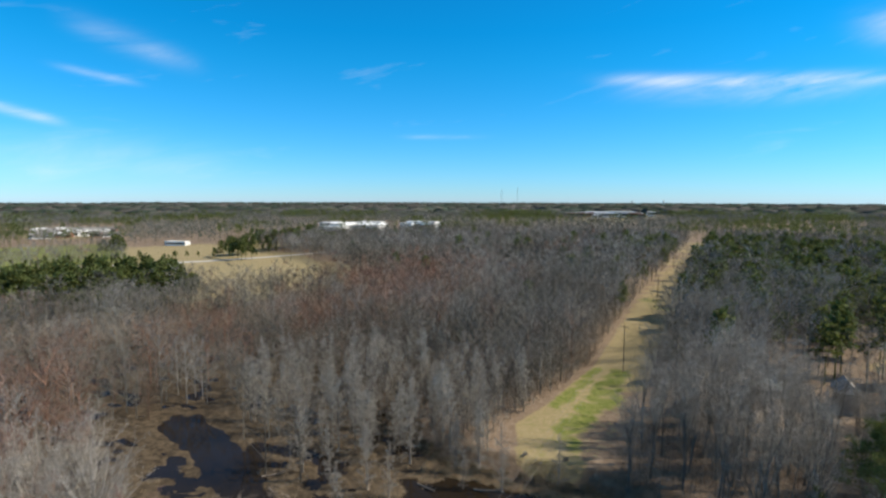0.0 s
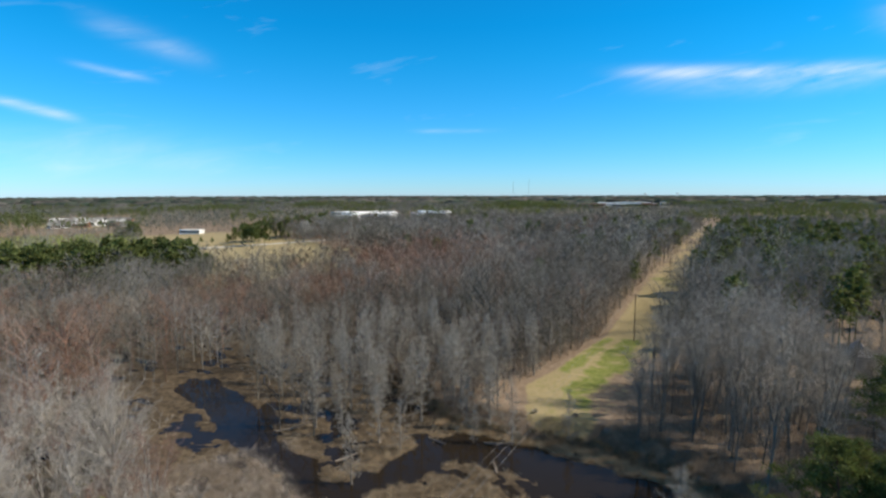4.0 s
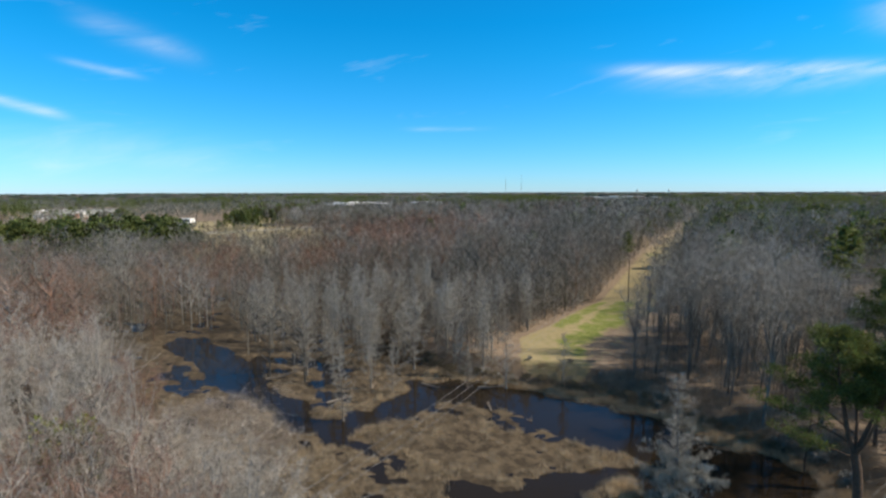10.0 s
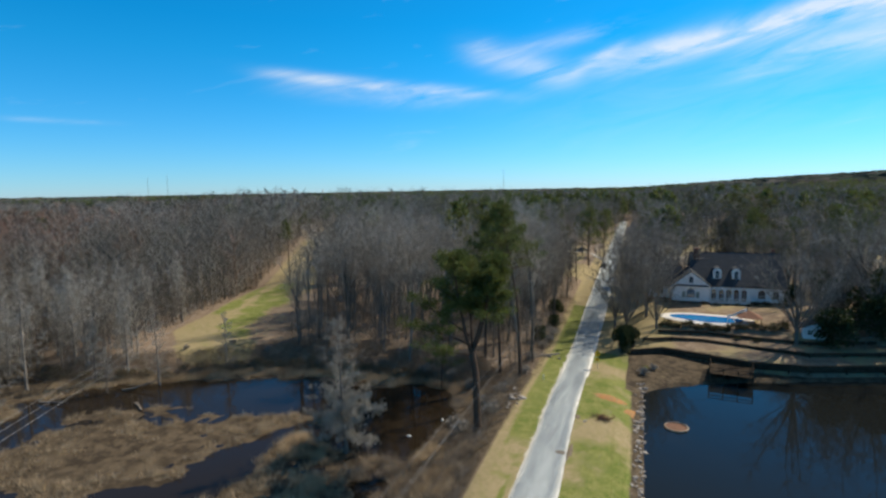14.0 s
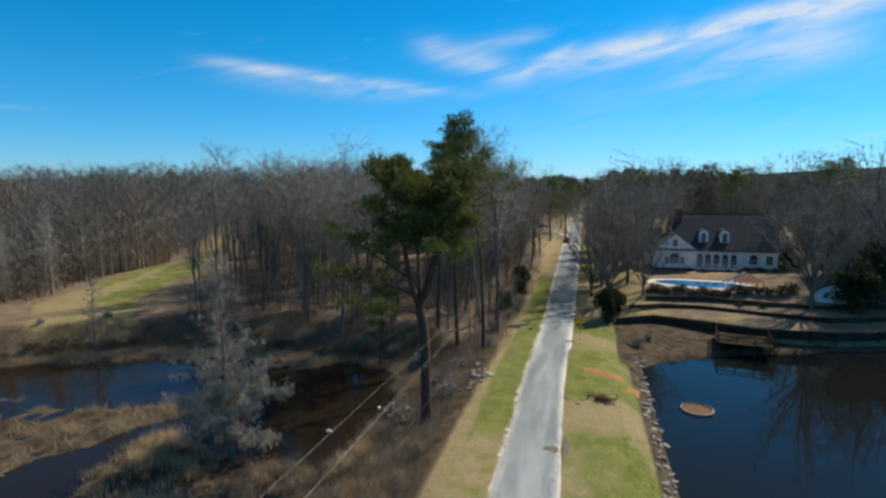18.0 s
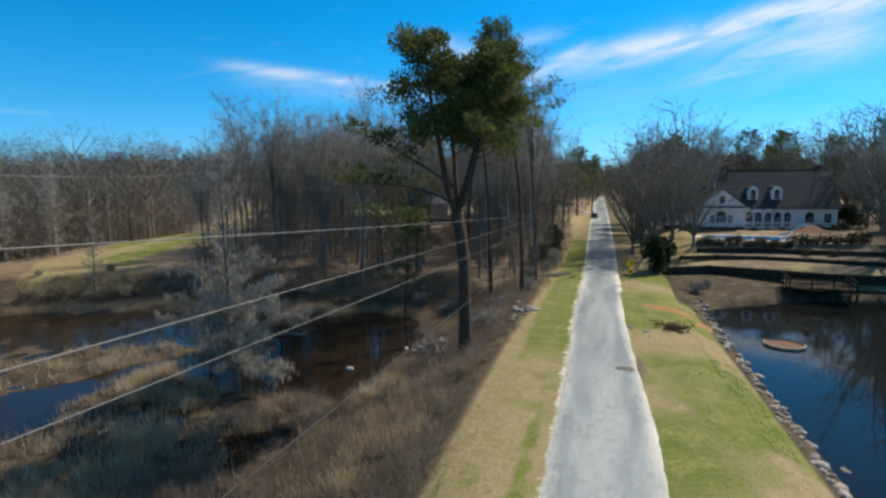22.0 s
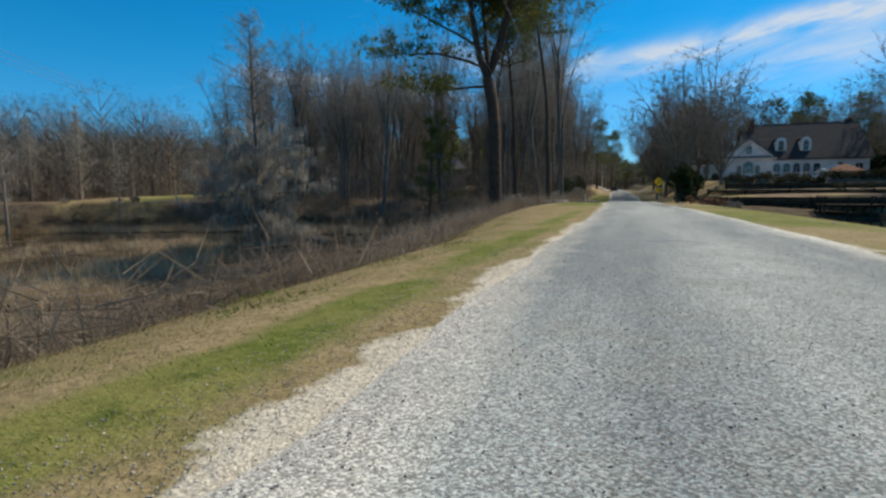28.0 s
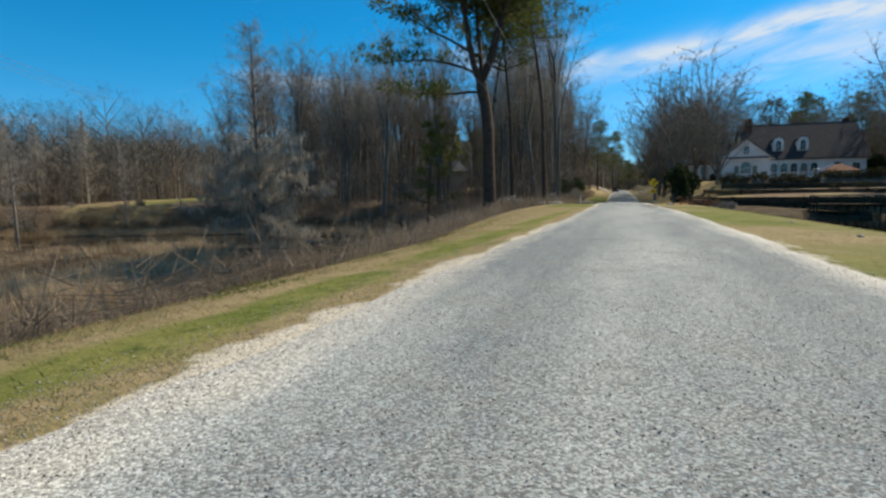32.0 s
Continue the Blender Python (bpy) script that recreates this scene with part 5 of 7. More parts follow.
# big garden trees by the road and the house
bushy = tree_thing("bare_tree", *fan_tree(71, 20.3, 0.2, 0.60, 0.34, 17, 13000, 0.019, reach=(0.25, 0.7)), "bark_wood", "twig_dark", "broad leafless garden tree with dense twigs")
copies(bushy, [(-2.6, 107, 0.92), (0.8, 115, 0.98), (-3.2, 121, 0.95), (3.0, 124, 1.05), (-3.4, 133, 0.9), (1.0, 140, 1.0), (-3.0, 146, 0.9), (29.5, 112, 0.8), (35, 121, 1.0), (24.1, 103.5, 0.92), (37, 112, 1.1), (40, 128, 1.1), (32, 148, 0.95), (24, 152, 0.8), (2, 148, 0.95), (46, 120, 1.1), (34, 136, 1.0), (52, 114, 1.05), (-5.0, 113, 0.7), (-1.0, 126, 0.9), (2.5, 106, 0.6),
              (-22, 112, 0.75), (-20.6, 120, 0.68), (-21.5, 136, 0.75), (-21, 148, 0.75), (-2, 158, 0.9), (10, 180, 1.0), (-3, 172, 0.8), (28, 186, 1.0), (48, 184, 1.0)], "garden trees")


def evergreen(seed, rx, rz, count, leaf=0.3, material="evergreen", name="evergreen_shrub", label="dense dark evergreen shrub"):
    """A bush of many small leaves round a few stems, with an uneven outline."""
    wood, crown = Plant(seed), Plant(seed + 1)
    r = wood.r
    lumps = [(r.normal(size=3) * (0.35, 0.35, 0.3) * (rx, rx, rz) + (0, 0, rz), r.uniform(0.35, 0.6)) for _ in range(9)]
    for c, s in lumps:
        wood.tube([(0, 0, -0.2), c * 0.5, c], [0.09 * rx ** 0.5, 0.05, 0.02], 4)
    for _ in range(count):
        c, s = lumps[r.randint(9)]
        d = r.normal(size=3)
        d /= np.linalg.norm(d)
        p = c + d * (rx, rx, rz) * s * r.uniform(0.55, 1.05)
        if p[2] > 0.02:
            crown.leaf(p, d + r.normal(size=3) * 0.6, leaf * r.uniform(0.6, 1.3), leaf * r.uniform(0.35, 0.7))
    ob = thing(name, (0, 0, 0), label, "shrub")
    part("stem", wood.mesh("stem", "bark_grey"), "bark_grey", ob)
    part("foliage", crown.mesh("foliage", material), material, ob)
    return ob


cedar = evergreen(81, 1.5, 2.7, 2600, 0.34, label="narrow dark cedar beside the road")
copies(cedar, [(-3.3, 97.4, 1.0), (-2.3, 98.6, 0.9), (-1.2, 99.6, 0.8)], "cedars by the road")
big = evergreen(83, 3.4, 3.2, 3000, 0.5, label="large dark evergreen by the pond")
copies(big, [(30, 104.5, 1.1), (35.5, 108, 1.2), (29.5, 131, 0.7), (42, 105, 1.2), (2.5, 131, 0.6), (39, 117, 1.5), (47, 109, 1.5), (36, 126, 1.3), (44, 124, 1.6), (56, 112, 1.5), (-17.5, 118, 0.55), (-17.8, 98, 0.5), (-16.8, 108, 0.45)], "large evergreens")
bush = evergreen(85, 0.75, 0.55, 420, 0.2, "hedge", "bush", "low dark garden bush by the pool")
copies(bush, [(3.4 + 0.95 * k + 0.2 * math.sin(k * 3.1), 106.9 + 0.25 * math.sin(k * 1.7) + (0.5 if k > 12 else 0), 0.85 + 0.35 * math.sin(k * 2.3) ** 2) for k in range(18)] + [(15.5, 104.0, 0.8), (18.3, 103.7, 0.8), (21.5, 107.5, 1.4), (23.2, 108.5, 1.6), (12.3, 126.2, 0.7), (8, 126.3, 0.6), (10, 126.2, 0.6), (6.3, 126.3, 0.7), (4.6, 125.4, 1.2), (14.5, 126.3, 0.6), (16.4, 126.2, 0.5), (18.6, 126.3, 0.6), (20.6, 126.3, 0.6), (22, 127.6, 0.9), (24, 127.7, 1.0), (26.5, 127.8, 0.9)], "garden bushes")
shrub = evergreen(87, 1.6, 1.3, 700, 0.34, "twig", "leafless_shrub", "tangled brown leafless shrub on the bank")
copies(shrub, [(-40 - 3.2 * k, 83.0 + 1.2 * math.sin(k * 2.1) - (0.0 if k < 9 else (k - 8) * 2.0), 0.38 + 0.2 * math.sin(k * 1.3) ** 2) for k in range(0, 14, 2)] + [(-17.5, 66, 0.7), (-19.5, 70, 0.8), (-18.3, 74, 0.7), (-16.6, 81, 0.6), (-20.5, 62.5, 0.8), (-22.5, 66, 0.7), (-24.5, 79.5, 0.8), (-29, 82.5, 0.7), (-34, 83, 0.8), (-17.2, 88, 0.7), (-16.2, 95, 0.6), (-15.8, 99, 0.7), (-16, 103, 0.8), (0.6, 88.5, 0.55), (2.0, 91.0, 0.45)], "bank shrubs")

scrubby = evergreen(89, 1.7, 0.9, 900, 0.26, "scrub", "bush", "brown tangled scrub bush on the marsh bank")
copies(scrubby, [(-33 - 1.35 * k, float(np.interp(-33 - 1.35 * k, SHORE[:, 0], SHORE[:, 1])) + 1.0 + 0.9 * math.sin(k * 2.7), 0.5 + 0.35 * math.sin(k * 1.9) ** 2) for k in range(50)], "bushes along the bank")

M["olive_leaf"] = mat("olive_leaf", (0.16, 0.18, 0.045), 0.7, vary=[(0.8, (0.24, 0.24, 0.08), 0.45, 0.7)], island=0.45, thin=0.4)
leafy = evergreen(93, 2.6, 4.2, 1700, 0.5, "olive_leaf", label="yellow-green leafy shrub among bare trees")
copies(leafy, [(-82, -3, 1.0), (-73.5, -2.0, 1.25)], "leafy shrubs")

M["oak_leaf"] = mat("oak_leaf", (0.07, 0.078, 0.028), 0.75, vary=[(0.4, (0.12, 0.12, 0.042), 0.45, 0.7)], island=0.5, thin=0.25)
oak = evergreen(95, 6.4, 8.2, 5600, 0.62, "oak_leaf", "evergreen_oak", "broad olive-green evergreen oak behind the house")
tagged(oak, category="tree")
copies(oak, [(24, 184, 1.05), (34, 178, 1.0), (45, 172, 0.75), (-26, 196, 0.6)], "evergreen oaks")

# ---- house and garden ----
def window(parent, x, y, z, wide, high, arch=False, name="window", bars=(1, 2)):
    """A window facing -y: frame proud of the wall, pane, bars."""
    w = part(name, box(x - wide / 2 - 0.09, y - 0.07, z - 0.09, x + wide / 2 + 0.09, y + 0.02, z + high + (0.0 if arch else 0.09), 0.01), "trim_white", parent, "white frame")
    if arch:
        pts = [(x + (wide / 2 + 0.09) * math.cos(a), z + high + (wide / 2 + 0.09) * math.sin(a)) for a in np.linspace(0, math.pi, 11)]
        part("arch", prism(pts, y - 0.075, y + 0.015), "trim_white", w)
        pts = [(x + wide / 2 * math.cos(a), z + high + wide / 2 * math.sin(a)) for a in np.linspace(0, math.pi, 11)]
        part("fanlight", prism(pts, y - 0.095, y - 0.06), "glass", w)
    part("pane", box(x - wide / 2, y - 0.09, z, x + wide / 2, y - 0.06, z + high - 0.004), "glass", w)
    for k in range(1, bars[0] + 1):
        xx = x - wide / 2 + wide * k / (bars[0] + 1)
        part("bar", box(xx - 0.02, y - 0.11, z, xx + 0.02, y - 0.085, z + high), "trim_white", w)
    for k in range(1, bars[1] + 1):
        zz = z + high * k / (bars[1] + 1)
        part("bar", box(x - wide / 2, y - 0.113, zz - 0.02, x + wide / 2, y - 0.088, zz + 0.02), "trim_white", w)
    return w


def roof_slab(x0, x1, y_eave, z_eave, y_ridge, z_ridge, thick=0.22):
    bm = bmesh.new()
    prof = [(y_eave, z_eave), (y_ridge, z_ridge), (y_ridge, z_ridge - thick), (y_eave, z_eave - thick)]
    a = [bm.verts.new((x0, y, z)) for y, z in prof]
    b = [bm.verts.new((x1, y, z)) for y, z in prof]
    bm.faces.new(a)
    bm.faces.new(b[::-1])
    for i in range(4):
        bm.faces.new((a[i], b[i], b[(i + 1) % 4], a[(i + 1) % 4]))
    bmesh.ops.recalc_face_normals(bm, faces=bm.faces)
    return bm


def build_house():
    ob = thing("house", (0, 0, 0), "white-sided house with grey shingle roof and arched dormers", "house")
    g = 2.3
    part("foundation", box(10.3, 129.6, g, 27.3, 142.4, 3.1), "brick_dark", ob, "dark brick foundation")
    part("foundation", box(6.1, 127.1, g, 13.2, 133.9, 3.1), "brick_dark", ob, "dark brick foundation")
    bm = prism([(129.5, 3.1), (142.5, 3.1), (142.5, 6.5), (136.5, 12.4), (129.5, 6.5)], 10.2, 27.4)
    bmesh.ops.rotate(bm, verts=bm.verts, cent=(0, 0, 0), matrix=Matrix.Rotation(radians(90), 3, "Z"))
    bmesh.ops.scale(bm, verts=bm.verts, vec=(-1, 1, 1))
    bmesh.ops.recalc_face_normals(bm, faces=bm.faces)
    part("wall", bm, "siding", ob)
    part("wall", prism([(6.0, 3.1), (13.3, 3.1), (13.3, 6.6), (9.65, 9.45), (6.0, 6.6)], 127.0, 136.0), "siding", ob)
    # roof planes; the wing's run back into the main roof
    part("roof", roof_slab(9.7, 27.9, 128.9, 6.35, 136.55, 12.85), "shingle", ob)
    part("roof", roof_slab(9.7, 27.9, 143.1, 6.35, 136.45, 12.85), "shingle", ob)
    for sx in (-1, 1):
        bm = bmesh.new()
        prof = [(9.65, 9.72), (9.65 + sx * 4.05, 6.5), (9.65 + sx * 4.05, 6.3), (9.65, 9.5)]
        prism(prof, 126.6, 135.0, bm)
        part("roof", bm, "shingle", ob)
        bm = prism([(9.65, 9.50), (9.65 + sx * 4.0, 6.30), (9.65 + sx * 4.0, 6.08), (9.65, 9.24)], 126.62, 126.98)
        part("rake_board", bm, "trim_white", ob)
    part("cornice", box(5.6, 126.45, 6.22, 13.7, 127.0, 6.42, 0.02), "trim_white", ob)
    # no roof here: a dark strip drawn for the cornice's shadow line
    part("shadow_strip", roof_slab(5.6, 13.7, 126.4, 6.50, 126.99, 6.72, 0.08), "shingle", ob, "dark strip drawn as the shadow line at the gable foot")
    part("cornice", box(13.5, 129.1, 6.05, 27.7, 129.5, 6.28, 0.02), "trim_white", ob)
    part("chimney", box(10.6, 134.6, 9.0, 11.7, 136.2, 13.6, 0.03), "brick_dark", ob, "dark brick chimney")
    part("chimney_cap", box(10.5, 134.5, 13.55, 11.8, 136.3, 13.8, 0.04), "brick_dark", ob)
    part("chimney", box(26.2, 136.9, 10.0, 27.0, 138.0, 13.5, 0.03), "brick_dark", ob, "dark brick chimney")
    window(ob, 9.65, 127.0, 7.15, 0.8, 0.9, True, bars=(1, 1))
    w = window(ob, 9.65, 127.0, 3.95, 1.5, 1.2, True, bars=(3, 2))
    for sx in (-1, 1):
        part("shutter", box(9.65 + sx * 1.35 - 0.35, 126.92, 3.9, 9.65 + sx * 1.35 + 0.35, 127.0, 5.2, 0.01), "shutter", w, "grey-green shutter")
    for k in range(5):
        window(ob, 14.35 + 1.45 * k, 129.5, 3.15, 0.95, 1.95, True, "french_door", (1, 3))
        part("column", rod((13.62 + 1.45 * k, 129.25, 3.1), (13.62 + 1.45 * k, 129.25, 6.05), 0.10, 0.09, 8), "trim_white", ob)
    window(ob, 23.4, 129.5, 3.9, 1.3, 1.1, True, bars=(2, 1))
    window(ob, 26.0, 129.5, 3.9, 1.0, 1.5, bars=(1, 2))
    # lower wing behind the trees, towards the road
    part("foundation", box(1.3, 130.1, g, 6.1, 137.9, 3.1), "brick_dark", ob, "dark brick foundation")
    bm = prism([(130.0, 3.1), (138.0, 3.1), (138.0, 6.0), (134.0, 9.6), (130.0, 6.0)], 1.2, 6.2)
    bmesh.ops.rotate(bm, verts=bm.verts, cent=(0, 0, 0), matrix=Matrix.Rotation(radians(90), 3, "Z"))
    bmesh.ops.scale(bm, verts=bm.verts, vec=(-1, 1, 1))
    bmesh.ops.recalc_face_normals(bm, faces=bm.faces)
    part("wall", bm, "siding", ob)
    part("roof", roof_slab(0.8, 8.2, 129.5, 5.85, 134.05, 10.0), "shingle", ob)
    part("roof", roof_slab(0.8, 8.2, 138.5, 5.85, 133.95, 10.0), "shingle", ob)
    window(ob, 3.7, 130.0, 3.9, 1.1, 1.4, bars=(1, 2))
    for x in (15.05, 18.67):
        d = part("dormer", box(x - 0.78, 130.75, 7.2, x + 0.78, 134.0, 9.3), "siding", ob, "white arched dormer")
        pts = [(x + 0.90 * math.cos(a), 9.3 + 0.82 * math.sin(a)) for a in np.linspace(0, math.pi, 13)]
        part("dormer_roof", prism(pts, 130.55, 135.2), "shingle", d)
        pts = [(x + 0.80 * math.cos(a), 9.28 + 0.74 * math.sin(a)) for a in np.linspace(0, math.pi, 13)]
        part("dormer_front", prism(pts, 130.5, 130.8), "trim_white", d)
        window(d, x, 130.5, 7.8, 0.75, 1.25, True, bars=(1, 1))
        part("dormer_front", box(x - 0.8, 130.52, 7.3, x + 0.8, 130.78, 9.29), "trim_white", d)
    # porch in front of the doors
    part("porch", box(13.4, 126.9, 2.92, 21.0, 129.55, 3.08), "deck", ob, "pale porch floor")
    part("porch_skirt", box(13.5, 127.05, 2.3, 20.9, 129.5, 2.92), "timber_dark", ob, "dark lattice skirt")
    rail = part("balustrade", box(13.4, 126.95, 3.95, 21.0, 127.07, 4.05, 0.01), "trim_white", ob, "white balustrade")
    part("bottom_rail", box(13.4, 126.97, 3.16, 21.0, 127.05, 3.24), "trim_white", rail)
    for k in range(39):
        x = 13.5 + 0.195 * k
        part("baluster", box(x - 0.025, 126.985, 3.24, x + 0.025, 127.035, 3.95), "trim_white", rail)
    for x in (13.45, 17.2, 20.95):
        part("newel", box(x - 0.08, 126.93, 3.08, x + 0.08, 127.09, 4.2, 0.01), "trim_white", rail)


M["siding_grey"] = mat("siding_grey", (0.30, 0.30, 0.29), 0.8, vary=[(0.6, (0.22, 0.22, 0.21), 0.45, 0.7)])
M["twig_thicket"] = mat("twig_thicket", (0.29, 0.245, 0.205), 0.9, coords="World", vary=[(0.1, (0.38, 0.335, 0.29), 0.42, 0.62)], island=0.35)
M["roof_pale"] = mat("roof_pale", (0.40, 0.42, 0.41), 0.6, vary=[(0.4, (0.28, 0.30, 0.29), 0.45, 0.7)])
M["shutter"] = mat("shutter", (0.22, 0.27, 0.25), 0.7)
build_house()


def build_pool():
    ob = thing("swimming_pool", (0, 0, 0), "blue kidney-shaped swimming pool with a pale stone rim", "pool")
    cx, cy, z = 11.6, 113.2, 2.48
    def outline(grow, n=40):
        out = []
        for a in np.linspace(0, 2 * math.pi, n, endpoint=False):
            r = 1 + 0.16 * math.cos(2 * a + 0.6) + 0.07 * math.sin(3 * a)
            out.append((cx + (5.6 * r + grow) * math.cos(a), cy + (3.2 * r + grow) * math.sin(a)))
        return out
    def slab(pts, z0, z1):
        bm = bmesh.new()
        lo, hi = [bm.verts.new((x, y, z0)) for x, y in pts], [bm.verts.new((x, y, z1)) for x, y in pts]
        bm.faces.new(hi)
        bm.faces.new(lo[::-1])
        for i in range(len(pts)):
            j = (i + 1) % len(pts)
            bm.faces.new((lo[i], lo[j], hi[j], hi[i]))
        return bm
    part("deck", slab(outline(1.7), z - 0.3, z + 0.10), "deck", ob, "pale paved surround")
    part("coping", slab(outline(0.35), z, z + 0.16), "trim_white", ob, "white coping")
    part("water", slab(outline(0.0), z, z + 0.175), "pool_water", ob, "clear blue water")
    lad = part("handrail", rod((14.6, 109.6, z + 0.1), (14.6, 109.6, z + 0.9), 0.05, 0.05), "trim_white", ob, "white curved handrail")
    for k in range(8):
        a0, a1 = math.pi * k / 8, math.pi * (k + 1) / 8
        part("bend", rod((15.2 - 0.6 * math.cos(a0), 109.6, z + 0.9 + 0.5 * math.sin(a0)), (15.2 - 0.6 * math.cos(a1), 109.6, z + 0.9 + 0.5 * math.sin(a1)), 0.05, 0.05, 6), "trim_white", lad)
    part("post", rod((15.8, 109.6, z + 0.1), (15.8, 109.6, z + 0.9), 0.05, 0.05), "trim_white", lad)


build_pool()


def build_slide():
    ob = thing("pool_slide", (16.9, 114.6, 2.5), "white curved slide beside the swimming pool", "slide", turn=150)
    prof = [(-1.6, 1.95), (-1.1, 1.93), (-0.4, 1.45), (0.4, 0.85), (1.1, 0.5), (1.7, 0.42)]
    pts = prof + [(x, z - 0.1) for x, z in prof[::-1]]
    part("chute", prism(pts, -0.3, 0.3), "trim_white", ob)
    for y in (-0.36, 0.30):
        part("side_rail", prism([(x, z + 0.18) for x, z in prof] + [(x, z - 0.12) for x, z in prof[::-1]], y, y + 0.06), "trim_white", ob)
    for x, h in ((-1.5, 1.85), (0.5, 0.7)):
        for y in (-0.28, 0.28):
            part("leg", rod((x, y, 0), (x, y, h), 0.04, 0.04), "trim_white", ob)
    lad = part("ladder", rod((-2.0, -0.28, 0), (-1.55, -0.28, 2.5), 0.03, 0.03), "steel", ob, "steel ladder")
    part("rail", rod((-2.0, 0.28, 0), (-1.55, 0.28, 2.5), 0.03, 0.03), "steel", lad)
    for k in range(5):
        x, z = -1.93 + 0.068 * k, 0.38 + 0.38 * k
        part("rung", rod((x, -0.28, z), (x, 0.28, z), 0.025, 0.025), "steel", lad)


build_slide()


def build_canopy():
    ob = thing("garden_canopy", (18.6, 112.6, 2.5), "low terracotta-brown canopy roof beside the pool", "canopy")
    bm = bmesh.new()
    bmesh.ops.create_cone(bm, cap_ends=True, segments=4, radius1=2.7, radius2=0.2, depth=1.0, matrix=Matrix.Translation((0, 0, 1.6)) @ Matrix.Rotation(radians(45), 4, "Z"))
    part("roof", bm, "terracotta", ob)
    for x in (-1.6, 1.6):
        for y in (-1.6, 1.6):
            part("post", rod((x, y, -0.1), (x, y, 1.15), 0.07, 0.06), "timber_dark", ob)


build_canopy()


def build_walls():
    for line, foot, top in WALLS:
        ob = thing("retaining_wall", (0, 0, 0), "low dark timber retaining wall of the terraced lawn", "retaining wall", "lawn retaining walls")
        courses = max(2, int(round((top - foot) / 0.28)))
        for (ax, ay), (bx, by) in zip(line[:-1], line[1:]):
            n = max(1, int(math.hypot(bx - ax, by - ay) / 2.6))
            for s in range(n):
                p = (ax + (bx - ax) * s / n, ay + (by - ay) * s / n)
                q = (ax + (bx - ax) * (s + 1) / n, ay + (by - ay) * (s + 1) / n)
                ang, ln = math.atan2(q[1] - p[1], q[0] - p[0]), math.hypot(q[0] - p[0], q[1] - p[1])
                for k in range(courses):
                    hz = (top + 0.12 - foot) / courses
                    bm = box(0.01, -0.13 + 0.012 * (k % 2), foot + k * hz, ln - 0.01, 0.22, foot + (k + 1) * hz - 0.015, 0.012)
                    bmesh.ops.transform(bm, matrix=Matrix.Translation((p[0], p[1], 0)) @ Matrix.Rotation(ang, 4, "Z"), verts=bm.verts)
                    part("timber", bm, "timber_dark", ob)
                if s % 2 == 0:
                    part("post", box(p[0] - 0.1, p[1] - 0.24, foot - 0.3, p[0] + 0.1, p[1] - 0.1, top + 0.2), "timber_dark", ob)


build_walls()


def build_dock():
    ob = thing("dock", (13.1, 92.2, -0.55), "weathered dark timber landing with a low railing at the pond", "dock", turn=-8)
    for k in range(20):
        part("plank", box(-3.0 + 0.3 * k, -2.6, 0, -2.72 + 0.3 * k, 2.6, 0.05, 0.006), "timber_dark", ob)
    for x in (-2.8, 0, 2.8):
        part("joist", box(x - 0.08, -2.6, -0.2, x + 0.08, 2.6, -0.003), "timber_dark", ob)
    for x in (-2.9, -0.95, 0.95, 2.9):
        part("post", box(x - 0.07, -2.66, -2.4, x + 0.07, -2.52, 0.95), "timber_dark", ob)
    for x in (-2.9, 2.9):
        for y in (-0.2, 2.2):
            part("post", box(x - 0.07, y - 0.07, -2.0, x + 0.07, y + 0.07, 0.95), "timber_dark", ob)
    for z in (0.45, 0.88):
        part("rail", box(-2.97, -2.64, z, 2.97, -2.54, z + 0.09), "timber_dark", ob)
        for x in (-2.95, 2.87):
            part("rail", box(x, -2.5, z, x + 0.08, 2.3, z + 0.09), "timber_dark", ob)


build_dock()


def build_shed():
    ob = thing("garden_shed", (27.2, 106.5, land_z(27.2, 106.5)), "small white-sided garden shed by the pond", "shed", turn=-6)
    part("wall", prism([(-1.7, 0), (1.7, 0), (1.7, 1.9), (0, 2.7), (-1.7, 1.9)], -1.4, 1.4), "siding", ob)
    for s in (-1, 1):
        part("roof", prism([(0, 2.85), (s * 2.0, 1.86), (s * 2.0, 1.74), (0, 2.72)], -1.7, 1.7), "shingle", ob)
    window(ob, -0.75, -1.4, 0.75, 0.6, 0.7, bars=(1, 1))
    window(ob, 0.75, -1.4, 0.75, 0.6, 0.7, bars=(1, 1))


build_shed()


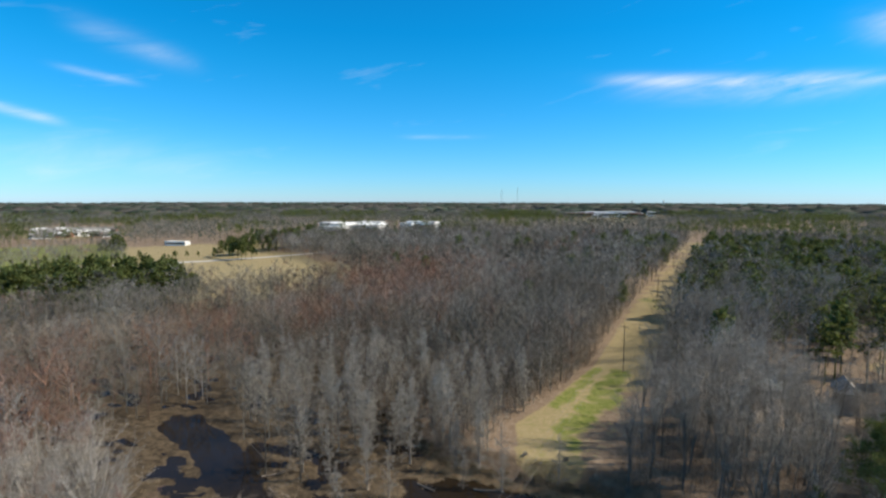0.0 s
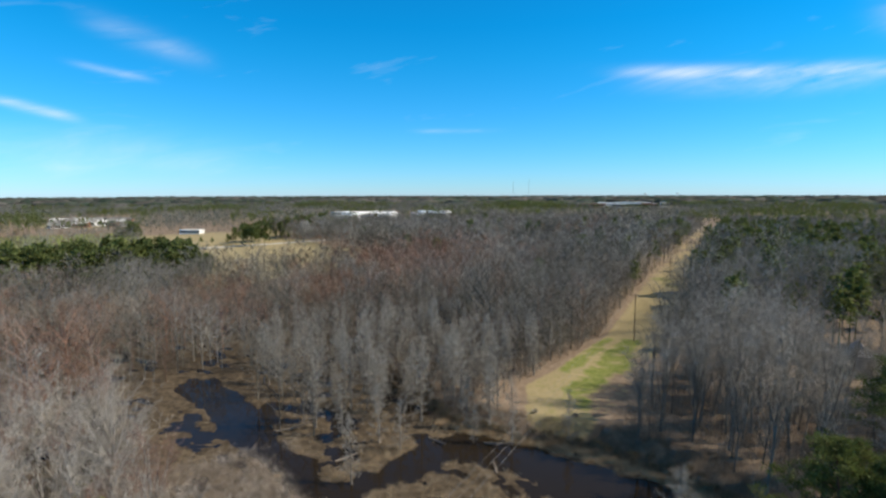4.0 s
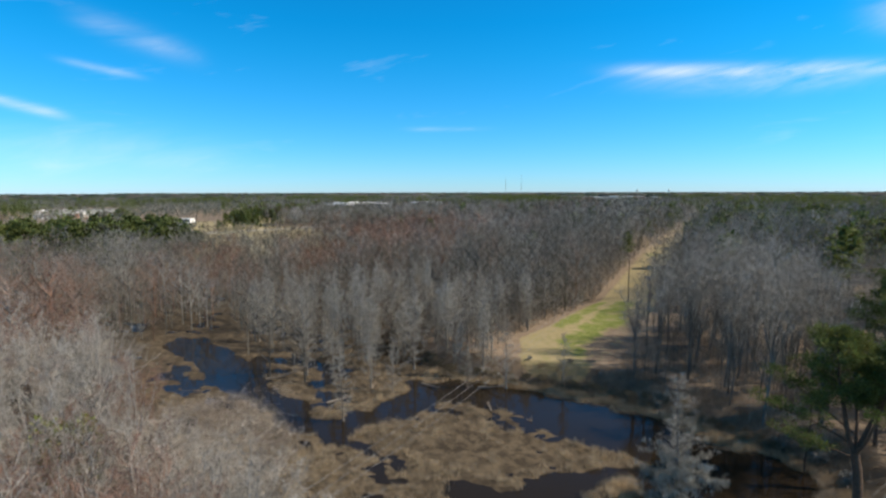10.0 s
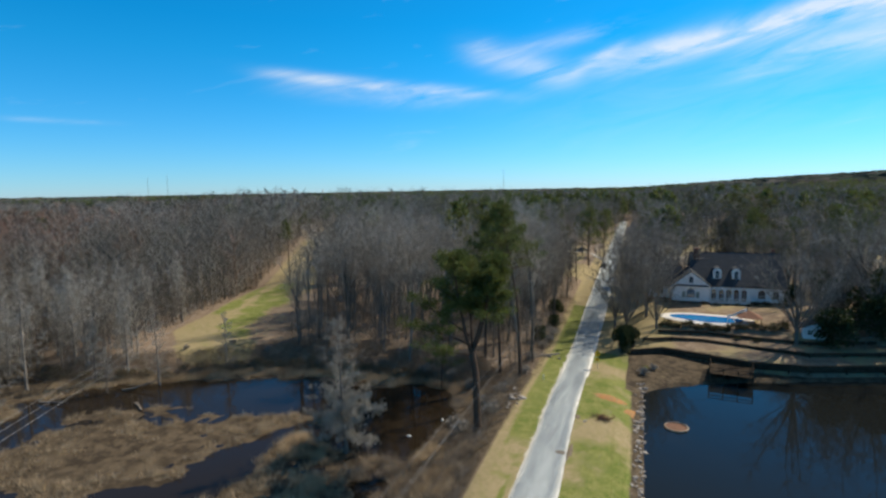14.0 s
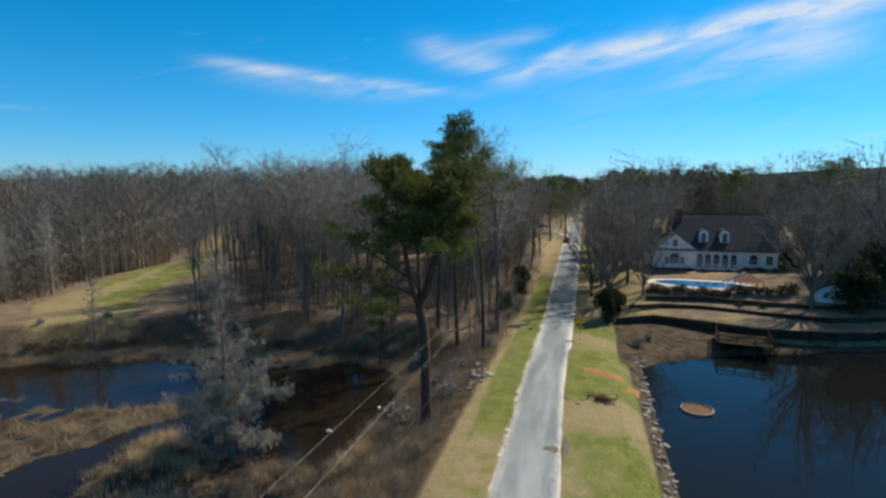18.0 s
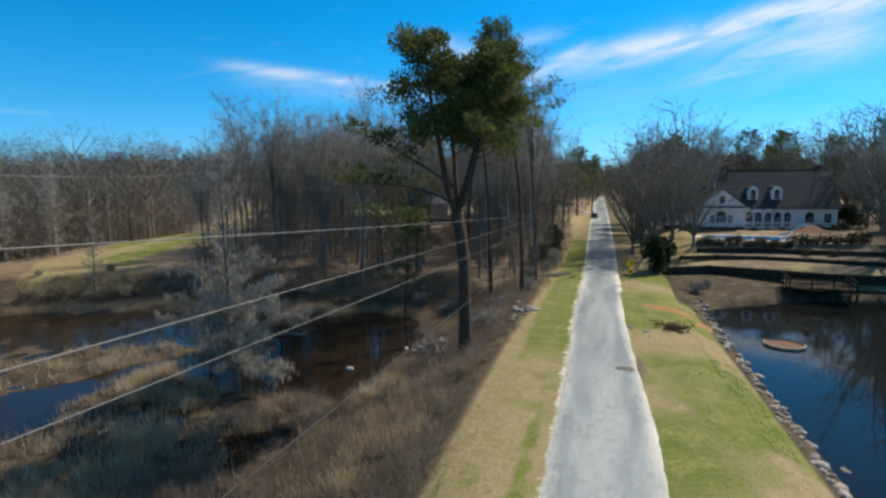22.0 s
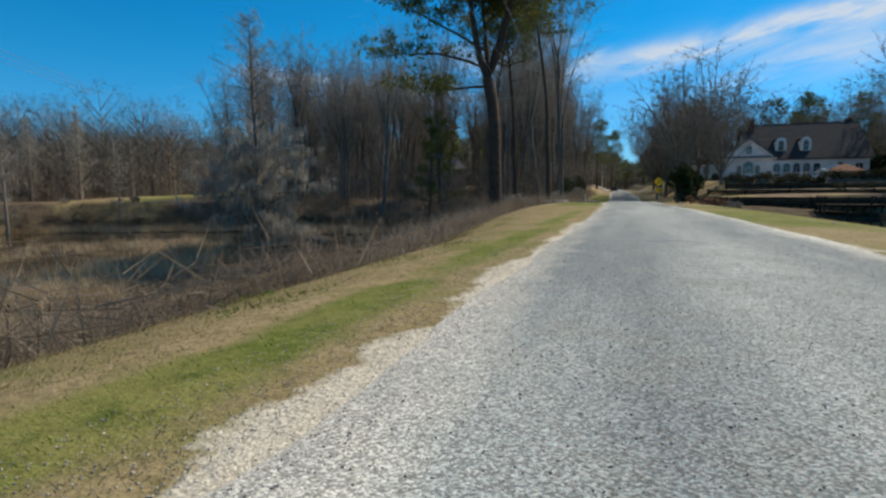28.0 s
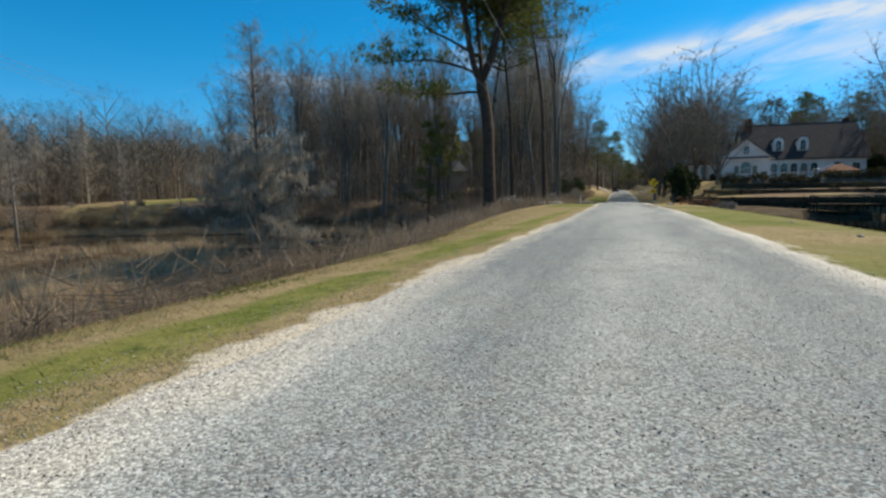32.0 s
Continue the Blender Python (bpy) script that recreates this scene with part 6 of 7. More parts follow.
# ---- road furniture, wires ----
def build_sign():
    ob = thing("road_sign", (-6.25, 86.8, land_z(-6.25, 86.8)), "yellow diamond warning sign with a plate below", "road sign")
    part("post", box(-0.035, -0.02, -0.4, 0.035, 0.02, 2.9, 0.006), "steel", ob, "steel post")
    d = box(-0.38, -0.035, -0.38, 0.38, -0.025, 0.38)
    bmesh.ops.transform(d, matrix=Matrix.Translation((0, 0, 2.38)) @ Matrix.Rotation(radians(45), 4, "Y"), verts=d.verts)
    dia = part("diamond", d, "sign_yellow", ob, "yellow diamond plate")
    part("border", rod((-0.50, -0.039, 2.38), (0, -0.039, 2.88), 0.008, 0.008, 4), "black", dia)
    part("border", rod((0.50, -0.039, 2.38), (0, -0.039, 2.88), 0.008, 0.008, 4), "black", dia)
    part("border", rod((-0.50, -0.039, 2.38), (0, -0.039, 1.88), 0.008, 0.008, 4), "black", dia)
    part("border", rod((0.50, -0.039, 2.38), (0, -0.039, 1.88), 0.008, 0.008, 4), "black", dia)
    part("arrow", box(-0.05, -0.041, 2.1, 0.04, -0.036, 2.45), "black", dia)
    part("arrow", box(-0.05, -0.041, 2.45, 0.22, -0.036, 2.54), "black", dia)
    part("arrow_head", prism([(0.2, 2.62), (0.34, 2.495), (0.2, 2.37)], -0.041, -0.036), "black", dia)
    p = part("plate", box(-0.26, -0.033, 1.25, 0.26, -0.023, 1.72, 0.004), "sign_yellow", ob, "yellow plate under the diamond")
    part("bar", box(-0.17, -0.037, 1.36, -0.04, -0.032, 1.6), "black", p)
    part("bar", box(0.02, -0.037, 1.36, 0.16, -0.032, 1.6), "black", p)


build_sign()


def build_pole(x, y, top, arm=True, turn=0.0, label="weathered wooden utility pole beside the road", sink=0.0):
    z = land_z(x, y)
    ob = thing("utility_pole", (x, y, z), label, "utility pole", turn=turn)
    h = top - z
    part("shaft", rod((0, 0, -0.5), (0, 0, h), 0.17, 0.11, 10), "pole_wood", ob)
    if arm:
        a = part("crossarm", box(-1.2, -0.06, h - 0.75, 1.2, 0.06, h - 0.62, 0.01), "pole_wood", ob)
        for dx in (-1.1, 0.0, 1.1):
            part("insulator", rod((dx, 0, h - 0.62), (dx, 0, h - 0.42), 0.05, 0.035, 8), "steel", a)
        part("brace", rod((-0.7, 0.08, h - 0.7), (0, 0.12, h - 1.3), 0.02, 0.02, 5), "steel", ob)
        part("brace", rod((0.7, 0.08, h - 0.7), (0, 0.12, h - 1.3), 0.02, 0.02, 5), "steel", ob)
    return ob


def wire(a, b, sag, r, material, label):
    n = 40
    p = Plant(5)
    f = np.linspace(0, 1, n)
    pts = np.array(a)[None] * (1 - f[:, None]) + np.array(b)[None] * f[:, None]
    pts[:, 2] -= sag * 4 * f * (1 - f)
    p.tube(pts, np.full(n, r), 5)
    me = p.mesh("wire", material)
    me.shade_smooth()
    tagged(new("wire", me), label, "wire", "overhead wires")


build_pole(-16.4, 86.5, 9.4, False)
build_pole(-11.2, -34.0, 14.4, True)
build_pole(-18.6, 150.0, 11.5, False)
for x0, z0, z1, dx, r, kind in ((-11.0, 13.8, 7.3, 0.1, 0.0085, "wire"), (-10.2, 12.1, 7.0, 0.3, 0.0085, "wire"), (-11.8, 11.3, 5.8, -0.1, 0.008, "wire"), (-10.8, 9.6, 3.9, 0.15, 0.017, "wire_dark")):
    wire((x0, -34.0, z0), (-16.4 + dx, 86.5, z1), 0.6, r, kind, "grey overhead wire along the road" if kind == "wire" else "thick black cable below the overhead wires")
    wire((-16.4 + dx, 86.5, z1), (-18.6 + dx, 150.0, z1 + 2.0), 0.6, 0.008, "wire_dark", "thin overhead wire along the road")
STRIP_POLES = [(-26.0, -2.0, 13.5), (-98.6, 133.0, 15.3), (-160.0, 241.0, 15.0), (-219.0, 347.0, 16.0), (-290.0, 480.0, 17.0)]
for x, y, top in STRIP_POLES[1:]:
    build_pole(x, y, top, True, 30, "wooden power pole with a crossarm in the cleared strip")
build_pole(*STRIP_POLES[0], True, 30, "wooden power pole with a crossarm in the marsh")
for (ax, ay, az), (bx, by, bz) in zip(STRIP_POLES[:-1], STRIP_POLES[1:]):
    for d in (-1.1, 0.0, 1.1):
        ox, oy = d * math.cos(radians(30)), d * math.sin(radians(30))
        wire((ax + ox, ay + oy, az - 0.4), (bx + ox, by + oy, bz - 0.4), 2.2, 0.014, "wire", "grey overhead wire of the power line")


def rock_mesh(seed, flat=0.6):
    r = np.random.RandomState(seed)
    bm = bmesh.new()
    bmesh.ops.create_icosphere(bm, subdivisions=2, radius=0.5)
    dirs = r.normal(size=(7, 3))
    for v in bm.verts:
        k = 1.0
        for d in dirs:
            d2 = d / np.linalg.norm(d)
            k = min(k, 0.72 / max(0.05, abs(np.dot(d2, v.co.normalized()))) if abs(np.dot(d2, v.co.normalized())) > 0.72 else k)
        v.co *= k * (1 + 0.10 * r.normal())
        v.co.z *= flat
    me = bpy.data.meshes.new("rock")
    bm.to_mesh(me)
    bm.free()
    me.materials.append(M["rock"])
    return me


ROCKS = [rock_mesh(400 + k, f) for k, f in enumerate((0.6, 0.75, 0.5, 0.65))]


def lay_rocks(spots, group, label):
    for x, y, s in spots:
        ob = new("rock", ROCKS[rng.randint(4)])
        ob.matrix_basis = pose(x, y, max(land_z(x, y), POND_LEVEL - 0.1) + 0.08 * s, rng.uniform(-25, 25), rng.uniform(-25, 25), rng.uniform(0, 360)) @ Matrix.Diagonal((s * rng.uniform(0.8, 1.5), s, s, 1))
        tagged(ob, label, "rock", group)


ys = np.linspace(26, 85, 150)
lay_rocks([(0.35 + 0.45 * rng.normal() * 0.8 + (0.02 * (y - 78) ** 2 * 0.1 if y > 78 else 0), y + rng.uniform(-0.4, 0.4), rng.uniform(0.25, 0.75)) for y in ys], "riprap along the pond", "grey broken rock on the pond bank")
lay_rocks([(-16 + 1.1 * rng.normal(), 70 + 1.6 * rng.normal(), rng.uniform(0.3, 0.8)) for _ in range(22)], "rubble by the trees", "grey rubble block under the trees")
lay_rocks([(-14.4 + 0.9 * rng.normal(), 90.5 + 0.9 * rng.normal(), rng.uniform(0.3, 0.7)) for _ in range(9)], "pale stones", "pale stone beside the road verge")
lay_rocks([(-3 + 3.0 * rng.uniform(-1, 1), 45 + 25 * rng.uniform(-1, 1), rng.uniform(0.10, 0.22)) for _ in range(14)] + [(-5.9, 65.5, 0.4)], "verge stones", "small pale stone in the verge grass")


def build_logs():
    for k, (x, y, a, l) in enumerate(((-14.8, 91.0, 20, 2.2), (-13.6, 91.8, 35, 1.7), (-14.9, 90.2, -10, 1.9))):
        ob = thing("log", (x, y, land_z(x, y) + 0.16), "pale cut log lying beside the road verge", "log", "cut logs", turn=a)
        part("bark", rod((-l / 2, 0, 0), (l / 2, 0, 0), 0.15, 0.12, 10), "log_pale", ob)
        part("cut_end", rod((-l / 2 - 0.012, 0, 0), (-l / 2 + 0.02, 0, 0), 0.125, 0.125, 10), "log_cut", ob)
        part("cut_end", rod((l / 2 - 0.02, 0, 0), (l / 2 + 0.012, 0, 0), 0.10, 0.10, 10), "log_cut", ob)


M["log_pale"] = mat("log_pale", (0.42, 0.37, 0.31), 0.9, vary=[(4, (0.28, 0.24, 0.2), 0.45, 0.7)], bump=(15, 0.5))
M["log_grey"] = mat("log_grey", (0.27, 0.23, 0.19), 0.9, vary=[(4, (0.17, 0.14, 0.11), 0.45, 0.7)], bump=(15, 0.5))
M["log_cut"] = mat("log_cut", (0.6, 0.5, 0.36), 0.9, vary=[(8, (0.5, 0.4, 0.28), 0.45, 0.7)])
build_logs()


def build_riser():
    ob = thing("pond_riser", (4.5, 71.7, POND_LEVEL), "rusty round riser of the pond's overflow standing in water", "riser")
    bm = bmesh.new()
    n = 32
    rings = []
    for r, z in ((1.42, -0.8), (1.42, 0.16), (1.30, 0.20), (1.28, 0.02)):
        rings.append([bm.verts.new((r * math.cos(a), r * math.sin(a), z)) for a in np.linspace(0, 2 * math.pi, n, endpoint=False)])
    for a, b in zip(rings[:-1], rings[1:]):
        for i in range(n):
            bm.faces.new((a[i], a[(i + 1) % n], b[(i + 1) % n], b[i]))
    part("rim", bm, "rim_pale", ob, "pale worn rim")
    bm = bmesh.new()
    bmesh.ops.create_circle(bm, cap_ends=True, segments=n, radius=1.285, matrix=Matrix.Translation((0, 0, 0.08)))
    part("debris", bm, "rust", ob, "brown leaf debris filling it")


M["rim_pale"] = mat("rim_pale", (0.42, 0.36, 0.28), 0.85, vary=[(3, (0.25, 0.17, 0.11), 0.42, 0.65)], bump=(14, 0.4))
build_riser()


def mound(name, x, y, rx, ry, h, material, label, category, seed, lump=0.35):
    n, m = 26, 7
    r = np.random.RandomState(seed)
    f, a = [g.ravel() for g in np.meshgrid(np.arange(m) / (m - 1), 2 * np.pi * np.arange(n) / n, indexing="ij")]
    w = 1 + lump * wave(np.cos(a) * 2 + seed, np.sin(a) * 2, 1.5, seed)
    px, py = rx * f * w * np.cos(a), ry * f * w * np.sin(a)
    zz = h * (1 - f ** 2) * (1 + lump * r.normal(size=n * m) * 0.5) - 0.04 * f + land(x + px, y + py)[0] - land_z(x, y)
    verts, faces = np.stack([px, py, zz], 1), []
    for j in range(m - 1):
        for i in range(n):
            faces.append((j * n + i, j * n + (i + 1) % n, (j + 1) * n + (i + 1) % n, (j + 1) * n + i))
    ob = new(name, mesh(name, verts, faces, material, True))
    ob.matrix_basis = pose(x, y, land_z(x, y))
    tagged(ob, label, category)
    return ob


mound("clay_patch", -3.6, 74.6, 2.6, 1.3, 0.12, "clay", "patch of bare orange clay in the verge", "soil", 3)
mound("clay_patch", -0.9, 72.5, 0.9, 1.5, 0.10, "clay", "small patch of bare orange clay", "soil", 4)


def build_brush():
    p = Plant(91)
    for _ in range(90):
        a = p.r.normal(size=3) * (0.5, 0.35, 0.18) + (0, 0, 0.15)
        way = p.r.normal(size=3) * (1, 0.8, 0.5)
        pts = limb_path(p.r, a, way, p.r.uniform(0.4, 1.0), 3, 0.3)
        p.tube(pts, [0.05, 0.04, 0.03, 0.012], 4)
    ob = thing("brush_pile", (-3.9, 66.9, land_z(-3.9, 66.9)), "dark brown heap of roots and brush on the grass", "brush pile")
    part("root_heap", p.mesh("root_heap", "rust"), "rust", ob)
    mound("pothole_patch", -7.6, 56.7, 0.62, 0.5, 0.03, "tar", "ragged dark hole filled with dirt in the road", "pothole", 6).location.z += 0.085


M["tar_seam"] = mat("tar_seam", (0.12, 0.125, 0.13), 0.9, vary=[(6, (0.2, 0.205, 0.21), 0.45, 0.65)], bump=(40, 0.5))
M["soil_dark"] = mat("soil_dark", (0.16, 0.125, 0.09), 0.95, vary=[(5, (0.25, 0.205, 0.15), 0.45, 0.65)], bump=(20, 0.7))
M["tar"] = mat("tar", (0.13, 0.12, 0.105), 0.95, vary=[(5, (0.3, 0.26, 0.21), 0.45, 0.65)], bump=(25, 0.8))
build_brush()
for x, y, rx, ry, label in ((-9.30, 61.6, 0.10, 2.9, "long dark tar seam along the road"), (-9.42, 53.4, 0.10, 1.3, "dark tar seam along the road"), (-9.28, 63.2, 0.13, 0.7, "dark tar patch in the road")):
    mound("tar_seam", x, y, rx, ry, 0.012, "tar_seam", label, "tar seam", int(y)).location.z += 0.078
mound("bare_soil", -6.55, 57.2, 0.35, 1.9, 0.03, "soil_dark", "washed-out brown soil at the road edge", "soil", 9).location.z += 0.03
mound("bare_soil", -6.9, 66.5, 0.4, 0.7, 0.05, "soil_dark", "dark hollow of soil in the road verge", "soil", 12).location.z += 0.02
for x, y, a, paint, label in ((-14.25, 35.2, 20, "trim_white", "crushed pale drink can at the edge of the brambles"), (-14.5, 34.6, 80, "trim_white", "crushed pale drink can at the edge of the brambles"), (-14.9, 40.5, 50, "clay", "faded orange drink can at the edge of the brambles")):
    can = thing("drink_can", (x, y, land_z(x, y) + 0.05), label, "can", "discarded cans", turn=a)
    part("shell", rod((-0.08, 0, 0), (0.08, 0, 0), 0.045, 0.042, 10), paint, can)
    part("rim", rod((0.08, 0, 0), (0.095, 0, 0), 0.042, 0.034, 10), "steel", can)
post = thing("marker_post", (-13.2, 78.6, land_z(-13.2, 78.6)), "short white marker post in the verge", "post")
part("shaft", rod((0, 0, -0.3), (0, 0, 0.75), 0.045, 0.045, 8), "trim_white", post)
part("cap", rod((0, 0, 0.75), (0, 0, 0.79), 0.055, 0.03, 8), "trim_white", post)


# ---- other houses and far buildings ----
def far_house(x, y, wide, deep, high, turn, wall, roof, label, rise=2.2, windows=4, group="", category="house", gable=None):
    ob = thing("building", (x, y, land_z(x, y)), label, category, group, turn=turn)
    part("wall", box(-wide / 2, -deep / 2, -0.5, wide / 2, deep / 2, high), wall, ob)
    if rise:
        for s in (-1, 1):
            bm = roof_slab(-wide / 2 - 0.4, wide / 2 + 0.4, s * (deep / 2 + 0.5), high - 0.1, 0, high + rise)
            part("roof", bm, roof, ob)
        for s in (-1, 1):
            bm = prism([(-deep / 2, high), (deep / 2, high), (0, high + rise - 0.25)], s * wide / 2 - 0.1, s * wide / 2 + 0.1)
            bmesh.ops.rotate(bm, verts=bm.verts, cent=(0, 0, 0), matrix=Matrix.Rotation(radians(-90), 3, "Z"))
            part("gable", bm, gable or wall, ob)
    else:
        part("roof", box(-wide / 2 - 0.2, -deep / 2 - 0.2, high, wide / 2 + 0.2, deep / 2 + 0.2, high + 0.4), roof, ob)
    for k in range(windows):
        xx = -wide / 2 + wide * (k + 0.5) / windows
        part("window", box(xx - wide * 0.12 / max(1, windows / 4), -deep / 2 - 0.06, high * 0.35, xx + wide * 0.12 / max(1, windows / 4), -deep / 2 + 0.02, high * 0.75), "glass", ob)
    return ob


far_house(-66, 148, 11, 6.5, 2.5, 40, "siding_grey", "roof_pale", "low house with a pale metal roof among bare trees", 1.0)
far_house(-49.5, 152, 7, 4.2, 5.0, -62, "siding_grey", "roof_far", "grey house with a white gable among the trees", 2.6, 2, gable="trim_white")
far_house(-38, 232, 13, 9, 3.2, 10, "brick_far", "shingle", "low brick house with a dark roof beyond the wood", 2.4)
far_house(36, 400, 16, 10, 4.5, 20, "wall_far", "shingle", "house with a dark shingle roof beyond the field", 4.0)
far_house(60, 385, 15, 9, 4.5, 15, "brick_far", "shingle", "brick house with a dark roof beyond the field", 3.6)
far_house(112, 380, 15, 10, 4.5, -20, "wall_far", "shingle", "pale house with a dark roof beyond the field", 4.0)
far_house(78, 225, 9, 7, 3.0, 30, "wall_far", "roof_far", "pale outbuilding beyond the garden", 1.4, 2)
rb = np.random.RandomState(12)
for k in range(20):
    a, d = radians(67.4 - 10.0 * rb.uniform() ** 1.8), rb.uniform(690, 860)
    x, y = -d * math.sin(a), d * math.cos(a)
    far_house(x, y, rb.uniform(18, 46), rb.uniform(14, 26), rb.uniform(9, 17), 35 + 90 * rb.randint(2), "wall_far", "wall_far", "white works building with flat roof in the distance", 0, 5, "white works buildings", "building")
for k in range(5):
    a, d = radians(rb.uniform(62.0, 67.0)), rb.uniform(720, 800)
    x, y = -d * math.sin(a), d * math.cos(a)
    ob = thing("silo", (x, y, land_z(x, y)), "white cylindrical tank of the works", "tank", "white tanks")
    part("shell", rod((0, 0, 0), (0, 0, 15), 4.0, 4.0, 16), "wall_far", ob)
    part("dome", rod((0, 0, 15), (0, 0, 17), 4.0, 0.8, 16), "wall_far", ob)
for k in range(26):
    a, d = radians(rb.uniform(87.6, 93.2)), rb.uniform(860, 1010)
    x, y = -d * math.sin(a), d * math.cos(a)
    far_house(x, y, rb.uniform(14, 26), 10, rb.uniform(4, 7), 60 + 20 * rb.randint(3), "wall_far" if k % 3 else "brick_far", "roof_far" if k % 2 else "wall_far", "pale house of a far estate", 2.5, 4, "houses of the far estate")
far_house(-663, 92, 24, 10, 4.5, 50, "wall_far", "wall_far", "long white building beside the far road", 0.0, 6, category="building")
for x, y, w in ((-600, 150, 16), (-560, 190, 15), (-590, 225, 14)):
    far_house(x, y, w, 9, 3.5, 50 + 10 * rb.randint(3), "brick_far", "roof_far", "low brick house beside the far fields", 2.2, 4, "houses by the far fields")
for k in range(14):
    x, y = -900 + 100 * rb.uniform(-1, 1), 1160 + 150 * rb.uniform(-1, 1)
    far_house(x, y, rb.uniform(20, 60), rb.uniform(14, 24), rb.uniform(8, 15), 40, "wall_far" if k % 3 else "brick_far", "wall_far", "pale hall of a far industrial yard", 0, 5, "far halls", "building")


def water_tower(x, y, top):
    ob = thing("water_tower", (x, y, land_z(x, y)), "white water tower on the horizon", "water tower", "water towers")
    h = top - land_z(x, y)
    bm = bmesh.new()
    bmesh.ops.create_uvsphere(bm, u_segments=16, v_segments=10, radius=9, matrix=Matrix.Translation((0, 0, h)) @ Matrix.Diagonal((1, 1, 0.75, 1)))
    part("tank", bm, "wall_far", ob)
    part("stem", rod((0, 0, -1), (0, 0, h), 2.2, 1.8, 10), "wall_far", ob)


water_tower(-2550, 3464, 42)
water_tower(-2370, 3590, 44)


def mast(x, y, top):
    ob = thing("radio_mast", (x, y, land_z(x, y)), "thin lattice radio mast on the horizon", "mast", "radio masts")
    h = top - land_z(x, y)
    for a in range(3):
        dx, dy = 1.6 * math.cos(a * 2.094), 1.6 * math.sin(a * 2.094)
        part("leg", rod((dx, dy, -1), (dx * 0.5, dy * 0.5, h), 0.25, 0.2, 4), "steel", ob)
    for k in range(14):
        z = h * k / 14
        f = 1 - 0.5 * k / 14
        a = k * 2.094
        part("brace", rod((1.6 * f * math.cos(a), 1.6 * f * math.sin(a), z), (1.6 * f * math.cos(a + 2.094), 1.6 * f * math.sin(a + 2.094), z + h / 14), 0.14, 0.14, 4), "steel", ob)


mast(-622, 2423, 119)
mast(-1903, 1623, 102)
mast(-1850, 1672, 110)


# ---- undergrowth ----
def clump(seed, blades, high, spread, width, lean=0.35, arch=False):
    p = Plant(seed)
    r = p.r
    for _ in range(blades):
        a = np.append(r.normal(size=2) * spread, -0.05)
        way = np.append(r.normal(size=2) * lean, 1.0)
        l = high * r.uniform(0.45, 1.1)
        b = a + way / np.linalg.norm(way) * l
        if arch:
            m = a + (b - a) * 0.55
            p.blade(a, m, width)
            p.blade(m, b + np.append(r.normal(size=2) * l * 0.35, -l * r.uniform(0.0, 0.45)), width * 0.8)
        else:
            p.blade(a, b, width * r.uniform(0.7, 1.3))
    return p.arrays()


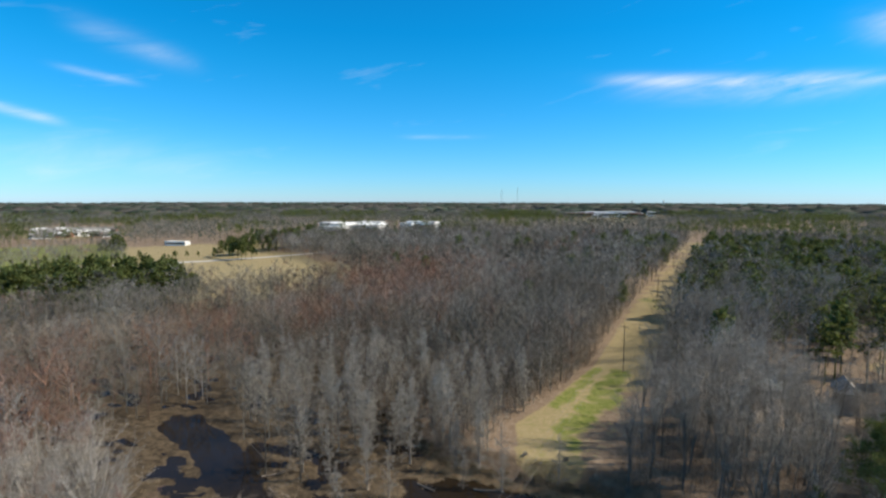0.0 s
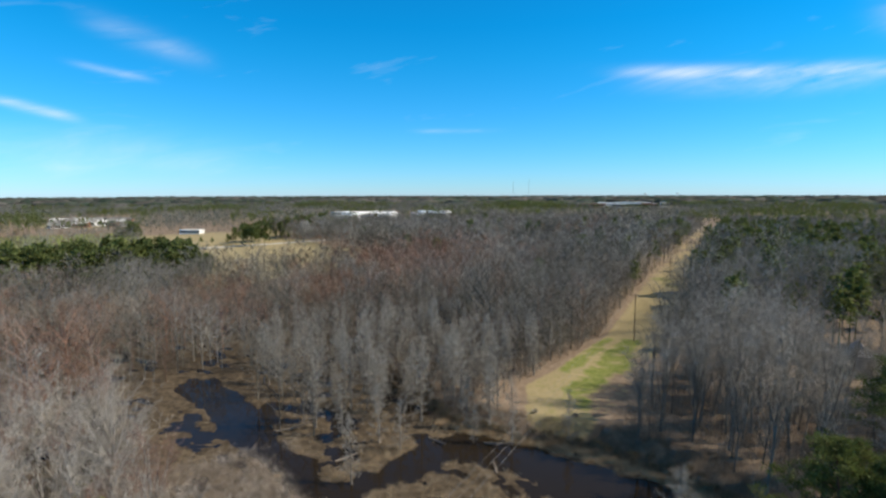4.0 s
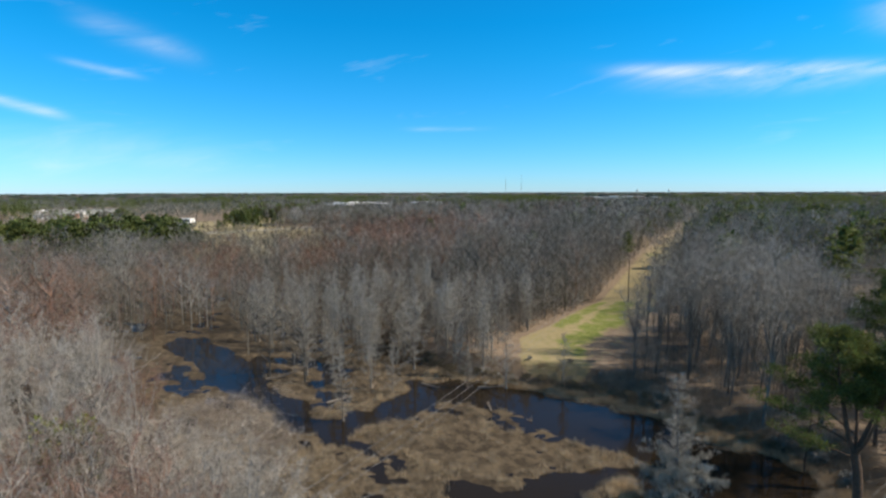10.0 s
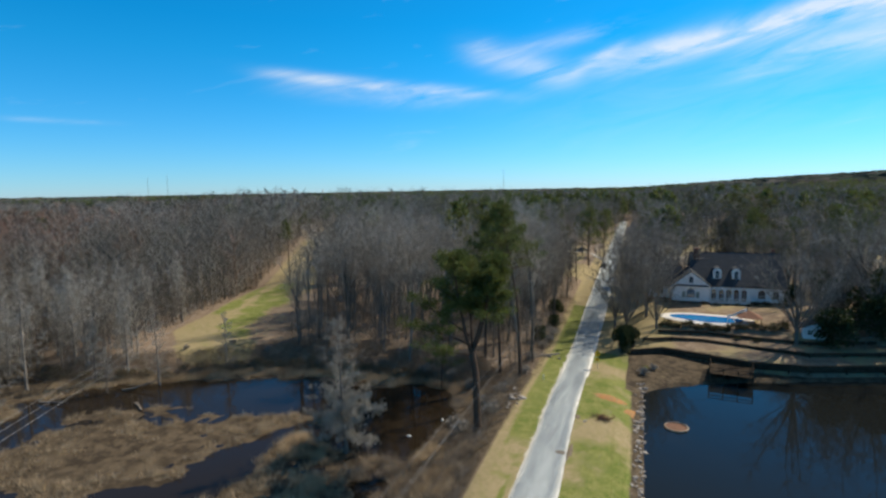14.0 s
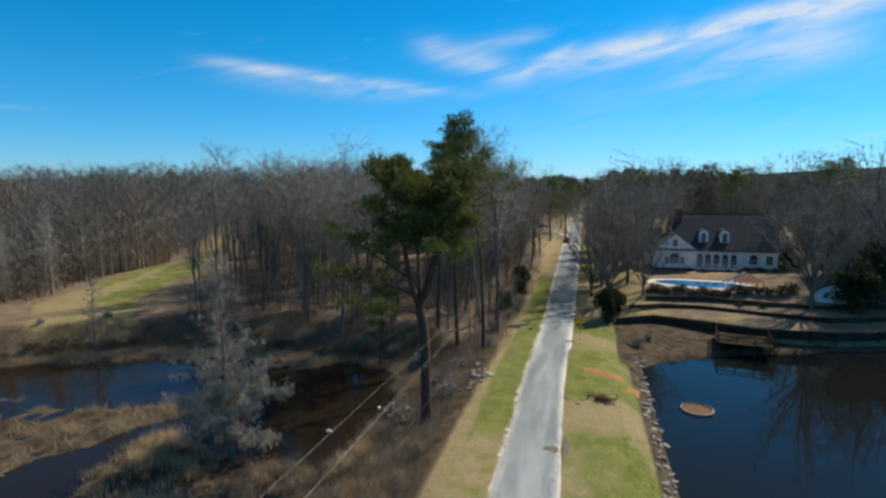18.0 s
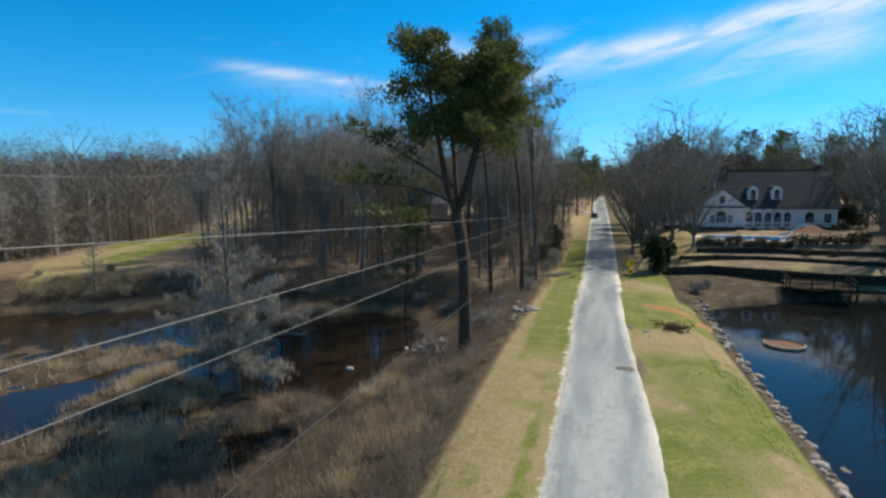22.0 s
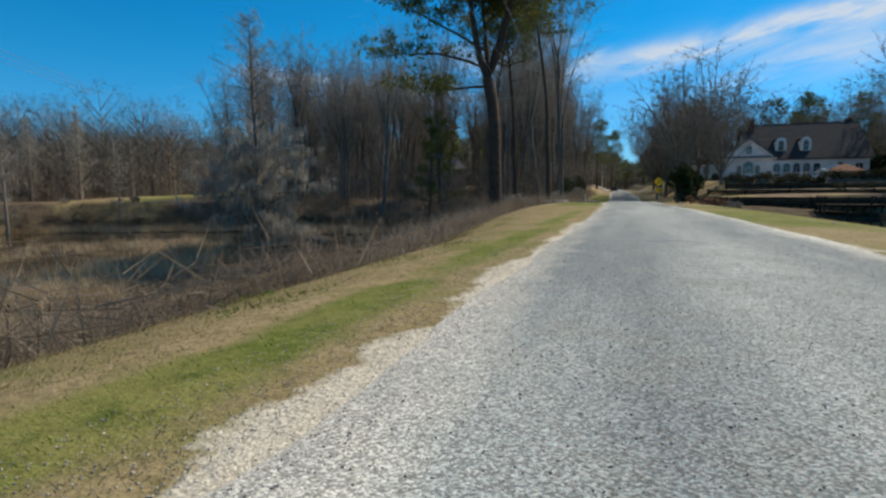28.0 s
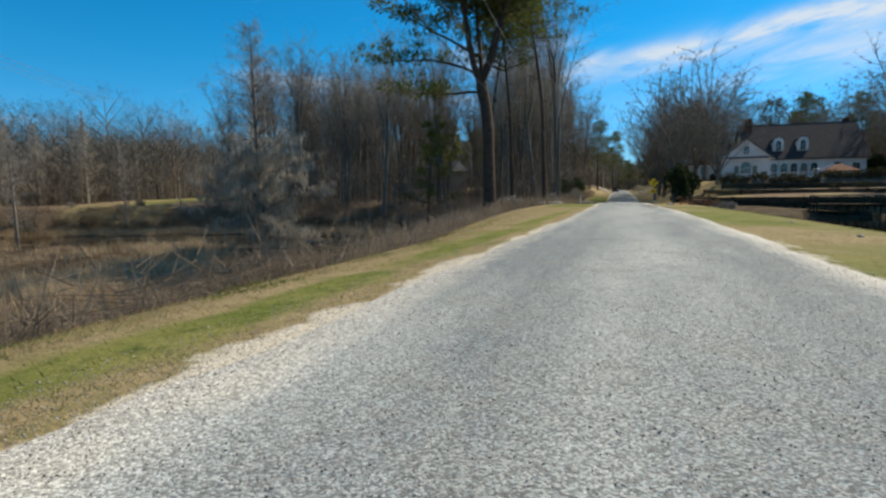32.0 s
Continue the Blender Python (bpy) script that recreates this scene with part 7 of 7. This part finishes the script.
def undergrowth():
    # dry reeds over the marsh
    n = 15000
    x, y = rng.uniform(-118, -18, n), rng.uniform(2, 84, n)
    z = land(x, y)[0]
    shore = np.interp(x, SHORE[:, 0], SHORE[:, 1])
    keep = (z > -3.66) & (z < -3.05) & (y < shore + 4) & (x < -19) & (wave(x, y, 16, 51) > -0.6)
    keep &= (x > -90) | (rng.uniform(size=n) < 0.2)
    keep &= wave(x, y, 2.6, 73) > -0.45
    reeds = [clump(500 + k, 22, h, 0.33, 0.05) for k, h in enumerate((1.0, 0.75, 1.25))]
    joined(reeds, rows_for(x[keep], y[keep], 3, 0.55, 1.1, 0.0), "dry_reeds", "reed", "tan dry reeds and sedge standing over the marsh", "reeds")
    # brambles on the dam's slope and the banks
    n = 8200
    x, y = rng.uniform(-30, -13.4, n), rng.uniform(8, 84, n)
    sh = np.interp(y, [20, 36, 45, 56, 70], [-12.9, -13.0, -14.3, -15.6, -16.3])
    keep = (x < sh - 0.75 - 0.3 * wave(x, y, 6, 53)) & (wave(x, y, 9, 55) > -0.75) & ((x > -25) | (rng.uniform(size=n) < 0.45))
    keep &= land(x, y)[0] > -3.68
    x, y = x[keep], y[keep]
    tangles = [clump(520 + k, 26, h, 0.45, 0.022, 0.75, True) for k, h in enumerate((1.3, 1.0, 1.6))]
    joined(tangles, rows_for(x, y, 3, 0.5, 1.1, 0.0), "brambles", "bramble", "tangled brown brambles and dead weeds on the bank", "brambles")
    canes = [clump(534 + k, 6, h, 0.4, 0.008, 0.8, True) for k, h in enumerate((1.0, 0.85, 1.15))]
    far_enough = (x > -18.5) & (rng.uniform(size=len(x)) < 0.14)
    joined(canes, rows_for(x[far_enough], y[far_enough], 3, 0.7, 1.1, 0.0), "bramble_canes", "stalk", "long pale arching canes over the brambles", "brambles")
    # grey dead stalks and straw-coloured reeds in patches among them
    stalks = [clump(526 + k, 24, h, 0.32, 0.024, 0.5) for k, h in enumerate((1.15, 0.9, 1.4))]
    m = 7000
    x, y = rng.uniform(-30, -13.6, m), rng.uniform(12, 86, m)
    sh = np.interp(y, [20, 36, 45, 56, 70], [-12.9, -13.0, -14.3, -15.6, -16.3])
    keep = (x < sh - 0.8) & (wave(x, y, 3.4, 69) > 0.05) & (land(x, y)[0] > -3.72)
    joined(stalks, rows_for(x[keep], y[keep], 3, 0.6, 1.15, 0.0), "dead_weeds", "stalk", "pale grey dead weed stalks on the bank", "weeds")
    m = 6800
    x, y = rng.uniform(-42, -16.5, m), rng.uniform(12, 60, m)
    keep = (wave(x, y, 4.5, 67) > 0.42 - 0.55 * step(-22, -27, x) * step(46, 42, y)) & (land(x, y)[0] > -3.72)
    tall_reeds = [clump(506 + k, 22, h, 0.30, 0.045, 0.35) for k, h in enumerate((1.2, 0.9, 1.5))]
    joined(tall_reeds, rows_for(x[keep], y[keep], 3, 0.7, 1.15, 0.0), "dry_reeds", "straw", "straw-coloured reeds among the brambles of the bank", "reeds")
    n = 5200
    x, y = rng.uniform(-105, -16, n), rng.uniform(60, 150, n)
    shore = np.interp(x, SHORE[:, 0], SHORE[:, 1])
    off, half = strip_offset(x, y)
    keep = (y > shore - 1) & ((y < shore + 7) | ((np.abs(off) > half + 1) & (rng.uniform(size=n) < 0.75))) & ((x < -17) | (y > 90))
    joined(tangles, rows_for(x[keep], y[keep], 3, 0.5, 1.15, 0.0), "brambles", "bramble", "brown undergrowth along the wood edge", "brambles")
    x = rng.uniform(-96, -20, 2300)
    y = np.interp(x, SHORE[:, 0], SHORE[:, 1]) + rng.uniform(-1.5, 6.5, 2300)
    keep = land(x, y)[0] > -3.75
    joined(tangles, rows_for(x[keep], y[keep], 3, 0.7, 1.3, 0.0), "brambles", "bramble", "brown scrub on the bank above the marsh", "brambles")
    x = rng.uniform(-92, -20, 1700)
    y = np.interp(x, SHORE[:, 0], SHORE[:, 1]) + rng.normal(-1.6, 1.1, 1700)
    keep = (land(x, y)[0] > -3.85) & (land(x, y)[0] < -2.6)
    joined(reeds, rows_for(x[keep], y[keep], 3, 0.6, 1.0, 0.0), "dry_reeds", "straw", "pale reeds along the marsh shore", "reeds")
    y = rng.uniform(62, 135, 620)
    x = road_mid(y) - 5.3 - rng.uniform(0, 4.5, 620) - 0.8 * step(90, 66, y)
    joined(tangles, rows_for(x, y, 3, 0.6, 1.25, 0.0), "brambles", "bramble", "brown brush between the verge and the wood", "brambles")
    n = 2600
    x, y = rng.uniform(-100, -38, n), rng.uniform(-6, 32, n)
    keep = (y < 12 + 16 * step(-55, -78, x) + 5 * wave(x, y, 12, 63)) & (land(x, y)[0] > -3.8)
    joined(tangles, rows_for(x[keep], y[keep], 3, 1.0, 2.4, 0.0), "thicket", "twig_thicket", "pinkish-grey leafless thicket at the marsh edge", "thicket")
    # grass of the verges, thickest beside the road's near stretch
    tufts = [clump(540 + k, 10, h, 0.07, 0.008, 0.7) for k, h in enumerate((0.07, 0.05, 0.09))]
    weeds = [clump(545 + k, 30, h, 0.10, 0.015, 1.5) for k, h in enumerate((0.05, 0.04, 0.065))]
    n = 44000
    x = np.concatenate([rng.uniform(-14.2, -10.5, n), rng.uniform(-6.3, -1.0, 14000)])
    y = np.concatenate([25 + 42 * rng.uniform(size=n) ** 1.8, 27 + 40 * rng.uniform(size=14000) ** 1.3])
    keep = (x < -10.72 - (0.03 + 0.27 * step(36, 30, y)) * wave(x, y, 1.4, 20) - 0.12 * wave(x, y, 0.5, 57)) | (x > -6.05 + 0.12 * wave(x, y, 1.3, 58))
    x, y = x[keep], y[keep]
    isgreen = np.where(x < -8, 0.55 * wave(x, y, 1.3, 19) + 0.95 * np.exp(-((x + 11.3) / 0.34) ** 2) > 0.46, wave(x, y, 6, 17) + 0.5 * wave(x, y, 0.9, 18) > 0.05)
    joined(tufts, rows_for(x[~isgreen], y[~isgreen], 3, 0.6, 1.3, 0.0), "dry_grass", "grass_blade", "short dry tan grass on the road verge", "grass")
    joined(weeds, rows_for(x[isgreen], y[isgreen], 3, 0.6, 1.3, 0.0), "green_grass", "grass_green", "low green weeds along the road edge", "grass")
    tall = [clump(560, 90, 1.0, 0.22, 0.03, 0.35)]
    joined(tall, rows_for(np.array([-16.0, -16.3, -15.7, -18.6, -17.0]), np.array([55.8, 55.2, 56.4, 58.6, 52.0]), 1, 0.8, 1.1, 0.0), "grass_tuft", "reed", "tall tufts of straw-coloured grass by the pine", "grass")
    # loose chips on the road
    p = Plant(570)
    r = p.r
    chips = []
    for k in range(3):
        v = np.array([(1, 0, 0), (-0.5, 0.8, 0), (-0.5, -0.8, 0), (0, 0, 0.9), (0.1, 0.1, -0.4)]) * (1, 0.8, 0.7) + r.normal(size=(5, 3)) * 0.15
        chips.append((v * 0.007, np.array([(0, 1, 3), (1, 2, 3), (2, 0, 3), (1, 0, 4), (2, 1, 4), (0, 2, 4)])))
    n = 26000
    y = 24.8 + 9 * rng.uniform(size=n) ** 2.0
    x = rng.uniform(-11.3, -6.2, n)
    keep = rng.uniform(size=n) < 0.35 + 0.65 * step(1.5, 2.2, np.abs(x + 8.5))
    x, y = x[keep], y[keep]
    z = np.where(np.abs(x + 8.52) < 2.1, road_z(y) + 0.012 + 0.075 * (1 - ((x + 8.52) / 2.35) ** 2), land(x, y)[0])
    rows = np.stack([x, y, z + 0.002, rng.uniform(0, 6.28, len(x)), rng.uniform(0.5, 1.25, len(x)), rng.randint(0, 3, len(x))], 1)
    joined(chips, rows, "stone_chips", "chips", "loose pale stone chips on the road", "gravel")


undergrowth()


# ---- small things ----
def build_jug(x, y, turn):
    ob = thing("plastic_jug", (x, y, max(land_z(x, y), MARSH_LEVEL) + 0.12), "discarded white plastic jug on the marsh bank", "jug", "discarded jugs", turn=turn)
    part("body", rod((-0.2, 0, 0), (0.18, 0, 0), 0.15, 0.15, 12), "trim_white", ob)
    part("neck", rod((0.18, 0, 0), (0.32, 0, 0), 0.14, 0.04, 12), "trim_white", ob)


for x, y, a in ((-24.3, 67.6, 20), (-25.1, 67.9, 110), (-38.5, 79.9, 60), (-27.5, 62.0, 10)):
    build_jug(x, y, a)


def build_marsh_logs():
    for x, y, a, l in ((-76, 63.5, 30, 6), (-92, 47, 140, 7), (-84, 55, 20, 5), (-104, 33, 60, 8), (-98, 30, 10, 6), (-70, 57.5, 160, 4), (-88, 38, 100, 6), (-37, 70, 25, 4)):
        p = Plant(int(abs(x * 10)))
        pts = limb_path(p.r, (-l / 2, 0, 0), (1, 0, 0.04), l, 6, 0.08)
        p.tube(pts, np.linspace(0.2, 0.07, 7), 7)
        for k in range(4):
            q = pts[2 + k % 4]
            p.tube(limb_path(p.r, q, p.r.normal(size=3) + (0.4, 0, 0.7), 1.3, 3, 0.2), [0.06, 0.045, 0.03, 0.01], 4)
        ob = thing("fallen_log", (x, y, MARSH_LEVEL + 0.12), "bleached fallen trunk lying in the marsh", "log", "fallen marsh trunks", turn=a)
        part("trunk", p.mesh("trunk", "log_grey"), "log_grey", ob)


build_marsh_logs()


def build_car(x, y, turn, paint, label):
    ob = thing("parked_car", (x, y, land_z(x, y)), label, "car", "parked cars", turn=turn)
    prof = [(-2.2, 0.35), (2.2, 0.35), (2.25, 0.75), (1.3, 0.95), (-2.15, 0.95), (-2.25, 0.7)]
    part("body", prism(prof, -0.88, 0.88), paint, ob)
    part("cabin", prism([(-1.6, 0.95), (0.85, 0.95), (0.35, 1.45), (-1.15, 1.45)], -0.76, 0.76), "glass", ob)
    part("roof", prism([(-1.18, 1.44), (0.38, 1.44), (0.3, 1.5), (-1.1, 1.5)], -0.78, 0.78), paint, ob)
    for wx in (-1.4, 1.4):
        for wy in (-0.82, 0.82):
            w = part("wheel", rod((wx, wy - 0.1, 0.33), (wx, wy + 0.1, 0.33), 0.33, 0.33, 16), "black", ob)
            part("rim", rod((wx, wy - 0.11, 0.33), (wx, wy + 0.11, 0.33), 0.2, 0.2, 12), "steel", w)
    for wy in (-0.6, 0.6):
        part("headlight", box(2.2, wy - 0.16, 0.6, 2.27, wy + 0.16, 0.74), "glass", ob)


M["paint_white"] = mat("paint_white", (0.8, 0.8, 0.79), 0.3, spec=0.5)
M["paint_dark"] = mat("paint_dark", (0.05, 0.06, 0.08), 0.3, spec=0.5)
build_car(-29.5, 221.0, 15, "paint_white", "white car parked in a yard beyond the wood")
build_car(-22.5, 214.0, 60, "paint_dark", "dark car parked in a yard beyond the wood")
build_car(-12.8, 190.0, 88, "paint_dark", "dark car parked beside the road")


def lane(name, pts, wide, label, material="road"):
    verts, faces = [], []
    for k, (x, y) in enumerate(pts):
        a, b = pts[max(k - 1, 0)], pts[min(k + 1, len(pts) - 1)]
        dx, dy = b[0] - a[0], b[1] - a[1]
        l = math.hypot(dx, dy)
        nx, ny = -dy / l * wide / 2, dx / l * wide / 2
        for sx, dz in ((-1.05, -0.1), (-1, 0.12), (1, 0.12), (1.05, -0.1)):
            px, py = x + nx * sx, y + ny * sx
            verts.append((px, py, land_z(px, py) + dz))
    for k in range(len(pts) - 1):
        for i in range(3):
            faces.append((4 * k + i, 4 * k + i + 1, 4 * k + i + 5, 4 * k + i + 4))
    tagged(new(name, mesh(name, verts, faces, material, False)), label, "road", kind="structure")


M["lane_pale"] = mat("lane_pale", (0.5, 0.48, 0.44), 0.9, vary=[(0.2, (0.42, 0.4, 0.37), 0.45, 0.65)])
lane("driveway", [(-6.0 + 7.0 * k, 196.0 + 0.6 * k) for k in range(12)], 4.0, "pale concrete driveway off the road", "lane_pale")
lane("driveway", [(-11.0 - 4.0 * k, 208.0 + 1.6 * k) for k in range(6)], 3.6, "pale driveway into the yard", "lane_pale")
lane("far_road", [(-500 + 6 * math.sin(k * 0.4) + 1.1 * k, -260 + 22.0 * k) for k in range(26)], 9.0, "pale road across the far fields", "lane_pale")
